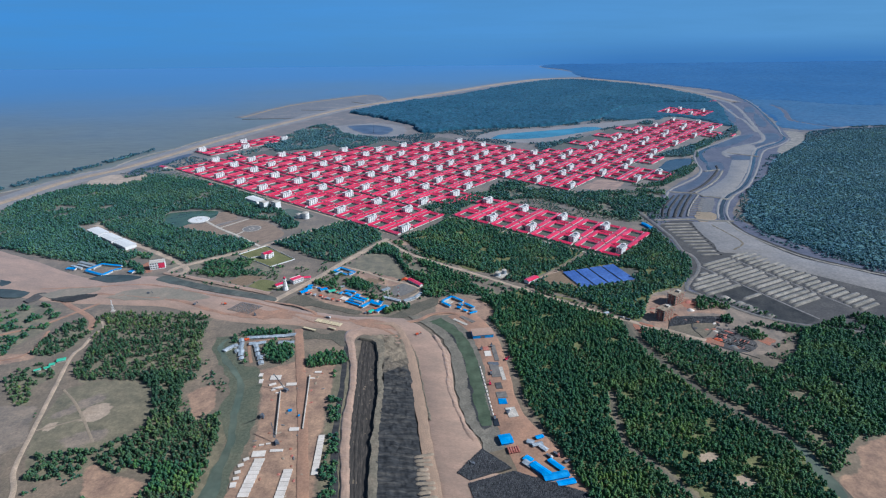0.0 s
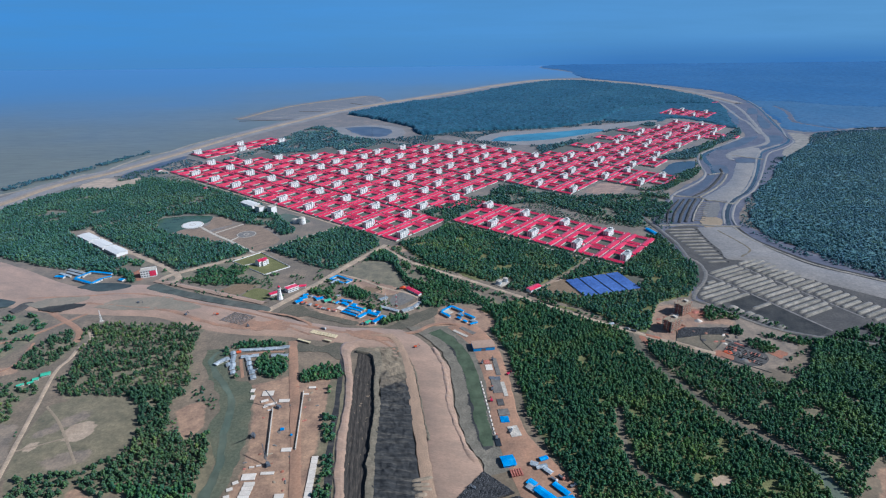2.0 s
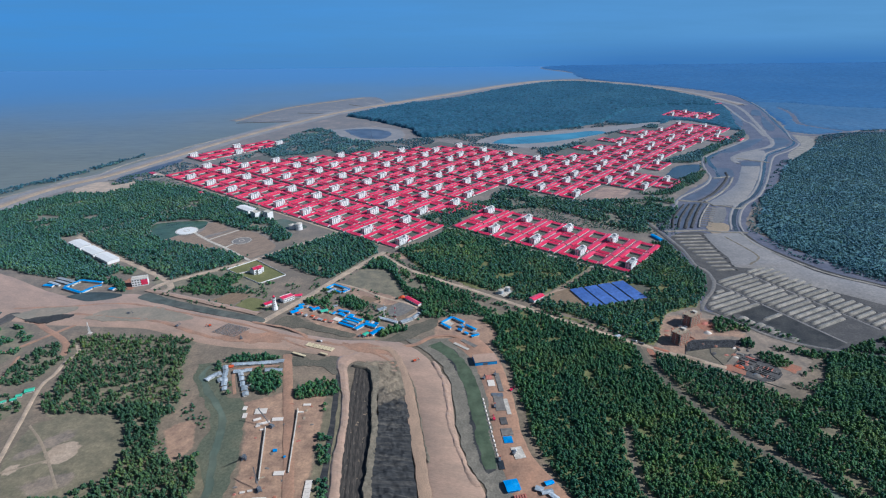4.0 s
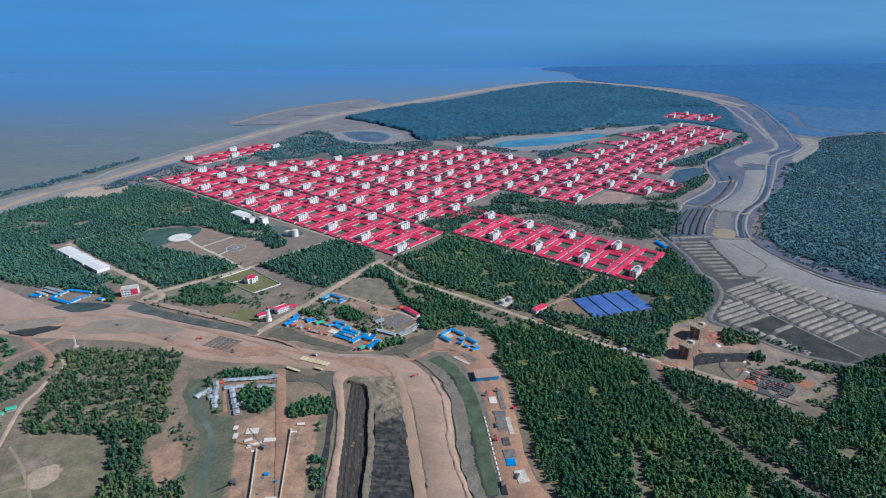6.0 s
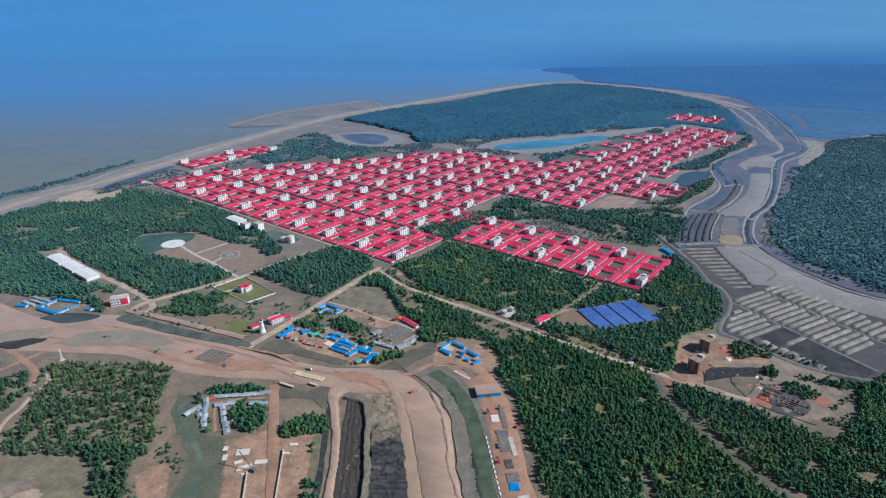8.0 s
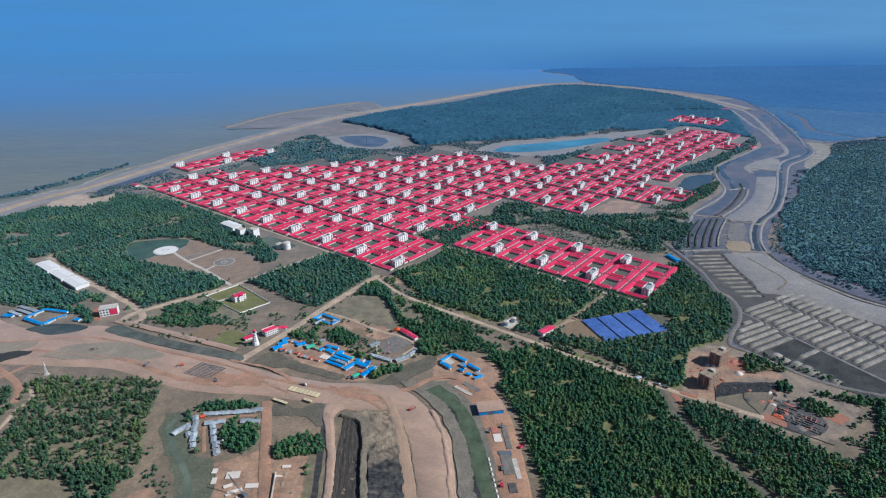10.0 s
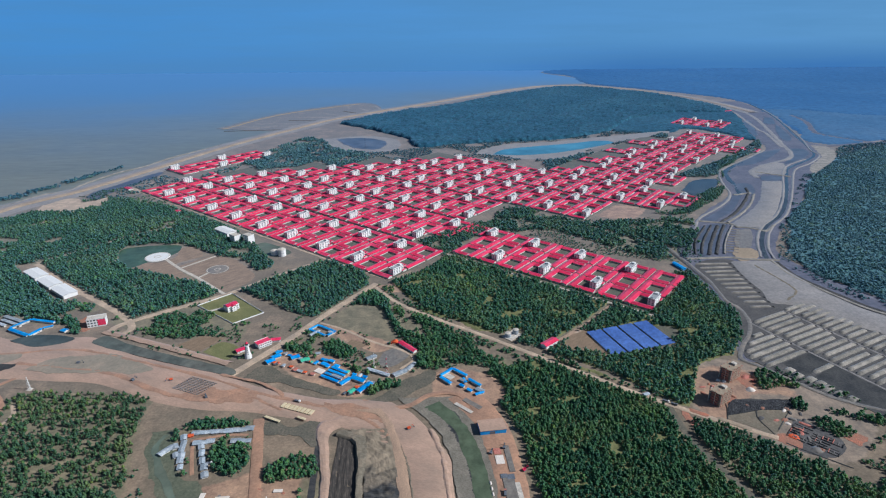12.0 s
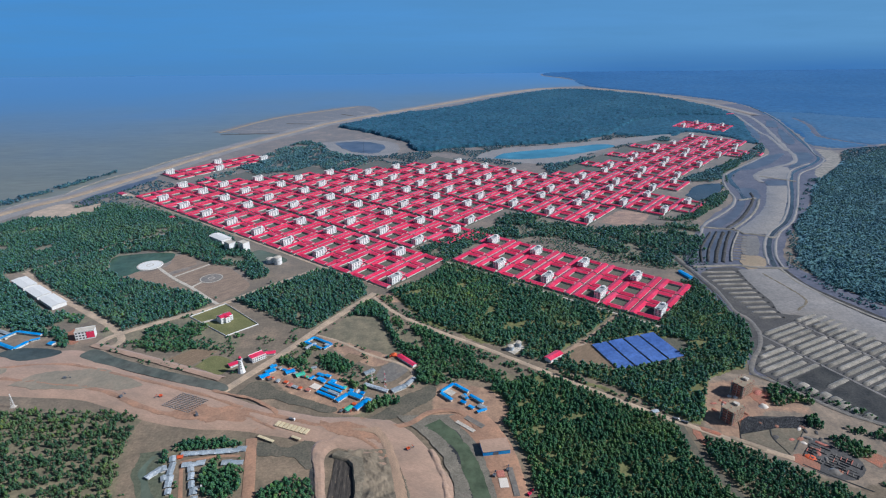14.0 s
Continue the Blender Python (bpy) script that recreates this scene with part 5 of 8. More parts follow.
for x, y, l, w, tn in ((-531, 678, 11, 8, 25), (-537, 667, 7, 6, 25), (-539, 659, 7, 5, 35), (-549, 654, 8, 4, 35)):
    shed("hut", x, y, l, w, 2.6, tn, "green", "wall", "small hut with a pale green sheet roof", "hut", "green roofed huts", 0.8, 1)
for x, y, l, w, tn in ((-91, 853, 35, 5.5, -27), (-62, 851, 20, 8, 35), (-48, 866, 19, 6, 58), (-104, 889, 15, 7, 36), (-196, 956, 18, 6, 52), (42, 811, 11, 7, -40), (-144, 843, 16, 4, -31), (-98, 829, 10, 5, -20),
                       (84, 474, 10, 8, -45), (104, 497, 10, 5, -50), (98, 503, 12, 5, 15), (91, 507, 8, 6, -20), (21, 833, 7, 5, -40), (-172, 958, 8, 5, -30), (-180, 900, 7, 5, 20), (248, 800, 8, 5, 20)):
    shed("shed", x, y, l, w, 3.0, tn, "tin", "wall", "low shed with a weathered tin roof", "shed", "tin roofed sheds", 0.9, 1)
for x, y, l, w, tn in ((-201, 973, 18, 4, 52), (-182, 971, 32, 4, -34), (-171, 955, 16, 4, 52), (-191, 957, 30, 4, -34)):
    shed("market_row", x, y, l, w, 3.0, tn, "blue", "wall", "narrow row of stalls round a yard with blue roofs", "hut", "yard stalls", 0.7, 3)
for x, y, l, w, tn in ((-677, 1006, 49, 6, -25), (-675, 995, 46, 5, -25), (-691, 992, 29, 5, -27)):
    shed("shed", x, y, l, w, 3.0, tn, "tin", "wall", "long low shed with a pale sheet roof beside the blue compound", "shed", "pale roofed sheds", 0.8, 3)
shed("office", -55, 915, 34, 8, 3.8, -47.5, "red", "white", "long white office with a bright red roof", "house", "", 1.6, 6)
for x, y, l, w, tn in ((-684, 1889, 26, 12, -38), (-640, 1537, 14, 9, -38), (-858, 1738, 26, 14, -38), (1299, 2931, 44, 14, 20), (-205, 1262, 22, 9, -38)):
    shed("house", x, y, l, w, 3.6, tn, "red", "wall", "small outlying house with a red sheet roof", "house", "outlying red houses", 1.4, 2)
shed("store", 148, 921, 27, 12, 5.0, 41, "red", "white", "red sheet store beside the solar field", "shed", "", 1.8, 2)
shed("long_shed", 434, 1191, 32, 8, 4.0, -72, "blue", "blue", "long bright blue shed beside the waterway", "shed", "", 1.2, 0)
shed("hall", -476, 1391, 50, 24, 8.0, -40, "white", "white", "white sheet roofed hall beside the road", "hall", "", 2.0, 5)
for i in range(3):
    shed("warehouse", -703 + (i - 1) * 47, 1138 - (i - 1) * 36, 52, 24, 6.5 - 0.5 * (i == 1), -37.5, "white", "white", "long white roofed warehouse at the edge of the plantation", "warehouse", "white warehouses", 1.2, 8)

# round tent beside the meadow
tent = root("tent", "round bright orange tent beside a dirt track", "tent")
bm = bmesh.new()
bmesh.ops.create_cone(bm, cap_ends=False, segments=14, radius1=4.2, radius2=3.9, depth=2.0, matrix=Matrix.Translation((0, 0, 1.0)))
part("side_cloth", bm, M["orange"], tent)
bm = bmesh.new()
bmesh.ops.create_cone(bm, cap_ends=True, segments=14, radius1=4.6, radius2=0.3, depth=2.2, matrix=Matrix.Translation((0, 0, 3.1)))
part("canopy", bm, M["orange"], tent)
tent.location = (-74, 932, 0.05)

# small market stalls along the bazaar lanes
rg = np.random.RandomState(14)
for i in range(34):
    u = (i % 17) / 16
    row = i // 17
    x_, y_ = (-238 + 130 * u + 4 * rg.rand(), 902 - 62 * u - 26 * row + 5 * rg.rand())
    if row and 0.45 < u < 0.9 or math.hypot(x_ + 153, y_ - 846) < 20:
        continue
    kind_ = ("blue", "tin", "blue", "orange", "tin", "blue", "green")[i % 7] if row == 0 else ("brick", "tin", "orange")[i % 3]
    shed("stall", x_, y_, 4 + 4 * rg.rand(), 3.5 + 2 * rg.rand(), 2.4, -28 + 90 * (i % 2) + 10 * rg.rand(), kind_, "wall", "small market stall with a %s roof" % {"blue": "blue sheet", "tin": "grey tin", "orange": "orange tarpaulin", "green": "green sheet", "brick": "rusty red sheet"}[kind_], "stall", "market stalls", 0.5, 1)

# tin hut village
rng = np.random.RandomState(5)
spots = []
for a_, b_, n_, tn_ in (((-287.2, 733.1), (-227.6, 740.9), 9, 7), ((-279.7, 716.3), (-265.0, 719.0), 3, 10), ((-238.0, 719.5), (-223.4, 720.5), 3, 4), ((-297.8, 725.7), (-284.1, 678.3), 6, -74), ((-302.5, 711.4), (-295.1, 696.6), 2, -63), ((-311.4, 701.5), (-307.6, 707.4), 2, 57), ((-271.5, 711.0), (-253.8, 667.7), 5, -68)):
    spots += [(a_[0] + (b_[0] - a_[0]) * i / (n_ - 1), a_[1] + (b_[1] - a_[1]) * i / (n_ - 1), tn_) for i in range(n_)]
for k, (x, y, tn_) in enumerate(spots):
    shed("hut", x + 2 * rng.rand() - 1, y + 2 * rng.rand() - 1, 7.5 + 3 * rng.rand(), 5.5 + 2 * rng.rand(), 2.4, tn_ + 10 * rng.rand() - 5, "tin", "wall", "small grey tin hut in a village by the creek", "hut", "tin huts", 0.9, 1)
shed("hut", -291.5, 729.8, 6, 5, 2.4, 20, "orange", "orange", "small hut under an orange tarpaulin", "hut", "", 0.9, 0)


def block(name, x, y, l, w, h, turn, wall, roof, label, category, floors, bays, group="", accent=None):
    """A flat-roofed building with storeys of windows on both long sides."""
    s = root(name, label, category, group)
    part("wall", boxed((-l / 2, -w / 2, 0, l / 2, w / 2, h)), M[wall], s)
    top = part("roof", boxed((-l / 2 - .3, -w / 2 - .3, h, l / 2 + .3, w / 2 + .3, h + .35)), M[roof], s)
    part("parapet", boxed((-l / 2 - .3, -w / 2 - .3, h + .35, l / 2 + .3, -w / 2, h + 1.2), (-l / 2 - .3, w / 2, h + .35, l / 2 + .3, w / 2 + .3, h + 1.2)), M[wall], top)
    fh = h / floors
    for i in range(floors):
        for j in range(bays):
            px = -l / 2 + l * (j + 0.5) / bays
            for sy in (-1, 1):
                part("window", boxed((px - l / bays * .3, sy * w / 2 - .08, i * fh + fh * .35, px + l / bays * .3, sy * w / 2 + .08, i * fh + fh * .8)), M["glass_dark"], s)
    if accent:
        part("panel", boxed((l * 0.08, -w / 2 - 0.3, h * 0.15, l / 2 - 0.4, -w / 2 - 0.12, h * 0.9)), M[accent], s, "bright red front panel")
    s.matrix_basis = pose(x, y, 0.1, 0, 0, turn)
    return s


block("office_block", -538, 990, 26, 13, 13, 20, "white", "concrete", "white office block with a red front panel", "building", 3, 6, accent="red")
block("tower_block", -437, 1337, 18, 15, 17, -38, "white", "concrete", "white tower block beside the hall", "building", 5, 4, "white tower blocks")
block("tower_block", -409, 1337, 18, 15, 17, -38, "white", "concrete", "white tower block beside the hall", "building", 5, 4, "white tower blocks")
block("station", -264, 926, 20, 12, 6.5, 43, "white", "red", "white station house with a red roof beside the lighthouse", "house", 2, 7)
shed("annex", -291, 911, 16, 9, 3.2, 40, "red", "white", "low annex with a red roof", "house", "", 1.2, 2)
shed("annex", -249, 938, 14, 8, 3.6, 10, "red", "white", "low annex with a red roof", "house", "", 1.2, 2)

# villa on the lawn
villa = root("villa", "white two storey villa with a red hipped roof on a lawn", "house")
part("wall", boxed((-10, -7, 0, 10, 7, 9), (-4, -10, 0, 4, -7, 9)), M["white"], villa)
bm = bmesh.new()
gable(bm, 18, 12, 9.1, 2.4, 0.5)
part("roof", bm, M["red"], villa)
bm = bmesh.new()
gable(bm, 13, 7, 9.2, 2.0, 0.5)
bmesh.ops.rotate(bm, verts=bm.verts, cent=(0, 0, 0), matrix=Matrix.Rotation(math.pi / 2, 3, "Z"))
bmesh.ops.translate(bm, verts=bm.verts, vec=(0, -4, 0))
part("porch_roof", bm, M["red"], villa)
for x in (-7, -4, 0, 4, 7):
    for z in (1.4, 5.4):
        part("window", boxed((x - .7, -7.08 if abs(x) > 4 else -10.08, z, x + .7, -6.95 if abs(x) > 4 else -9.95, z + 1.4)), M["glass_dark"], villa)
villa.matrix_basis = pose(-347, 1038, 0.2, 0, 0, 48)
wl = root("boundary_wall", "low white boundary wall round the lawn", "wall")
cs = [(-407, 1050), (-365, 1094), (-291, 1024), (-329, 989)]
for i in range(4):
    a_, b_ = np.array(cs[i]), np.array(cs[(i + 1) % 4])
    mid, d_ = (a_ + b_) / 2, b_ - a_
    ob = part("wall_panel", boxed((-np.linalg.norm(d_) / 2, -0.25, 0, np.linalg.norm(d_) / 2, 0.25, 1.6)), M["white"], wl)
    ob.matrix_basis = pose(mid[0], mid[1], 0.05, 0, 0, math.degrees(math.atan2(d_[1], d_[0])))
road("path", [(-385, 1028), (-365, 1040), (-345, 1034)], 6, 0.22, M["concrete"], "paved path to the villa", n=10, crown=0.05)


def frustum(bm, r0, r1, z0, z1, n=16, x=0.0, y=0.0, cap=True):
    a = [bm.verts.new((x + r0 * math.cos(6.28318 * i / n), y + r0 * math.sin(6.28318 * i / n), z0)) for i in range(n)]
    b = [bm.verts.new((x + r1 * math.cos(6.28318 * i / n), y + r1 * math.sin(6.28318 * i / n), z1)) for i in range(n)]
    for i in range(n):
        j = (i + 1) % n
        bm.faces.new((a[i], a[j], b[j], b[i]))
    if cap:
        bm.faces.new(b)
        bm.faces.new(a[::-1])


# lighthouse
lh = root("lighthouse", "white tapered lighthouse with dark windows and a red lantern", "lighthouse")
bm = bmesh.new()
frustum(bm, 5.2, 4.4, 0, 5, 8), frustum(bm, 4.0, 2.4, 5, 19, 8)
part("tower", bm, M["white"], lh)
bm = bmesh.new()
frustum(bm, 3.6, 3.8, 19, 19.6, 8)
part("gallery", bm, M["white"], lh)
bm = bmesh.new()
frustum(bm, 1.9, 1.9, 19.6, 22.6, 8)
lantern = part("lantern", bm, M["glass_dark"], lh)
bm = bmesh.new()
frustum(bm, 2.4, 0.2, 22.6, 25.2, 8)
part("cap", bm, M["red"], lantern, "red pointed cap")
for i in range(4):
    for k in range(4):
        an = 1.5708 * i + 0.39
        r_ = 4.0 - (7.5 + 3 * k - 5) * 0.114
        ob = part("window", boxed((-0.15, -0.6, 0, 0.15, 0.6, 1.5)), M["glass_dark"], lh)
        ob.matrix_basis = pose(r_ * 0.93 * math.cos(an), r_ * 0.93 * math.sin(an), 6.5 + 3 * k, 0, 0, math.degrees(an))
lh.location = (-276, 894, 0.1)


def mast(x, y, h, bands, label, w=2.4):
    """A three-legged lattice mast."""
    s = root("mast", label, "mast")
    n = 8
    for k in range(n):
        bm = bmesh.new()
        z0, z1 = h * k / n, h * (k + 1) / n
        for i in range(3):
            a = 2.0944 * i
            r0, r1 = w * (1 - 0.75 * k / n), w * (1 - 0.75 * (k + 1) / n)
            p0, p1 = Vector((r0 * math.cos(a), r0 * math.sin(a), z0)), Vector((r1 * math.cos(a), r1 * math.sin(a), z1))
            q1 = Vector((r1 * math.cos(a + 2.0944), r1 * math.sin(a + 2.0944), z1))
            for e in (p1, q1):
                d = (e - p0).cross(Vector((0, 0, 1))).normalized() * 0.14
                u = Vector((0, 0, 0.14))
                bm.faces.new([bm.verts.new(c) for c in (p0 - d, p0 + d, e + d, e - d)])
                bm.faces.new([bm.verts.new(c) for c in (p0 - u, p0 + u, e + u, e - u)])
        part("section", bm, M[bands[k % 2]], s)
    part("footing", boxed((-w - .5, -w - .5, -0.2, w + .5, w + .5, 0.4)), M["concrete"], s)
    s.location = (x, y, 0.1)


mast(-79, 849, 30, ("red", "white"), "red and white lattice radio mast")
mast(-98, 867, 22, ("white", "white"), "pale lattice mast in the bare yard", 1.8)
mast(-535, 822, 19, ("white", "white"), "white lattice mast beside the embankment", 2.6)
mast(-275, 2240, 34, ("steel", "steel"), "grey lattice mast behind the housing", 2.4)

# helipads
for x, y, r, mt, lb in ((-566, 1259, 23, "white", "round white concrete helipad"), (-426, 1197, 20, "concrete", "round grey helipad with a pale rim")):
    hp = root("helipad", lb, "helipad")
    bm = bmesh.new()
    frustum(bm, r + 0.6, r, 0, 0.7 if mt == "white" else 0.3, 48)
    part("pad", bm, M[mt] if mt == "white" else M["greymud"], hp)
    bm = bmesh.new()
    for r0, r1, z in ((r * 0.22, r * 0.30, 0.72 if mt == "white" else 0.32), (r * 0.9, r * 0.98, 0.72 if mt == "white" else 0.32)):
        n = 40
        a = [bm.verts.new((r0 * math.cos(6.28318 * i / n), r0 * math.sin(6.28318 * i / n), z)) for i in range(n)]
        b = [bm.verts.new((r1 * math.cos(6.28318 * i / n), r1 * math.sin(6.28318 * i / n), z)) for i in range(n)]
        for i in range(n):
            bm.faces.new((a[i], b[i], b[(i + 1) % n], a[(i + 1) % n]))
    part("ring_marking", bm, M["concrete"], hp)
    hp.location = (x, y, 0.1)
road("path", [(-545, 1248), (-499, 1202), (-446, 1157), (-378, 1093)], 6, 0.2, M["concrete"], "concrete path to the helipads", n=20, crown=0.1)
road("path", [(-499, 1202), (-452, 1262)], 5, 0.24, M["concrete"], "concrete path between the helipads", n=8, crown=0.1)
road("path", [(-448, 1160), (-438, 1180)], 5, 0.24, M["concrete"], "concrete path to the grey helipad", n=6, crown=0.1)


def tank(x, y, r, h, label):
    t = root("water_tank", label, "tank", "water tanks")
    bm = bmesh.new()
    frustum(bm, r, r, 0, h, 20)
    shell = part("shell", bm, M["white"] if r > 5 else M["tin"], t)
    bm = bmesh.new()
    frustum(bm, r + .2, r * 0.2, h, h + r * 0.25, 20)
    part("lid", bm, M["concrete"], t)
    bm = bmesh.new()
    frustum(bm, r + .15, r + .15, h * .5, h * .5 + .3, 20)
    part("band", bm, M["steel"], shell)
    t.location = (x, y, 0.9 if r < 5 else 0.1)


tank(-338, 1268, 7, 9, "squat white round water tank"), tank(-321, 1262, 7.5, 14, "tall white round water tank")
plat = root("platform", "raised concrete platform for two tanks", "platform")
part("deck", boxed((-13, -9, 0, 13, 9, 0.8)), M["concrete"], plat)
part("kerb", boxed((-13, -9, 0.8, 13, -8.6, 1.2), (-13, 8.6, 0.8, 13, 9, 1.2)), M["concrete"], plat)
plat.matrix_basis = pose(97, 947, 0.1, 0, 0, 45)
AVOID.append((np.array([[90.0, 940.0], [104.0, 954.0]]), 14))
tank(91, 944, 4.5, 6, "grey round tank on a concrete platform"), tank(103, 953, 4.2, 6.5, "grey round tank on a concrete platform")

# large tan-roofed workshop with blue walls
ws = root("workshop", "workshop with a flat tan roof and blue walls", "workshop")
part("wall", boxed((-15, -9.5, 0, 15, 9.5, 5)), M["blue"], ws)
part("roof", boxed((-15.5, -10, 5, 15.5, 10, 5.4)), M["sand"], ws)
part("door", boxed((-4, -9.65, 0, 2, -9.45, 3.6)), M["steel"], ws)
ws.matrix_basis = pose(51, 739, 0.7, 0, 0, 8)


# precast slabs
def slab(x, y, l, w, h, turn, mt="concrete", label="pale precast concrete slab on bare earth", z=0.35, group="precast slabs", count=1):
    s = root("slab", label, "slab", group)
    for i in range(count):
        part("layer", boxed((-l / 2, -w / 2, i * h * 1.1, l / 2, w / 2, i * h * 1.1 + h)), M[mt], s)
    s.matrix_basis = pose(x, y, z, 0, 0, turn)


for x, y, l, w, tn in ((-224, 634, 14, 10, 5), (-200, 619, 13, 6, 4), (-245, 640, 5, 7, 0), (-241, 626, 5, 9, 5), (-171, 646, 9, 4, 2), (-224, 619, 9, 4, 25), (-215, 612, 15, 4, 22), (-220, 607, 5, 2.5, 20), (-213, 601, 5, 2.5, 10),
                       (-176, 532, 11, 6, 3), (-187, 497, 14, 4, 2), (-205, 492, 14, 9, 4), (-176, 632, 7, 2.5, 0), (-216, 484, 6, 4, 30), (-219, 475, 6, 4, 25), (-219, 465, 6, 4, 20), (-218, 456, 6, 4, 15), (-218, 447, 6, 7, 10), (-206, 506, 5, 2.5, 10), (-199, 508, 5, 2.5, 10)):
    slab(x, y, l, w, 0.7, tn, "slabwhite")
for k in range(9):
    slab(-201.5 - k * 0.25, 482 - k * 6.0, 11, 5.7, 0.6, 3, "slabwhite")
for k in range(7):
    slab(-167, 466 - k * 6.0, 9.5, 5.6, 0.7, 2, "slabwhite")
for k in range(11):
    slab(-142 + k * 0.35, 519 - k * 5.6, 7, 5.4, 0.7, 4, "slabwhite")
for k, (x, y, l, w, tn, mt) in enumerate(((54, 701, 8, 9, 5, "brick"), (56, 688, 9, 13, 5, "slabwhite"), (66, 690, 6, 40, 5, "greymud"), (63, 648, 12, 32, 4, "greymud"), (72, 640, 5, 30, 5, "concrete"), (67, 581, 10, 11, 5, "blue"), (76, 560, 12, 18, 12, "concrete"),
                           (65, 663, 8, 7, 6, "steel"), (65, 613, 8, 13, 6, "fieldmud"), (67, 594, 13, 12, 6, "greymud"), (56, 542, 6, 13, 6, "glass_dark"), (20, 777, 27, 5, -43, "concrete"), (31, 785, 27, 7, -43, "greymud"), (58, 664, 7, 6, 4, "steel"), (3, 843, 13, 10, -43, "concrete"), (-170, 859, 13, 10, -32, "slabwhite"))):
    slab(x, y, l, w, 0.5, tn, mt, "flat paved slab on the working strip", 0.65 + 0.008 * k if x > 0 else 0.2, "paved slabs")
for k in range(8):
    slab(-199 + k * 5.2, 783 - k * 2.1, 4.2, 9, 0.9, -22, "pipe", "stack of pale tan pipes on the fill", 2.0, "pipe stacks")
for x, y, l in ((-206, 757, 22), (-172, 758, 12)):
    slab(x, y, l, 3.5, 0.8, -26, "pipe", "stack of pale tan pipes on the fill", 2.0, "pipe stacks")


# crawler cranes and long casting walls
def crane(x, y, turn, reach, mt, label):
    s = root("crawler_crane", label, "crane", "crawler cranes")
    for sy in (-1, 1):
        part("track", boxed((-3.2, sy * 2 - 0.5, 0, 3.2, sy * 2 + 0.5, 1.1)), M["steel"], s)
    part("cab", boxed((-3.5, -1.6, 1.1, 2.2, 1.6, 3.4)), M[mt], s)
    bm = bmesh.new()
    for dy in (-.6, .6):
        for dz in (0, 1.1):
            e0, e1 = Vector((1.5, dy, 2.2 + dz)), Vector((reach, dy * .5, reach * 1.05 + dz * .5))
            d, u = Vector((0, 0.16, 0)), Vector((-0.12, 0, 0.12))
            bm.faces.new([bm.verts.new(c) for c in (e0 - d, e0 + d, e1 + d, e1 - d)])
            bm.faces.new([bm.verts.new(c) for c in (e0 - u, e0 + u, e1 + u, e1 - u)])
    for k in range(10):
        t0, t1 = k / 10, (k + 1) / 10
        a, b = Vector((1.5, -.5, 2.4)).lerp(Vector((reach, -.3, reach * 1.05)), t0), Vector((1.5, .5, 3.2)).lerp(Vector((reach, .3, reach * 1.05 + .5)), t1)
        bm.faces.new([bm.verts.new(c) for c in (a + Vector((0, 0, -.12)), a + Vector((0, 0, .12)), b + Vector((0, 0, .12)), b + Vector((0, 0, -.12)))])
    boom = part("boom", bm, M[mt], s)
    bm = bmesh.new()
    for e1 in (Vector((reach, 0, reach * 1.05)), Vector((-3.2, 0, 6.0))):
        e0 = Vector((-2.8, 0, 3.3)) if e1[0] < 0 else Vector((-3.2, 0, 6.0))
        d = Vector((0, 0.1, 0))
        bm.faces.new([bm.verts.new(c) for c in (e0 - d, e0 + d, e1 + d, e1 - d)])
    part("stay", bm, M["steel"], boom)
    s.matrix_basis = pose(x, y, 0.35, 0, 0, turn)


crane(-190, 509, 120, 16, "steel", "dark crawler crane in the casting yard")
crane(-204, 606, 150, 18, "steel", "dark crawler crane in the casting yard")
crane(-219, 554, 280, 14, "steel", "dark crawler crane beside the creek")
for a_, b_ in (((-194, 522), (-210, 604)), ((-166, 532), (-180, 637))):
    a_, b_ = np.array(a_, float), np.array(b_, float)
    d_ = b_ - a_
    L_ = np.linalg.norm(d_)
    s = root("casting_wall", "long narrow concrete casting wall", "wall", "casting walls")
    for k in range(8):
        part("segment", boxed((-L_ / 2 + L_ * k / 8, -0.5, 0, -L_ / 2 + L_ * (k + 1) / 8 - 0.15, 0.5, 2.2)), M["concrete"], s)
    s.matrix_basis = pose(*((a_ + b_) / 2), 0.35, 0, 0, math.degrees(math.atan2(d_[1], d_[0])))


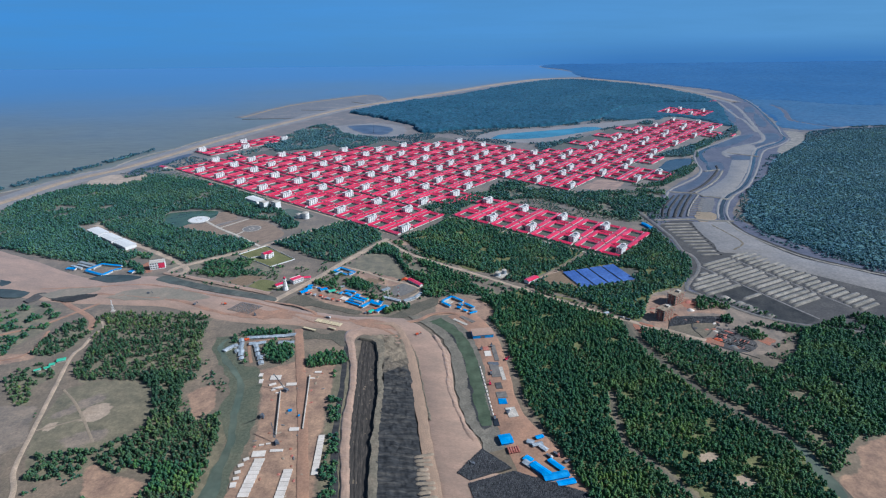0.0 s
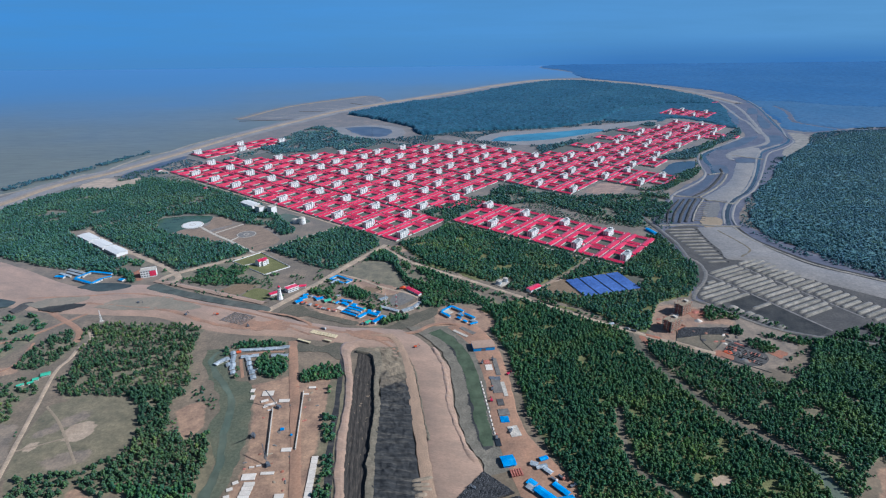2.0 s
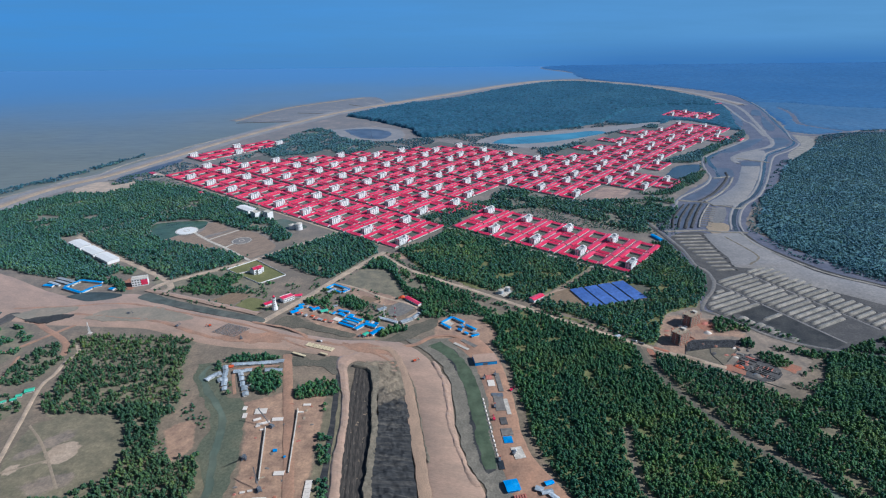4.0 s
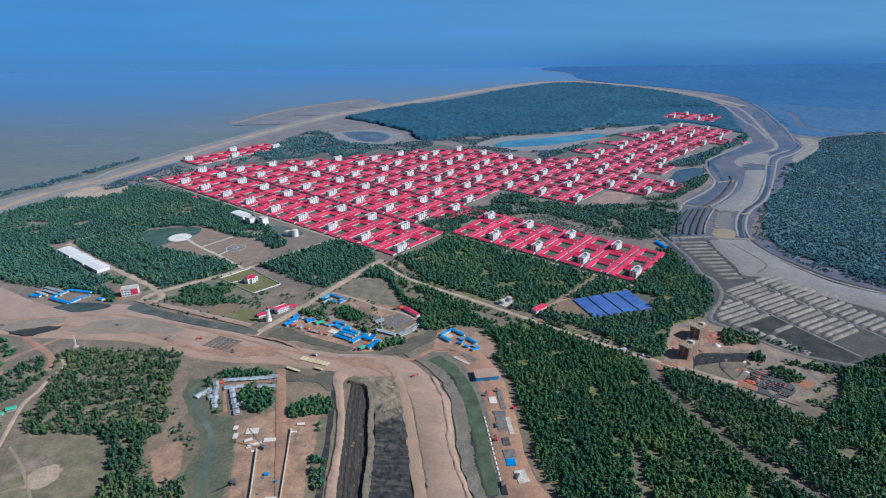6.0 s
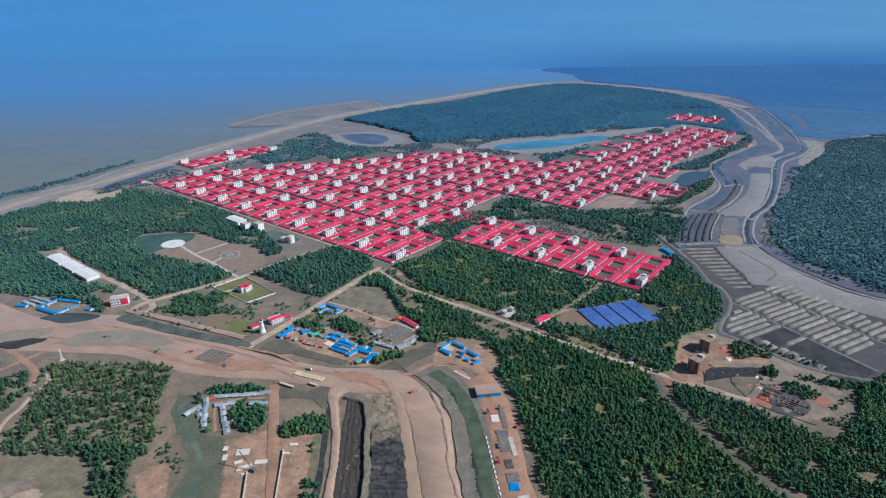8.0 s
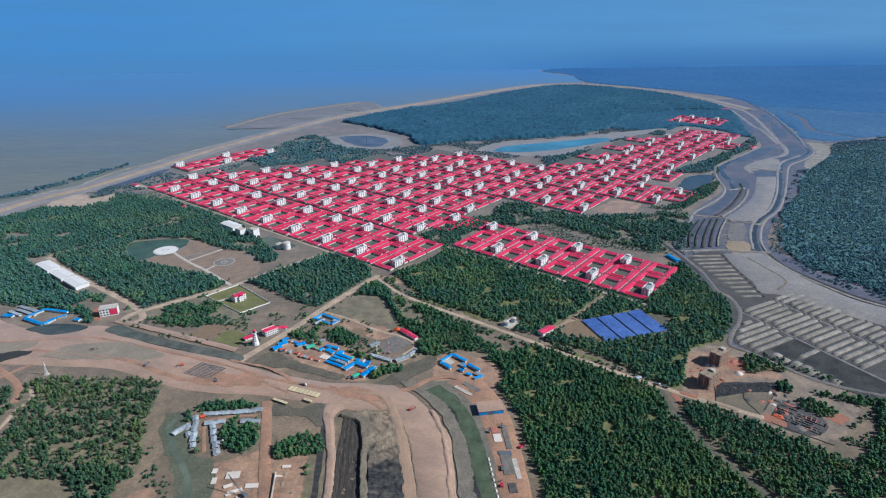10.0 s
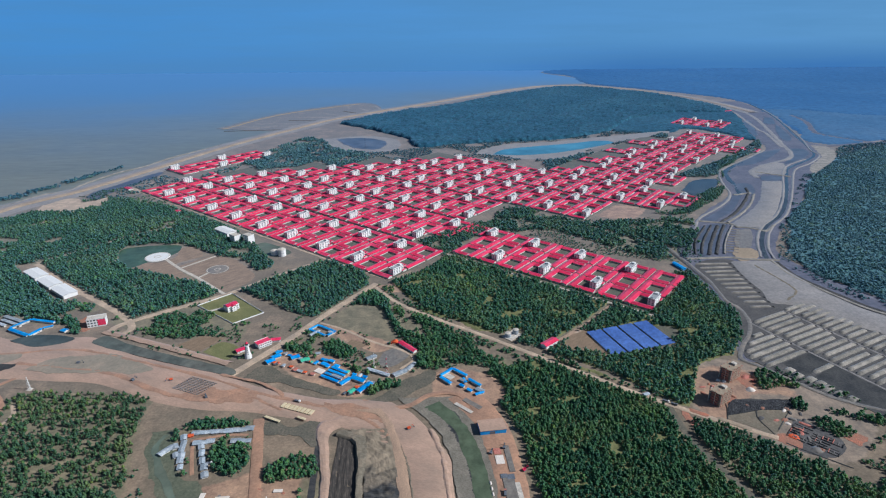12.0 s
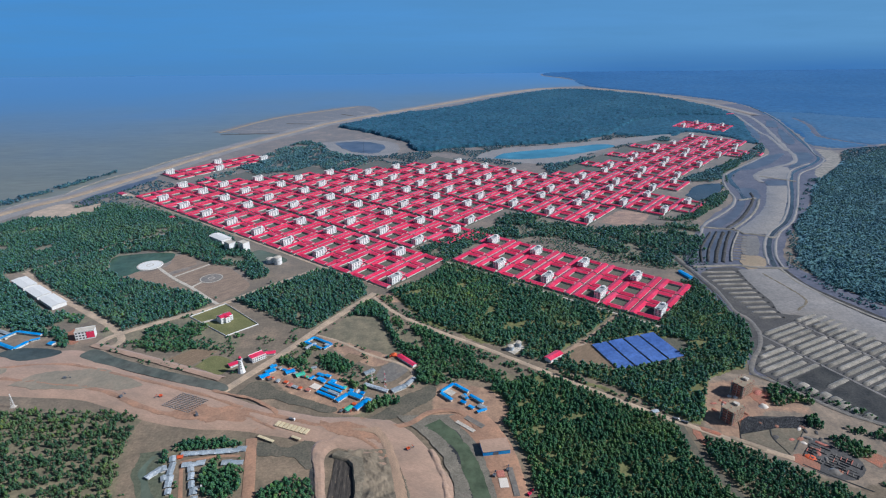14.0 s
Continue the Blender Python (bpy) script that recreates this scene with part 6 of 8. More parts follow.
# building frames under construction
def frame_building(x, y, turn, label):
    s = root("building_frame", label, "building", "unfinished buildings")
    W, L, n = 16.0, 22.0, 5
    for k in range(n):
        z = 3.4 * (k + 1)
        part("floor_slab", boxed((-W / 2, -L / 2, z - 0.3, W / 2, L / 2, z)), M["greymud"] if k < n - 1 else M["siltsand"], s)
        for i in range(3):
            for j in range(4):
                px, py = -W / 2 + 0.4 + i * (W - 0.8) / 2, -L / 2 + 0.4 + j * (L - 0.8) / 3
                part("column", boxed((px - .35, py - .35, z - 3.4, px + .35, py + .35, z - .3)), M["concrete"], s)
        for j in range(3):
            y0 = -L / 2 + 0.8 + j * (L - 0.8) / 3
            part("infill", boxed((W / 2 - .5, y0, z - 3.4, W / 2 - .2, y0 + 5.6, z - 1.2 - 0.6 * (j % 2))), M["brick"], s)
        part("infill", boxed((-5, -L / 2 + .2, z - 3.4, 4.5, -L / 2 + .5, z - 1.6)), M["brick"], s)
    part("stair_tower", boxed((-3, 4, 17, 3, 9, 19.5)), M["concrete"], s)
    for i in range(7):
        y0 = -L / 2 + 0.6 + i * (L - 1.2) / 6
        part("scaffold_pole", boxed((W / 2 + 1.2, y0 - .09, 0, W / 2 + 1.38, y0 + .09, 19)), M["brick"], s)
    for k in range(n):
        part("scaffold_deck", boxed((W / 2 + 0.2, -L / 2 + 0.4, 3.4 * k + 2.6, W / 2 + 1.5, L / 2 - 0.4, 3.4 * k + 2.75)), M["siltsand"], s)
    for i in range(3):
        for j in range(4):
            px, py = -W / 2 + 0.4 + i * (W - 0.8) / 2, -L / 2 + 0.4 + j * (L - 0.8) / 3
            part("column_stub", boxed((px - .3, py - .3, 17, px + .3, py + .3, 18.3)), M["brick"], s)
    s.matrix_basis = pose(x, y, 0.15, 0, 0, turn)


frame_building(368, 838, -55, "unfinished concrete building frame with red brick infill")
frame_building(333, 788, -55, "unfinished concrete building frame with red brick infill")

# foundations and heaps on the site
fd = root("foundation", "grid of grey foundation beams with red brick heaps", "foundation")
rg = np.random.RandomState(17)
for i in range(7):
    for j in range(5):
        if rg.rand() < 0.8:
            x0 = -26 + j * 10.2
            part("beam", boxed((x0, -14 + i * 4.6 + 0.4 * rg.rand(), 0, x0 + 7 + 3 * rg.rand(), -13.3 + i * 4.6, 0.5 + 0.8 * rg.rand())), M[("fieldmud", "greymud", "blacksilt")[rg.randint(3)]], fd)
for i in range(11):
    for j in range(3):
        if rg.rand() < 0.75:
            y0 = -14 + j * 9.3
            part("cross_beam", boxed((-26 + i * 5.0, y0, 0, -25.3 + i * 5.0, y0 + 6 + 3 * rg.rand(), 0.5 + 0.9 * rg.rand())), M[("fieldmud", "greymud", "brick", "blacksilt")[rg.randint(4)]], fd)
fd.matrix_basis = pose(411, 716, 0.15, 0, 0, -44)


def mound(name, x, y, l, w, h, turn, mt, label, category="heap", group="", z=0.0, seed=0, n=10, m_=6, kind="", power=0.7, taper=0.55):
    """A long rounded heap with uneven flanks and sloping ends."""
    rg = np.random.RandomState(seed + 1)
    v, f = [], []
    for i in range(n + 1):
        u = i / n
        end = min(1.0, 6.0 * min(u, 1 - u) * max(0.25, l / w / 3))
        for j in range(m_ + 1):
            a = math.pi * j / m_
            e = taper + (1 - taper) * end
            v.append(((u - 0.5) * l, -math.cos(a) * w / 2 * e * (0.94 + 0.12 * rg.rand()), h * end * math.sin(a) ** power * (0.9 + 0.2 * rg.rand()) - 0.05))
    for i in range(n):
        for j in range(m_):
            k = i * (m_ + 1) + j
            f.append((k, k + 1, k + m_ + 2, k + m_ + 1))
    ob = mesh_np(name, v, np.array(f)[:, ::-1], M[mt], True)
    ob.matrix_basis = pose(x, y, z, 0, 0, turn)
    return tagged(ob, label, category, group, kind)


mound("sand_heap", 333, 744, 40, 8, 1.2, -36, "siltsand", "long pale curved sand heap", seed=1)
mound("sand_heap", 383, 810, 12, 9, 3.0, 10, "slabwhite", "pale conical sand heap", seed=2)
mound("brick_heap", 372, 858, 16, 7, 1.8, 20, "brick", "heap of red bricks", seed=3)
mound("brick_heap", 389, 722, 14, 9, 1.2, -40, "orange", "heap of orange bricks", seed=4)
mound("brick_heap", 414, 742, 16, 5, 1.0, -44, "brick", "heap of red bricks", seed=5)
mound("brick_heap", 390, 838, 14, 8, 1.5, 40, "brick", "heap of red bricks", seed=6)
mound("earth_heap", 402, 700, 14, 11, 2.0, 0, "greymud", "heap of grey earth", seed=7)
mound("brick_heap", 300, 765, 26, 8, 0.9, -35, "brickdust", "spread of orange brick rubble", seed=8)
patch("grey_ground", [(329, 752), (340, 771), (374, 780), (400, 768), (407, 766), (372, 728), (350, 740)], 0.14, M["bankmud"], "grey levelled ground of the site", "ground", n=260, rag=2.5)
patch("dark_ground", [(344, 786), (374, 791), (412, 789), (416, 779), (376, 776), (340, 771)], 0.18, M["blacksilt"], "dark slag ground of the site", "ground", n=260, rag=3)
for pts_, w_ in (([(378, 787), (367, 763), (365, 752), (370, 726)], 1.6), ([(409, 768), (394, 751), (378, 734)], 1.8), ([(340, 786), (336, 770), (328, 752)], 1.4), ([(375, 712), (400, 690), (425, 672)], 1.6)):
    bank("site_ditch", pts_, w_, 0.15, 0.5, "blacksilt", "narrow dark drain across the site", "ditch", n=24, rag=1.0, keep=False)
patch("red_ground", [(282, 757), (289, 735), (295, 737), (289, 758)], 0.14, M["brickdust"], "spilled orange earth beside the track", "ground", n=200, rag=6)
patch("red_ground", [(372, 835), (392, 850), (402, 836), (388, 815), (378, 812)], 0.13, M["brickdust"], "red brick dust beside the frames", "ground", n=200, rag=6)
patch("red_ground", [(338, 800), (350, 810), (356, 790), (345, 776)], 0.13, M["brickdust"], "red brick dust beside the frames", "ground", n=200, rag=6)
patch("red_ground", [(444, 717), (461, 728), (471, 717), (456, 708)], 0.14, M["brickdust"], "orange bare earth", "ground", n=200, rag=6)
patch("grey_ground", [(388, 730), (412, 752), (440, 715), (430, 695), (400, 690), (380, 705)], 0.13, M["fieldmud"], "churned grey ground round the foundations", "ground", n=260, rag=4)
patch("orange_ground", [(276, 762), (284, 770), (294, 742), (290, 732), (281, 744)], 0.16, M["brickdust"], "bright orange earth beside the track", "ground", n=260, rag=7)
patch("orange_ground", [(368, 722), (380, 728), (394, 712), (386, 700), (374, 708)], 0.17, M["brickdust"], "bright orange earth beside the foundations", "ground", n=260, rag=7)
patch("orange_ground", [(-577, 1002), (-571, 1015), (-546, 989), (-541, 970), (-556, 972)], 0.14, M["brickdust"], "patch of orange earth", "ground", n=260, rag=7, avoid=1)

rg = np.random.RandomState(21)
for i in range(30):
    u, w_ = rg.rand(), rg.rand()
    x_, y_ = 325 + 95 * u + 20 * (w_ - 0.5), 835 - 110 * u + 60 * (w_ - 0.5)
    mt_ = ("brick", "greymud", "brickdust", "slabwhite", "fieldmud", "brickdust")[i % 6]
    mound("rubble_mound", x_, y_, 4 + 6 * rg.rand(), 3 + 3 * rg.rand(), 0.6 + rg.rand(), 180 * rg.rand(), mt_, "small heap of %s on the building site" % {"brick": "red bricks", "greymud": "grey earth", "brickdust": "reddish rubble", "slabwhite": "pale sand", "fieldmud": "dark spoil"}[mt_], "heap", "site heaps", 0.12, 120 + i, 8, 6)

for i in range(14):
    mound("sandbag", 43.5 + i * 0.75, 655 - i * 7.5, 5.0, 2.2, 1.0, -82, "slabwhite", "pile of pale sandbags along the canal bank", "sandbags", "sandbag piles", 0.5, 170 + i, 6, 6)

rg = np.random.RandomState(33)
for i in range(34):
    x_, y_ = -222 + 72 * rg.rand(), 425 + 225 * rg.rand()
    x_ += (y_ - 540) * -0.08
    mt_ = ("brickdust", "greymud", "brick", "siltsand")[i % 4]
    mound("rubble_mound", x_, y_, 2.5 + 4 * rg.rand(), 2 + 2 * rg.rand(), 0.3 + 0.5 * rg.rand(), 180 * rg.rand(), mt_, "low heap of %s in the casting yard" % {"brickdust": "reddish rubble", "greymud": "grey earth", "brick": "red bricks", "siltsand": "tan sand"}[mt_], "heap", "yard heaps", 0.1, 200 + i, 8, 6)
slab(-189, 566, 4.5, 3.5, 1.4, 10, "blue", "pallet under a blue tarpaulin in the yard", 0.3, "")
slab(-176, 556, 2.5, 2.0, 1.6, 30, "blue", "blue water drum in the yard", 0.3, "")

# spoil ridges drying in rows
ER, EL = np.array([0.89, 0.456]), np.array([-0.456, 0.89])
LANE = np.array([420.0, 871.0])


def in_field(r, l):
    """A place in the drying field: metres along the ridges, and across them."""
    return tuple(LANE + ER * r + EL * l)


BED_A = [in_field(30, -18), in_field(87, -18), in_field(87, -46), in_field(26, -52)]
BED_B = [in_field(24, -58), in_field(87, -54), in_field(88, -150), in_field(30, -150)]
k = 0
for bay, (r0, r1) in enumerate(((3, 86), (91, 167), (172, 229))):
    for i in range((-9 if bay == 1 else -14) if bay else -1, 16):
        l_ = i * 11.9 - 0.5 + (bay * 3)
        a_, b_ = r0 + (6 if (i * 7 + bay) % 5 == 0 else 0), r1 - (9 if (i * 5 + bay) % 4 == 0 else 0)
        if l_ > (66, 78, 84)[bay]:
            continue
        c = LANE + ER * (a_ + b_) / 2 + EL * l_
        while b_ - a_ > 10:
            e_ = LANE + ER * a_ + EL * l_
            if e_[0] > np.interp(e_[1], [880, 905, 950, 988, 1028, 1056, 1128, 1196], [405, 416, 449, 466, 470, 461, 465, 459]) + 6:
                break
            a_ += 4
        if b_ - a_ < 14:
            continue
        c = LANE + ER * (a_ + b_) / 2 + EL * l_
        mound("spoil_ridge", c[0], c[1], b_ - a_, 6.6, 2.7, 27.1, "silt", "long grey ridge of drying silt", "ridge", "silt ridges", 0.36, k, 16, 8, power=0.5, taper=0.85)
        # dark mound added in place of the dark hole at the ridge end
        e_ = LANE + ER * (b_ + 1.5) + EL * (l_ - 2)
        mound("ridge_end_mound", e_[0], e_[1], 5, 4, 0.9, 27, "darkmud", "dark mound standing in for a hole at a ridge end", "heap", "dark silt heaps", 0.36, k + 300, 6, 4)
        k += 1
for i in range(11):
    u = i / 10
    x0_, x1_, y_ = 469 + 20 * u, 531 - 8 * u, 1204 - 172 * u
    mound("spoil_ridge", (x0_ + x1_) / 2, y_, x1_ - x0_, 6.5, 1.7, 1 + 2 * (i % 3), "silt", "grey ridge of wet drying silt", "ridge", "silt ridges", 0.36, k + i, 12, 6, power=0.6, taper=0.8)
    # dark mound added for the dark spot at the ridge's right end
    mound("ridge_end_mound", x1_ + 4, y_ - 1, 5, 5, 1.6, 0, "darkmud", "dark mound for the dark spot at a ridge end", "heap", "dark silt heaps", 0.36, k + 40 + i, 6, 6)
for i, (x, y) in enumerate(((455, 852), (459, 840), (471, 831), (478, 822), (482, 812), (489, 800), (498, 789))):
    mound("spoil_ridge", x, y, 17, 10, 2.2, 27, "silt", "short rounded heap of drying silt", "ridge", "silt heaps", 0.36, 80 + i, 12, 8, power=0.5, taper=0.85)
for pts_ in (BED_A, BED_B):
    patch("wet_silt", pts_, 0.42, M["blacksilt"], "black wet silt bed between the ridges", "ground", sharp=True)
for r_ in (88.5, 169.5):
    bank("field_lane", [in_field(r_, -150), in_field(r_, -60), in_field(r_, 20), in_field(r_, 78)], 4, 0.3, 0.7, "palesand", "pale lane between the bays of drying ridges", "track", n=60, rag=0.6, seed=27)
mound("spoil_ridge", *in_field(66, -51), 40, 7, 2.0, 27.1, "silt", "grey ridge between two black beds", "ridge", "silt ridges", 0.36, 75, 12, 8, power=0.5, taper=0.85)
# grey concrete blocks laid out on the embankment
rg = np.random.RandomState(9)
v, f = [], []
for i in range(19):
    for j in range(11):
        q = np.array([-350.0, 820.0]) + np.array([37.0, -15.0]) * i / 18 + np.array([15.0, 24.0]) * j / 10 + rg.rand(2) * 0.6
        b_ = len(v)
        h_ = 0.6 + 0.3 * rg.rand()
        v += [(q[0] + dx, q[1] + dy, 1.95 + dz) for dz in (0, h_) for dx, dy in ((-.6, -.6), (.6, -.6), (.6, .6), (-.6, .6))]
        f += [tuple(b_ + n_ for n_ in q_) for q_ in ((4, 5, 6, 7), (0, 1, 5, 4), (1, 2, 6, 5), (2, 3, 7, 6), (3, 0, 4, 7))]
tagged(mesh_np("concrete_blocks", v, f, M["greymud"]), "rows of small grey concrete blocks on the fill", "blocks", kind="stuff")
rg = np.random.RandomState(8)
for i in range(12):
    mound("spoil_mound", -30 + i * 0.8 + 5 * rg.rand(), 484 - i * 6.4 + 2 * rg.rand(), 12 + 12 * rg.rand(), 3.5 + 2.5 * rg.rand(), 1.0 + 0.6 * rg.rand(), 14 - 18 * rg.rand(), "siltsand", "rough finger of dumped spoil", "heap", "spoil fingers", 2.1, 60 + i, 12, 6, power=1.0, taper=0.35)


# armour stone fields beside the embankment
for nm, poly, sd_ in (("stones", [(37, 497), (66, 468), (22, 450), (9, 461)], 3), ("stones", [(20, 446), (68, 463), (140, 432), (170, 395), (40, 395), (25, 425)], 4), ("slag_stones", [(343, 783), (354, 791), (374, 787), (406, 790), (431, 788), (410, 769), (378, 770), (352, 764), (332, 760)], 5)):
    rg = np.random.RandomState(sd_)
    lo, hi = np.min(poly, 0), np.max(poly, 0)
    gx, gy = np.meshgrid(np.arange(lo[0], hi[0], 1.25), np.arange(lo[1], hi[1], 1.1))
    p = np.column_stack([gx.ravel(), gy.ravel()]) + (rg.rand(gx.size, 2) - .5) * 0.6
    p = p[inside(p, poly)]
    n = len(p)
    top = 0.25 if nm == "slag_stones" else 2.25
    v = OCT_V[None] * (0.55 + 0.5 * rg.rand(n, 6, 1)) * (1, 0.8, 1) + np.column_stack([p, top + 0.05 + 0.5 * rg.rand(n)])[:, None]
    f = OCT_F[None] + (np.arange(n) * 6)[:, None, None]
    tagged(mesh_np("armour_stones", v.reshape(-1, 3), f.reshape(-1, 3), M["stone"]), "field of dark stacked armour stones", "stones", kind="stuff")
    patch("stone_bed", poly, top, M["darkmud"], "dark bed under the armour stones", "ground", sharp=True)


# excavators, trucks and stored goods
def excavator(x, y, turn, mt, z):
    s = root("excavator", "small excavator working on the fill", "excavator", "excavators")
    for sy in (-1, 1):
        part("track", boxed((-2, sy * 1.2 - .35, 0, 2, sy * 1.2 + .35, 0.9)), M["steel"], s)
    part("body", boxed((-2, -1.4, 0.9, 1.4, 1.4, 2.4), (0.2, -1.3, 2.4, 1.5, -0.2, 3.1)), M[mt], s)
    bm = bmesh.new()
    for a, b in (((1.4, 0, 1.8), (4.2, 0, 4.4)), ((4.2, 0, 4.4), (6.4, 0, 1.2))):
        a, b = Vector(a), Vector(b)
        for d in (Vector((0, .28, 0)), Vector((.2, 0, .2))):
            bm.faces.new([bm.verts.new(c) for c in (a - d, a + d, b + d, b - d)])
    boom = part("boom", bm, M[mt], s)
    part("bucket", boxed((5.9, -.6, 0.2, 7.0, .6, 1.3)), M["steel"], s)
    s.matrix_basis = pose(x, y, z, 0, 0, turn)


for x, y, tn, mt, z in ((26, 473, 160, "steel", 2.0), (-44, 738, 30, "orange", 2.0), (-410, 838, 70, "steel", 2.0), (-505, 880, 10, "steel", 2.0), (-300, 800, 120, "steel", 2.0), (62, 706, 80, "steel", 0.7), (-360, 838, 200, "orange", 2.0), (395, 828, 20, "brick", 0.2), (80, 672, 40, "red", 0.7), (54, 616, 95, "red", 0.7), (47, 698, 70, "steel", 0.7)):
    excavator(x, y, tn, mt, z)


def truck(x, y, turn, mt, z=0.7):
    s = root("truck", "small lorry parked on bare earth", "truck", "lorries")
    part("cab", boxed((2.2, -1.1, 0.7, 4.0, 1.1, 3.0)), M[mt], s)
    part("bed", boxed((-3.8, -1.2, 1.0, 2.0, 1.2, 2.3)), M["steel"], s)
    for px in (-2.6, -1.2, 3.0):
        for sy in (-1, 1):
            bm = bmesh.new()
            frustum(bm, 0.5, 0.5, -0.15, 0.15, 10)
            ob = part("wheel", bm, M["glass_dark"], s)
            ob.matrix_basis = pose(px, sy * 1.1, 0.5, 90, 0, 0)
    s.matrix_basis = pose(x, y, z, 0, 0, turn)


for x, y, tn, mt in ((-184, 790, -20, "white"), (126, 477, 30, "white"), (116, 488, -50, "brick"), (108, 485, -45, "white"), (57, 640, 85, "brick"), (55, 549, 85, "brick"), (268, 787, -35, "white"), (276, 781, -35, "steel"), (338, 866, 40, "white"), (-120, 806, 20, "brick"), (-128, 808, 60, "orange"), (72, 560, 60, "white"), (-255, 685, 10, "white"), (-82, 927, 0, "orange"), (-232, 875, 30, "orange"), (-190, 880, -20, "orange")):
    truck(x, y, tn, mt, 1.95 if (x, y) == (-184, 790) else 0.7 if x > 0 and y < 760 else 0.15)
for i in range(5):
    rk = root("pipe_rack", "rust brown rack of steel bars", "rack", "racks")
    part("steel_bar", boxed((-5, -0.8, 0.5, 5, 0.8, 1.6)), M["brick"], rk)
    for px in (-4, 4):
        part("foot", boxed((px - .3, -1, 0, px + .3, 1, 0.5)), M["steel"], rk)
    rk.matrix_basis = pose(66 + i * 2.6, 494 + i * 0.6, 0.7, 0, 0, 100)


# ---- woods ----
BIP_V = np.array([(0.0, 0.0, 0.9), (1.0, 0.0, 0.0), (-0.5, 0.87, 0.0), (-0.5, -0.87, 0.0), (0.0, 0.0, -0.6)])
BIP_F = np.array([(0, 1, 2), (0, 2, 3), (0, 3, 1), (4, 2, 1), (4, 3, 2), (4, 1, 3)])


def crown_template(n, rng):
    """A tapering crown: a leafy core with n small ragged clumps round it, radius about 1, from z 0.3 to about 2.1."""
    vs = [OCT_V * (0.62, 0.62, 0.78) * (0.8 + 0.4 * rng.rand(6, 1)) + (0, 0, 1.05)]
    fs, base = [OCT_F], 6
    for i in range(n):
        t = (i + 0.8 * rng.rand()) / n
        z = 0.42 + 1.4 * t
        rad = 0.86 * (1 - t) ** 0.55 * (0.7 + 0.4 * rng.rand())
        an = 2.4 * i + rng.rand()
        size = (0.26 + 0.22 * rng.rand()) * (1.0 if n > 8 else 1.2 if n > 4 else 1.5)
        near = n > 8
        o = (OCT_V * (1, 1, 0.85) if near else BIP_V) * (size * (0.75 + 0.5 * rng.rand(6 if near else 5, 1)))
        o = o @ np.array(Euler((rng.rand(3) - 0.5) * (2.2, 2.2, 6.28)).to_matrix()).T
        vs.append(o + (rad * math.cos(an), rad * math.sin(an), z))
        fs.append((OCT_F if near else BIP_F) + base)
        base += len(o)
    return np.concatenate(vs), np.concatenate(fs)


def tint_leaves(ob, values):
    """How light or yellow the leaves of each tree are."""
    ob.data.attributes.new("tint", "FLOAT", "POINT").data.foreach_set("value", np.clip(values, 0, 1).astype(np.float32))


def scatter(poly, spacing, rng, gaps, gap_scale=0.02, seed=0, free=False):
    lo, hi = np.min(poly, 0), np.max(poly, 0)
    gx, gy = np.meshgrid(np.arange(lo[0], hi[0], spacing), np.arange(lo[1], hi[1], spacing))
    p = np.column_stack([gx.ravel(), gy.ravel()])
    p = p + (rng.rand(*p.shape) - 0.5) * spacing * 0.95
    p = p[inside(p, poly)]
    for line, d in AVOID:
        p = p[far_from(p, line, d)]
    for k in ([] if free else KEEPOUT):
        p = p[~inside(p, k)]
    if gaps > 0:
        g_ = np.array([noise.fractal(Vector((x * gap_scale, y * gap_scale, seed * 3.1)), 1.0, 2.0, 3) for x, y in p])
        p = p[g_ > np.quantile(g_, gaps) if len(g_) else slice(None)]
    return p


def tree_proto(rng, h):
    """A single tree: tapered trunk with limbs, and a crown of ragged leaf clumps."""
    t = root("tree", "green mangrove tree with a ragged rounded crown", "tree", "trees of the grove")
    bm = bmesh.new()

    def limb(a, b, r0, r1):
        a, b = Vector(a), Vector(b)
        u = (b - a).orthogonal().normalized()
        w = (b - a).cross(u).normalized()
        lo_ = [bm.verts.new(a + (u * math.cos(1.0472 * i) + w * math.sin(1.0472 * i)) * r0) for i in range(6)]
        hi_ = [bm.verts.new(b + (u * math.cos(1.0472 * i) + w * math.sin(1.0472 * i)) * r1) for i in range(6)]
        for i in range(6):
            bm.faces.new((lo_[i], lo_[(i + 1) % 6], hi_[(i + 1) % 6], hi_[i]))

    limb((0, 0, -0.2), (0.1, 0, h * 0.45), 0.22, 0.13)
    for i in range(4):
        an = 1.57 * i + rng.rand()
        limb((0.1, 0, h * (0.3 + 0.04 * i)), (math.cos(an) * h * 0.22, math.sin(an) * h * 0.22, h * (0.55 + 0.08 * rng.rand())), 0.1, 0.04)
    part("trunk", bm, M["bark"], t)
    v, f = crown_template(20, rng)
    ob = mesh_np("crown", v * (h * 0.36, h * 0.36, h / 2), f, M["leaf"])
    tint_leaves(ob, np.full(len(v), rng.rand()))
    ob.parent = t
    return t


TREES = []


def plant(x, y, rng):
    if len(TREES) < 6:
        t = tree_proto(rng, 5.5 + len(TREES) * 0.5)
        t.matrix_basis = pose(x, y, 0, 0, 0, rng.rand() * 360)
        TREES.append(t)
    else:
        copy_thing(TREES[rng.randint(6)], pose(x, y, 0, 0, 0, rng.rand() * 360))


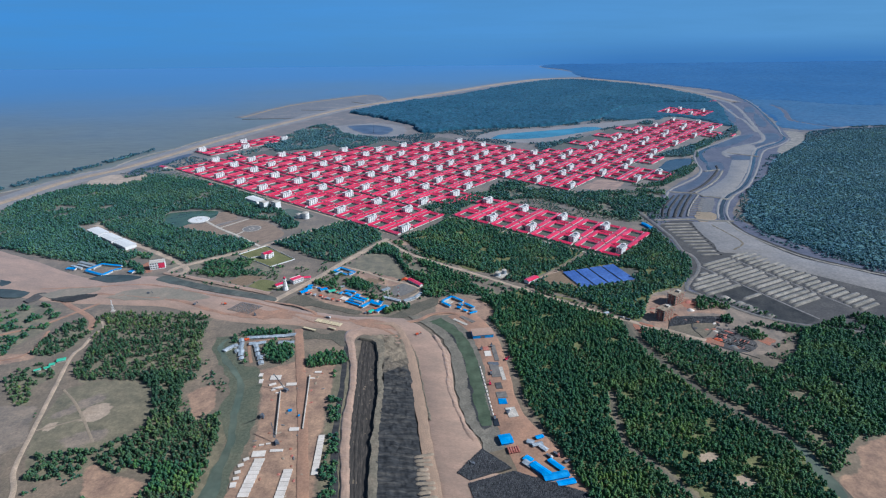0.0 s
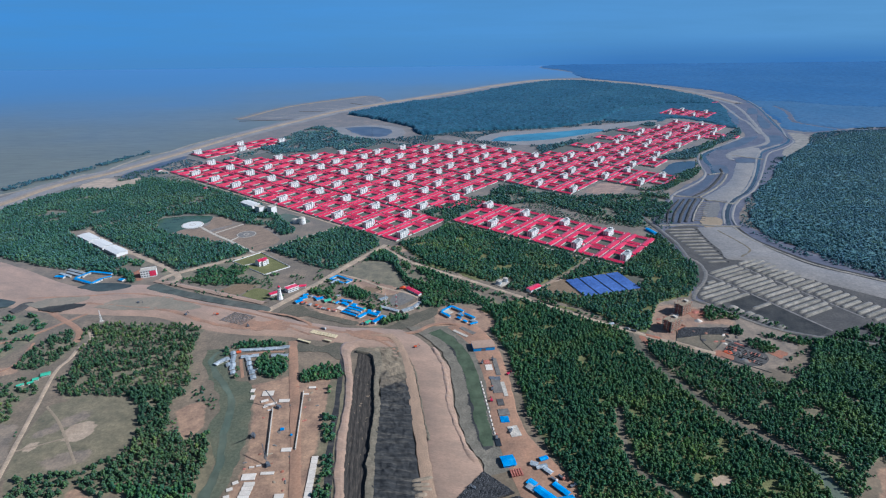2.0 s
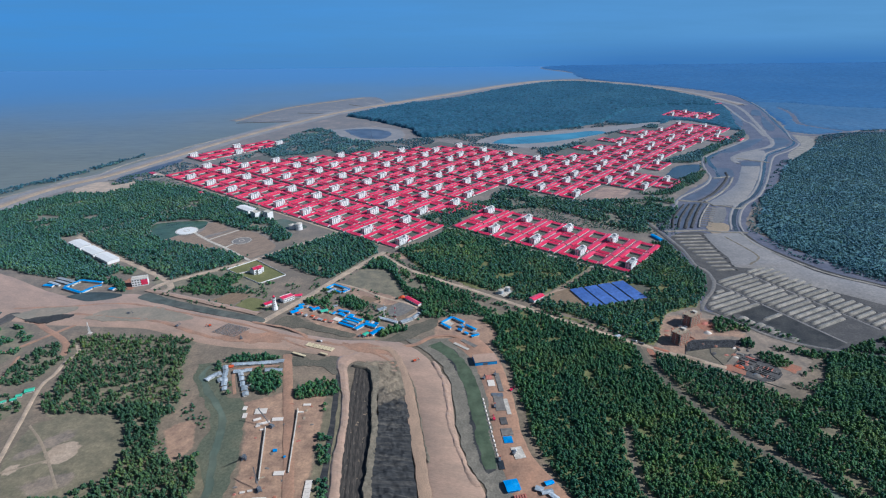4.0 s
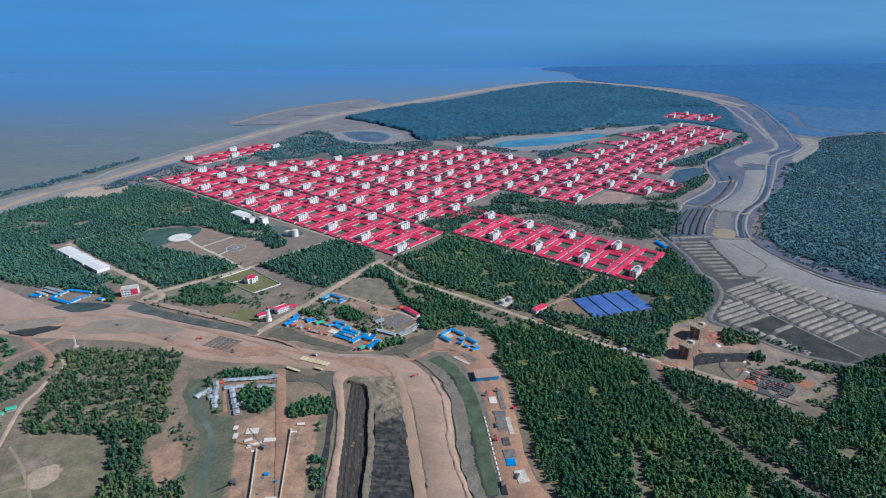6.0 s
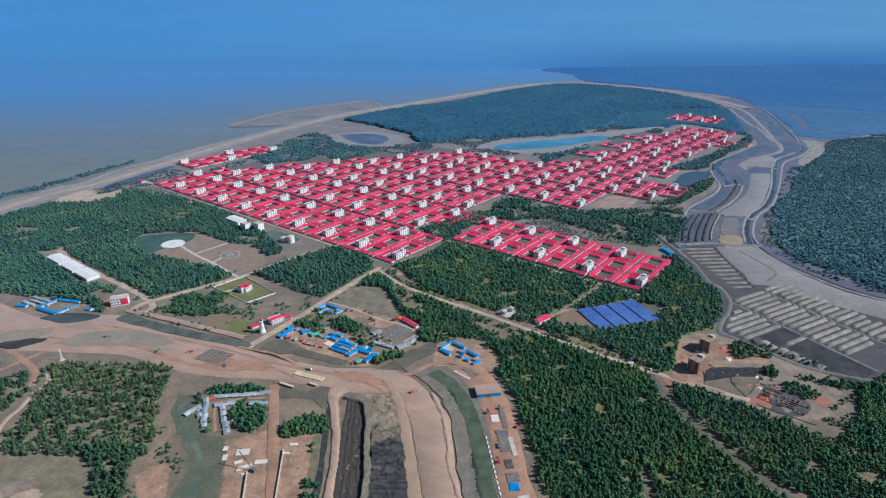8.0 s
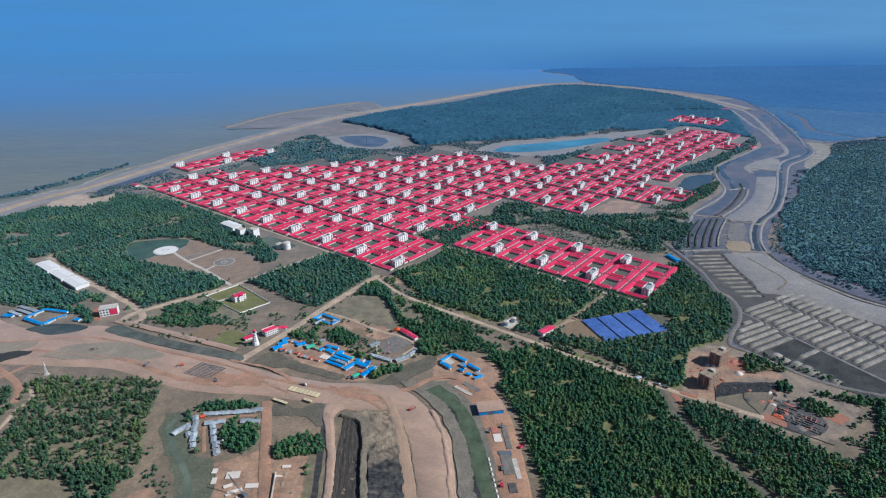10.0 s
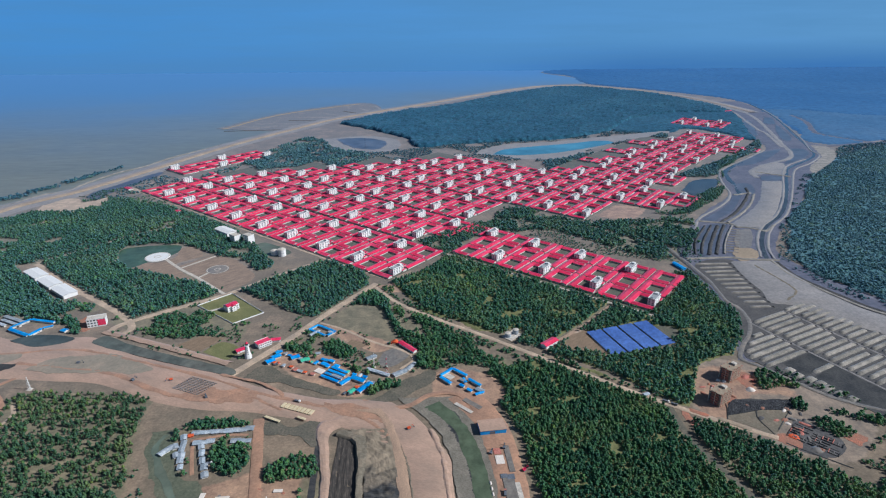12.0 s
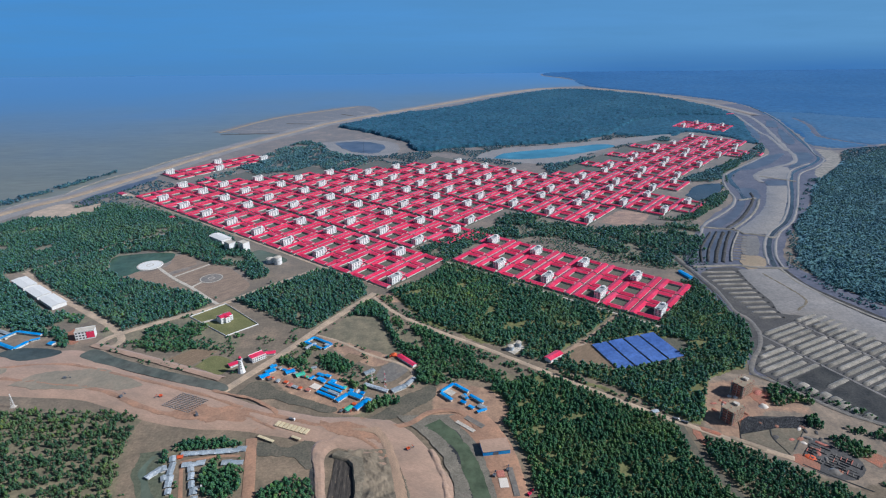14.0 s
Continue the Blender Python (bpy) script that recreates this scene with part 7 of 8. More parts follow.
def wood(name, pts, spacing, clumps, height, label, gaps=0.0, seed=1, material="leaf", rag=8.0, gap_scale=0.02, trunk=False, z0=0.0, wide=0.74, sharp=False, singles=None, lift=0.0, free=False):
    rng = np.random.RandomState(seed)
    poly = np.array(pts, float) if sharp else outline(pts, 90, rag, seed, 0.02)
    if name == "woods" and material in ("leaf", "leaf_mid", "leaf_wood", "leaf_olive"):
        ZONES.append((poly, 2, 9))
    p = scatter(poly, spacing, rng, gaps, gap_scale, seed, free)
    if singles:
        x0, y0, x1, y1 = singles
        own = (p[:, 0] > x0) & (p[:, 0] < x1) & (p[:, 1] > y0) & (p[:, 1] < y1)
        own &= np.cumsum(own) <= 140
        for x, y in p[own]:
            plant(x, y, rng)
        p = p[~own]
    temps = [crown_template(clumps, rng) for _ in range(8)]
    pick = rng.randint(0, 8, len(p))
    V, F, C, base = [], [], [], 0
    for k, (tv, tf) in enumerate(temps):
        q = p[pick == k]
        if not len(q):
            continue
        n = len(q)
        an = rng.rand(n) * 6.283
        big = rng.rand(n) ** 1.4
        h = height * (0.6 + 0.75 * big)
        r = spacing * wide * (0.62 + 0.6 * big)
        own_ = 0.42 + lift + 0.24 * rng.randn(n) + 0.3 * np.array([noise.fractal(Vector((a_ * 0.012, b_ * 0.012, seed * 1.7)), 1.0, 2.0, 3) for a_, b_ in q])
        ca, sa = np.cos(an)[:, None], np.sin(an)[:, None]
        x = (tv[None, :, 0] * ca - tv[None, :, 1] * sa) * r[:, None] + q[:, :1]
        y = (tv[None, :, 0] * sa + tv[None, :, 1] * ca) * r[:, None] + q[:, 1:]
        z = tv[None, :, 2] * (h / 2)[:, None] + z0
        V.append(np.stack([x, y, z], 2).reshape(-1, 3))
        F.append((tf[None] + (np.arange(n) * len(tv))[:, None, None]).reshape(-1, 3) + base)
        C.append(np.repeat(own_, len(tv)))
        base += n * len(tv)
    if not V:
        return
    ob = mesh_np(name, np.concatenate(V), np.concatenate(F), M[material])
    tint_leaves(ob, np.concatenate(C))
    tagged(ob, label, "trees", kind="stuff")
    if trunk:
        n = len(p)
        t = np.array([(-.12, -.1, 0), (.12, -.1, 0), (0, .14, 0), (-.06, -.05, 1), (.06, -.05, 1), (0, .07, 1)])
        vv = t[None] * (1.3, 1.3, height * 0.4) + np.column_stack([p, np.zeros(n)])[:, None]
        ff = np.array([(0, 1, 4, 3), (1, 2, 5, 4), (2, 0, 3, 5)])[None] + (np.arange(n) * 6)[:, None, None]
        tr = mesh_np("trunk", vv.reshape(-1, 3), ff.reshape(-1, 4), M["bark"])
        tr.parent = ob
        tr["kind"] = "stuff"
    return ob


def canopy(name, pts, step, height, material, label, seed=1, holes=()):
    """A closed uneven canopy seen from afar: one sheet with a ragged top, turned down at its edge."""
    poly = outline(pts, 120, 14, seed, 0.02)
    rng = np.random.RandomState(seed)
    lo, hi = poly.min(0), poly.max(0)
    gx, gy = np.meshgrid(np.arange(lo[0], hi[0] + step, step), np.arange(lo[1], hi[1] + step, step))
    p = np.column_stack([gx.ravel(), gy.ravel()]) + (rng.rand(gx.size, 2) - 0.5) * step * 0.6
    ins = inside(p, poly)
    for line, d in AVOID:
        ins &= far_from(p, line, d + 3)
    for hole in holes:
        ins &= ~inside(p, hole)
    z = np.where(ins, height * (0.45 + 1.1 * rng.rand(len(p))), -0.5)
    idx = np.arange(gx.size).reshape(gx.shape)
    f = np.stack([idx[:-1, :-1], idx[:-1, 1:], idx[1:, 1:], idx[1:, :-1]], 2).reshape(-1, 4)
    f = f[ins[f].any(1)]
    used, inv = np.unique(f, return_inverse=True)
    ob = mesh_np(name, np.column_stack([p, z])[used], inv.reshape(-1, 4), M[material])
    tint_leaves(ob, 0.3 + 0.5 * rng.rand(len(used)))
    return tagged(ob, label, "trees", kind="stuff")


wood("woods", [(90, 870), (150, 880), (245, 800), (268, 760), (272, 716), (305, 619), (340, 555), (370, 515), (380, 470), (380, 400), (150, 380), (125, 470), (100, 560), (88, 660), (75, 760), (40, 830)], 3.78, 9, 7.0, "dense dark green woods beside the canal", 0.06, 11, gap_scale=0.045, trunk=True, singles=(118, 430, 200, 520))
canopy("undergrowth", [(90, 870), (150, 880), (245, 800), (268, 760), (272, 716), (305, 619), (340, 555), (370, 515), (380, 470), (380, 400), (150, 380), (125, 470), (100, 560), (88, 660), (75, 760), (40, 830)], 3.2, 1.0, "grass", "rough grass and low undergrowth below the trees", 94, KEEPOUT)
wood("woods", [(290, 760), (320, 735), (380, 690), (440, 650), (520, 720), (600, 680), (570, 510), (490, 525), (436, 500), (394, 455), (386, 500), (352, 560), (312, 630), (280, 716)], 3.69, 7, 7.0, "dark green woods below the building site", 0.09, 12, gap_scale=0.04)
wood("woods", [(520, 745), (620, 790), (660, 740), (560, 500), (500, 480), (450, 560), (480, 680)], 4.3, 7, 8.0, "dark green woods", 0.12, 13, gap_scale=0.03)
wood("woods", [(-336, 645), (-325, 630), (-336, 620), (-320, 566), (-297, 557), (-260, 557), (-250, 535), (-245, 507), (-246, 471), (-248, 400), (-309, 400), (-303, 455), (-331, 472), (-361, 501), (-353, 532), (-352, 549), (-359, 576), (-375, 610), (-400, 640)], 3.96, 9, 7.0, "green mangrove grove beside the creek", 0.12, 14, "leaf_olive", trunk=True, singles=(-345, 436, -255, 560), gap_scale=0.12, rag=4, lift=0.04, wide=0.68)
wood("woods", [(-514, 671), (-501, 677), (-519, 733), (-532, 783), (-536, 812), (-380, 808), (-365, 773), (-352, 718), (-336, 669), (-325, 640), (-360, 625), (-409, 631), (-450, 634), (-478, 628)], 3.7, 9, 6.2, "looser green mangrove trees with grass between", 0.4, 74, "leaf_olive", trunk=True, gap_scale=0.16, rag=4, lift=0.1, wide=0.64)
wood("woods", [(-593, 702), (-590, 741), (-573, 791), (-541, 794), (-530, 761), (-536, 727), (-548, 695), (-575, 690)], 4.64, 9, 6.5, "loose green trees beside the path", 0.3, 15, "leaf_olive", rag=4, gap_scale=0.15, wide=0.62)
wood("woods", [(-579, 633), (-572, 660), (-547, 671), (-525, 650), (-519, 638), (-528, 617), (-514, 573), (-529, 578)], 4.82, 9, 5.5, "loose green trees round the green huts", 0.35, 67, "leaf_olive", rag=4, gap_scale=0.15, wide=0.62)
wood("woods", [(-760, 830), (-660, 840), (-610, 800), (-620, 700), (-640, 600), (-760, 600)], 5.52, 7, 5.5, "loose green scrub", 0.6, 68, gap_scale=0.05)
wood("woods", [(-457, 487), (-438, 498), (-388, 501), (-368, 524), (-338, 486), (-346, 462), (-376, 479), (-382, 459), (-412, 455), (-430, 452)], 4.82, 11, 6, "loose green trees below the field", 0.3, 16, "leaf_olive", rag=3, gap_scale=0.12, wide=0.66)
wood("woods", [(-265, 727), (-244, 725), (-222, 716), (-214, 683), (-223, 670), (-242, 672), (-254, 687)], 4.14, 13, 7, "trees among the tin huts", 0.0, 17, rag=2)
wood("woods", [(-325, 734), (-309, 734), (-301, 715), (-316, 711)], 4.14, 11, 6, "trees beside the tin huts", 0.0, 58, rag=2)
wood("woods", [(-305, 684), (-290, 680), (-275, 676), (-272, 666), (-282, 661), (-300, 671)], 4.14, 11, 6, "trees beside the creek village", 0.0, 59, rag=2)
wood("woods", [(-304, 749), (-290, 758), (-233, 760), (-224, 746), (-257, 744), (-289, 740), (-306, 732)], 3.96, 11, 5, "row of trees behind the huts", 0.05, 60, rag=1)
wood("woods", [(-836, 1218), (-790, 1193), (-650, 1068), (-610, 1066), (-600, 1040), (-620, 1015), (-650, 1025), (-700, 1035), (-760, 1040), (-900, 1130)], 4.82, 7, 8, "plantation woods beside the warehouses", 0.0, 61, "leaf_mid", rag=3)
wood("woods", [(403, 844), (426, 853), (441, 832), (448, 813), (428, 817), (398, 809)], 4.3, 11, 7, "trees beside the building site", 0.1, 62, rag=2, free=True)
wood("woods", [(456, 770), (471, 768), (502, 756), (560, 735), (555, 728), (498, 744), (457, 760)], 4.3, 11, 6, "trees along the drying field", 0.1, 63, rag=2, free=True)
wood("woods", [(413, 751), (438, 755), (463, 732), (440, 717), (421, 737)], 4.3, 11, 6, "trees beside the foundations", 0.15, 64, rag=2, free=True)
wood("woods", [(418, 787), (436, 793), (429, 769), (414, 770)], 4.3, 13, 7, "clump of trees on the site", 0.0, 65, rag=1, free=True)
wood("woods", [(-156, 1045), (-133, 1095), (-110, 1094), (-97, 1065), (-78, 986), (-84, 980), (-107, 1038), (-129, 1028)], 4.3, 8, 7, "planted trees beside the meadow", 0.0, 66, "leaf_wood", rag=2)
wood("woods", [(-191, 672), (-182, 685), (-149, 698), (-141, 682), (-138, 666), (-163, 662), (-185, 657)], 4.14, 13, 6.5, "small grove in the yard", 0.0, 18, rag=2)
wood("woods", [(-148, 662), (-136, 655), (-127, 560), (-114, 430), (-128, 430), (-135, 520), (-146, 585)], 4.73, 9, 5, "bushes along the berm", 0.45, 19, rag=3)

wood("woods", [(-95, 1140), (-40, 1180), (10, 1262), (75, 1240), (215, 1130), (338, 1032), (352, 1085), (405, 1150), (446, 1165), (456, 1060), (458, 1000), (436, 940), (398, 892), (345, 870), (292, 775), (245, 825), (150, 900), (60, 965), (-30, 1030)], 4.64, 7, 7.0, "green woods between the housing and the track", 0.05, 21, "leaf_wood", gap_scale=0.035)
canopy("undergrowth", [(-95, 1140), (-40, 1180), (10, 1262), (75, 1240), (215, 1130), (338, 1032), (352, 1085), (405, 1150), (446, 1165), (456, 1060), (458, 1000), (436, 940), (398, 892), (345, 870), (292, 775), (245, 825), (150, 900), (60, 965), (-30, 1030)], 3.2, 1.0, "grass", "rough grass and low undergrowth below the trees", 94, KEEPOUT)
wood("woods", [(-60, 998), (-79, 1044), (-81, 986), (-66, 940), (-42, 913), (-46, 883), (-40, 869), (-24, 869), (-13, 883), (40, 905), (40, 930), (-14, 985), (-40, 1030)], 4.47, 9, 6.5, "green scrub woods beside the meadow", 0.15, 22, "leaf")
wood("woods", [(-365, 1115), (-241, 1226), (-137, 1145), (-200, 1010), (-302, 1070)], 4.82, 7, 8, "planted green grove beside the road", 0.02, 23, "leaf_mid", rag=3)
wood("woods", [(-530, 1000), (-400, 1090), (-350, 1040), (-300, 960), (-420, 950)], 5.16, 7, 5.5, "low scrub beside the lawn", 0.45, 24)
wood("woods", [(-700, 1165), (-640, 1230), (-520, 1210), (-385, 1115), (-485, 1010), (-600, 1080)], 4.99, 6, 8, "planted green grove beside the helipad", 0.0, 25, "leaf_mid", rag=4)
wood("woods", [(-1080, 1420), (-900, 1640), (-700, 1590), (-500, 1440), (-400, 1330), (-330, 1225), (-350, 1190), (-420, 1250), (-520, 1305), (-620, 1330), (-640, 1235), (-700, 1160), (-790, 1230), (-820, 1180), (-680, 1060), (-600, 1000), (-720, 1020), (-1000, 1160)], 5.16, 5, 7.5, "wide green plantation woods", 0.04, 26, "leaf_mid")
wood("woods", [(-179, 926), (-169, 938), (-144, 927), (-128, 910), (-139, 888), (-163, 900)], 4.14, 11, 6.5, "clump of trees in the bazaar", 0.0, 27, rag=2)
wood("woods", [(-237, 922), (-222, 930), (-201, 922), (-179, 900), (-180, 889), (-203, 896), (-225, 906)], 4.4, 10, 5.5, "trees among the market stalls", 0.25, 75, rag=2, gap_scale=0.1, free=True)
wood("woods", [(-156, 886), (-130, 872), (-104, 859), (-106, 850), (-134, 862), (-154, 877)], 4.2, 10, 5.5, "row of trees behind the market", 0.05, 76, rag=1.5, free=True)
wood("woods", [(-113, 806), (-98, 819), (-84, 832), (-64, 834), (-62, 820), (-82, 814), (-100, 797), (-110, 797)], 4.2, 10, 6.5, "dark trees below the market", 0.05, 77, rag=2, free=True)
wood("woods", [(-218, 961), (-201, 950), (-179, 941), (-178, 949), (-194, 958), (-214, 970)], 4.4, 10, 5.0, "trees beside the yard stalls", 0.2, 78, rag=2, free=True)
wood("woods", [(-607, 990), (-607, 1018), (-583, 1007), (-564, 989), (-551, 965), (-561, 962), (-589, 990)], 4.4, 10, 6.5, "dark trees beside the blue compound", 0.05, 79, "leaf_wood", rag=2, free=True)
wood("woods", [(-603, 1039), (-597, 1058), (-575, 1052), (-563, 1034), (-579, 1029)], 4.4, 8, 4.5, "scrub beside the office block", 0.3, 80, "leaf_wood", rag=2, free=True)
wood("woods", [(-112, 796), (-101, 819), (-84, 834), (-70, 827), (-88, 807), (-103, 794)], 4.14, 11, 6.5, "trees beside the barracks", 0.0, 51, rag=2)
wood("woods", [(-152, 874), (-128, 862), (-104, 846), (-108, 838), (-135, 852), (-156, 866)], 4.05, 8, 5, "row of trees behind the barracks", 0.05, 52, rag=2)
wood("woods", [(-215, 925), (-205, 960), (-190, 950), (-200, 900), (-225, 900)], 4.73, 8, 5, "trees beside the road", 0.2, 53, rag=2)
wood("woods", [(0, 882), (40, 908), (62, 894), (115, 868), (92, 850), (60, 864), (20, 872)], 4.3, 9, 5.5, "trees behind the blue huts", 0.2, 72, rag=3)
wood("woods", [(-45, 905), (-20, 900), (0, 870), (-25, 858), (-40, 880)], 4.3, 8, 6, "trees beside the office", 0.0, 54, rag=3)
wood("woods", [(70, 1370), (160, 1550), (290, 1460), (470, 1450), (560, 1480), (530, 1330), (450, 1220), (400, 1230), (320, 1310), (220, 1390)], 5.95, 6, 7.5, "dark scrub woods between housing blocks", 0.25, 28, "leaf_mid")
wood("woods", [(560, 1480), (640, 1640), (790, 1830), (830, 1960), (1000, 2150), (960, 2080), (820, 1850), (720, 1700), (600, 1530)], 5.95, 5, 7, "strip of trees beside the housing", 0.1, 29, "leaf_mid")
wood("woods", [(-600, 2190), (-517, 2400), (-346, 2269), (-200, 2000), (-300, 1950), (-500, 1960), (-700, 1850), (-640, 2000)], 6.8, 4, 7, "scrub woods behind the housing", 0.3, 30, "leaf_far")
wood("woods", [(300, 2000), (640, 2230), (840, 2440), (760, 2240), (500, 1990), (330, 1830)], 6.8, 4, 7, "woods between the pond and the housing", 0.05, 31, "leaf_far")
INNER = [(-436, 2707), (-219, 2984), (46, 3191), (367, 3584), (736, 3862), (1026, 3687), (1198, 3444), (1296, 3106), (1288, 2908), (1058, 2904), (806, 2743), (646, 2502), (444, 2362), (233, 2312), (30, 2282), (-87, 2233), (-160, 2420)]
BEYOND = [(1300, 2275), (1372, 2500), (1442, 2780), (1494, 2980), (1508, 3260), (1400, 3490), (1175, 3765), (925, 4030), (915, 4450), (960, 4936), (3700, 4936), (3300, 2500), (2500, 2440), (1560, 2300), (1400, 2250)]
RIGHT = [(1090, 700), (920, 850), (800, 965), (718, 1067), (676, 1153), (668, 1235), (720, 1331), (774, 1440), (846, 1527), (920, 1636), (1036, 1806), (1126, 1895), (1265, 2037), (1390, 2127), (1500, 2195), (1700, 2230), (2500, 2380), (2500, 1300), (1700, 700)]
# from here on the far woods wear leaf colours with haze mixed in
wood("scrub", [(-560, 1990), (-250, 1960), (-150, 1880), (100, 2010), (380, 2030), (600, 2220), (860, 2460), (640, 2480), (400, 2350), (60, 2290), (-120, 2200), (-450, 2240)], 7.65, 3, 4, "scrub between the housing and the ponds, blued for haze", 0.35, 57, "leaf_haze", gap_scale=0.012, wide=0.55)
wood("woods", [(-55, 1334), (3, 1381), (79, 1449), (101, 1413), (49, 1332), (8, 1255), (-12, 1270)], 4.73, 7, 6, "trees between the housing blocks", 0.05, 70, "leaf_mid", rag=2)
wood("scrub", [(-897, 1639), (-883, 1737), (-862, 1818), (-830, 1888), (-740, 1800), (-780, 1734), (-800, 1709), (-810, 1592)], 6.8, 4, 3.0, "scrub beside the borrow canal, blued for haze", 0.35, 71, "leaf_haze", gap_scale=0.03, wide=0.5)
canopy("far_woods", INNER, 6.5, 9, "leaf_haze_blue", "far mangrove forest inside the embankment, coloured blue for haze", 32)
canopy("far_woods", [(660, 2500), (835, 2440), (960, 2540), (1060, 2440), (1120, 2300), (1180, 2500), (1270, 2760), (1310, 2990), (1060, 2915), (800, 2750)], 6.5, 5, "leaf_haze_blue", "mangrove forest round the outlying houses, coloured blue for haze", 40, KEEPOUT[-40:])
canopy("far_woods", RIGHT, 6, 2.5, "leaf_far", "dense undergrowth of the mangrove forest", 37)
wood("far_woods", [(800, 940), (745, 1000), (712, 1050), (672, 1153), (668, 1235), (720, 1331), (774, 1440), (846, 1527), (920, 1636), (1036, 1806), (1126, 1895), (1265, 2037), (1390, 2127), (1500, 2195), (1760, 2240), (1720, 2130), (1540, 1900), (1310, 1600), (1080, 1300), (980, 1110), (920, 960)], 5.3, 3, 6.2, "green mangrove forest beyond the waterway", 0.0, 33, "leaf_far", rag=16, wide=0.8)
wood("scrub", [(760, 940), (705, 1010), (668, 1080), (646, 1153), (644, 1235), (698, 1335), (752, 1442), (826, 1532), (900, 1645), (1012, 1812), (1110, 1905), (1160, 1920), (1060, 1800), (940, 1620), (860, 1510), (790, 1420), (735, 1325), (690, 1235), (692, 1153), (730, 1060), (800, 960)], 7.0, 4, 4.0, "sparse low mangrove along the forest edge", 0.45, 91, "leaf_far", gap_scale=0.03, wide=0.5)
wood("scrub", [(1215, 2010), (1310, 2150), (1420, 2215), (1560, 2270), (2000, 2330), (2000, 2250), (1500, 2190), (1390, 2120), (1265, 2030)], 7.65, 2, 5, "scrub beside the far creek, blued for haze", 0.1, 73, "leaf_haze", wide=0.8)
MARSH = outline([(1300, 2260), (1372, 2500), (1442, 2780), (1494, 2990), (1640, 2960), (1900, 2800), (2300, 2690), (2900, 2640), (2900, 2450), (2300, 2370), (1560, 2285), (1400, 2240)], 140, 30, 36, 0.006)
canopy("far_woods", BEYOND, 12, 4, "leaf_horizon", "far forest towards the horizon, coloured blue for haze", 34, [MARSH])
canopy("far_scrub", MARSH, 10, 2.5, "leaf_marsh", "marsh scrub round the far creeks, coloured pale blue for haze", 38)
wood("woods", [(485, 1504), (550, 1490), (643, 1566), (705, 1636), (745, 1705), (705, 1681), (617, 1571), (541, 1514)], 5.16, 5, 7, "strip of trees beside the channel", 0.05, 55, "leaf_mid", rag=3)
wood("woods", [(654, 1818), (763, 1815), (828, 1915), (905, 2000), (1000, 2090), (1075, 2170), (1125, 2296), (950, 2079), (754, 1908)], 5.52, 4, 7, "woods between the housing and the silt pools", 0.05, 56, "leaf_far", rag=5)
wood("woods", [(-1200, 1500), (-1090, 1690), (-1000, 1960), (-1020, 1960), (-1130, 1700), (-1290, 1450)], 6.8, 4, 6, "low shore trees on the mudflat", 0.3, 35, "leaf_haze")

wood("scrub", [(-700, 560), (-480, 560), (-470, 430), (-360, 470), (-300, 380), (-700, 380)], 6.38, 7, 3.2, "low scattered scrub on dry earth", 0.72, 41, gap_scale=0.04, wide=0.4)
wood("scrub", [(396, 455), (457, 514), (520, 540), (560, 480), (480, 380), (384, 400)], 5.16, 7, 3.0, "low bushes on bare tan earth", 0.82, 69, gap_scale=0.06, wide=0.4)
wood("scrub", [(-420, 960), (-300, 1000), (-230, 940), (-290, 890), (-400, 905), (-510, 965)], 5.95, 7, 3.2, "low scattered scrub on dry earth", 0.6, 42, gap_scale=0.04, wide=0.42)
wood("scrub", [(-230, 1040), (-100, 1120), (-60, 960), (20, 870), (-30, 830), (-110, 870), (-180, 900), (-230, 930)], 5.95, 7, 3.5, "bushes round the bazaar", 0.5, 43, gap_scale=0.04, wide=0.45)
wood("scrub", [(-120, 1125), (0, 1000), (120, 905), (260, 800), (300, 770), (250, 790), (110, 880), (-30, 980)], 5.52, 7, 3.5, "bushes along the track", 0.15, 44, gap_scale=0.04, wide=0.6)
wood("scrub", [(400, 880), (470, 830), (520, 740), (470, 660), (430, 690), (460, 790), (380, 870)], 5.52, 7, 4.5, "trees round the building site", 0.45, 45, gap_scale=0.04, wide=0.5)
wood("scrub", [(-330, 690), (-300, 745), (-225, 755), (-225, 690), (-250, 660), (-300, 670)], 5.52, 7, 4.0, "bushes round the tin huts", 0.5, 46, gap_scale=0.05, wide=0.45)
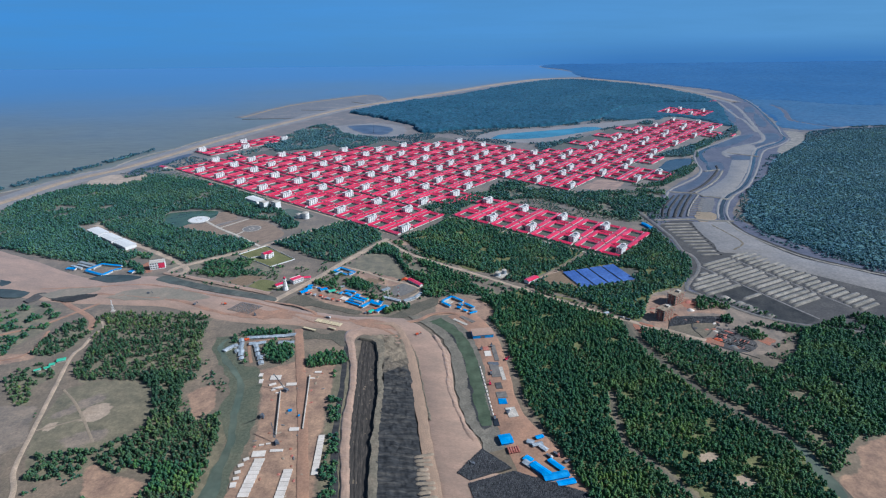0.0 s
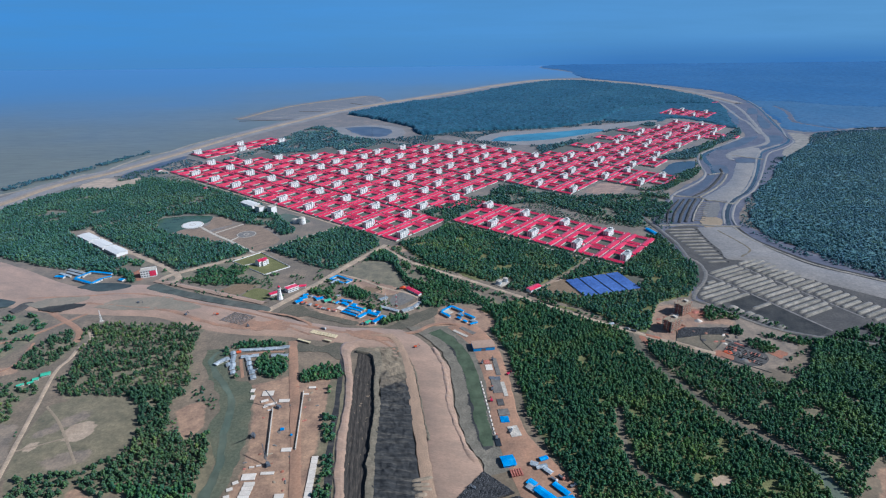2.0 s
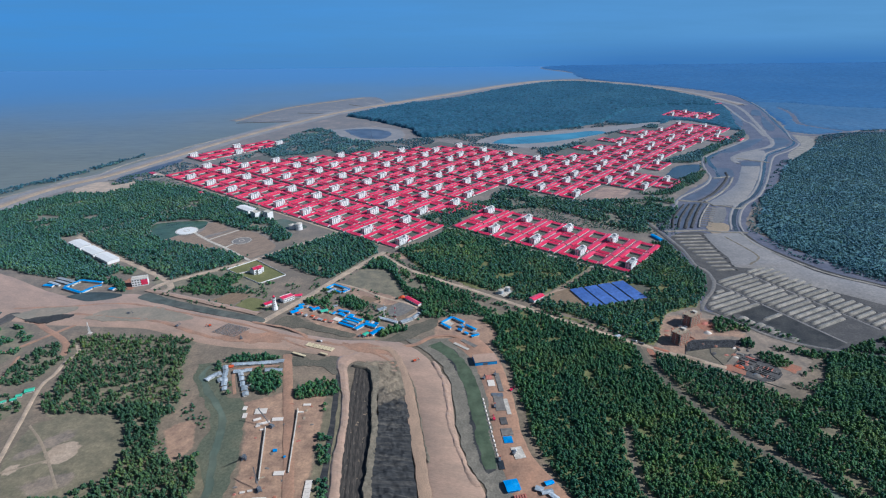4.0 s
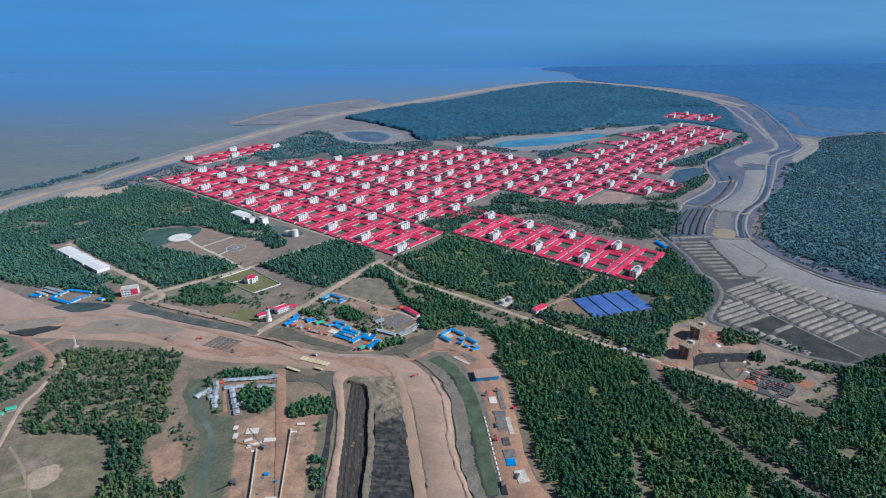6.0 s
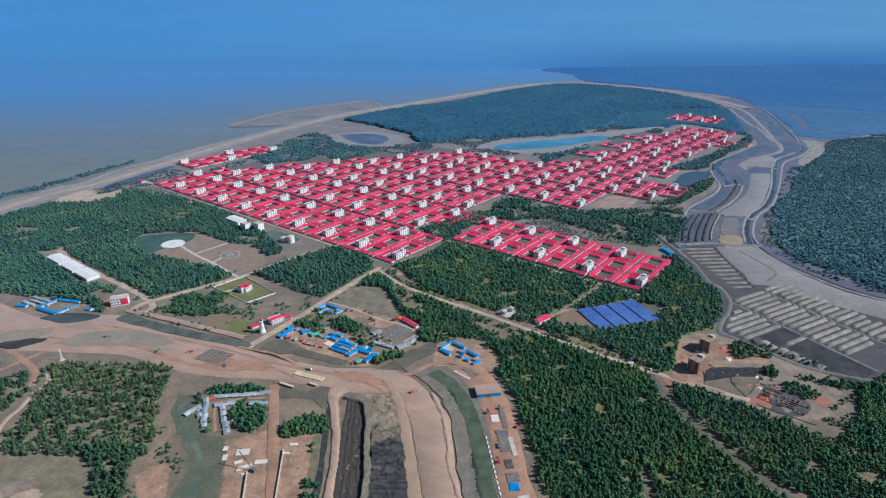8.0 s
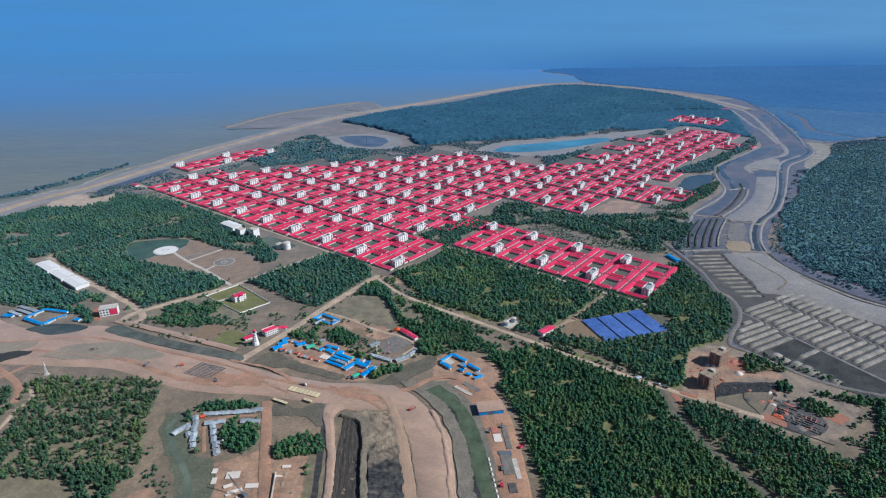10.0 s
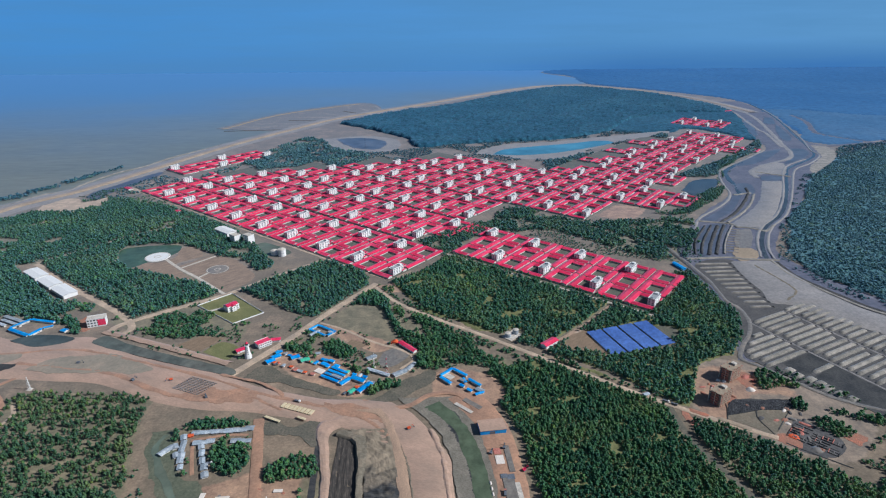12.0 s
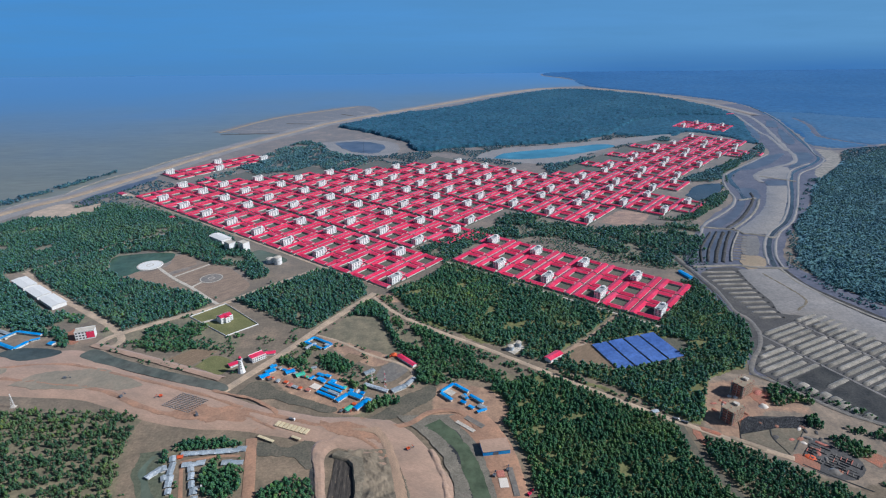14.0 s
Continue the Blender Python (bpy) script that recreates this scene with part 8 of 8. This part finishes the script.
wood("scrub", [(-370, 620), (-340, 680), (-300, 650), (-270, 560), (-330, 560)], 5.52, 7, 3.0, "bushes on the creek bank", 0.6, 47, gap_scale=0.05, wide=0.4)
wood("scrub", [(80, 1350), (170, 1560), (300, 1470), (480, 1470), (560, 1500), (520, 1320), (450, 1210)], 6.38, 5, 3.0, "low scrub between the housing blocks", 0.3, 48, "leaf_mid", gap_scale=0.03, wide=0.45)
wood("scrub", [(-1010, 1700), (-830, 1760), (-640, 1600), (-480, 1460), (-440, 1440), (-560, 1480), (-720, 1600), (-900, 1650)], 6.8, 5, 3.0, "low scrub along the settlement road", 0.45, 49, "leaf_mid", gap_scale=0.03, wide=0.45)
wood("scrub", [(-690, 1870), (-520, 2180), (-380, 2080), (-200, 1960), (-340, 1880), (-560, 1800)], 7.65, 4, 3.0, "low scrub behind the housing", 0.3, 50, "leaf_far", gap_scale=0.03, wide=0.45)

# ---- island ground: an uneven sheet whose zones follow the lists above ----
STEP = 7.0
gx, gy = np.meshgrid(np.arange(-1250, 1110, STEP), np.arange(300, 2310, STEP))
nx, ny = gx.shape[1], gx.shape[0]
p = np.column_stack([gx.ravel(), gy.ravel()])
zc = np.zeros((len(p), 4), np.float32)
for poly, ch, soft in ZONES:
    lo, hi = poly.min(0) - 2 * soft, poly.max(0) + 2 * soft
    near = np.nonzero(((p > lo) & (p < hi)).all(1))[0]
    if len(near):
        val = np.clip(0.5 + edge_distance(p[near], poly) / (2 * soft), 0, 1)
        zc[near, ch] = np.maximum(zc[near, ch], val)
hgt = np.array([noise.fractal(Vector((x * 0.02, y * 0.02, 5.0)), 1.0, 2.0, 3) for x, y in p]) * 0.06
ok = inside(p, isle)
idx = np.arange(nx * ny).reshape(ny, nx)
f = np.stack([idx[:-1, :-1], idx[:-1, 1:], idx[1:, 1:], idx[1:, :-1]], 2).reshape(-1, 4)
f = f[ok[f].all(1)]
gr = mesh_np("earth", np.column_stack([p, hgt - 0.05]), f, M["soil"], True)
col = gr.data.color_attributes.new("zone", "FLOAT_COLOR", "POINT")
col.data.foreach_set("color", zc.ravel())
tagged(gr, "dry island earth with bare dirt, sand and grass", "ground", kind="structure")
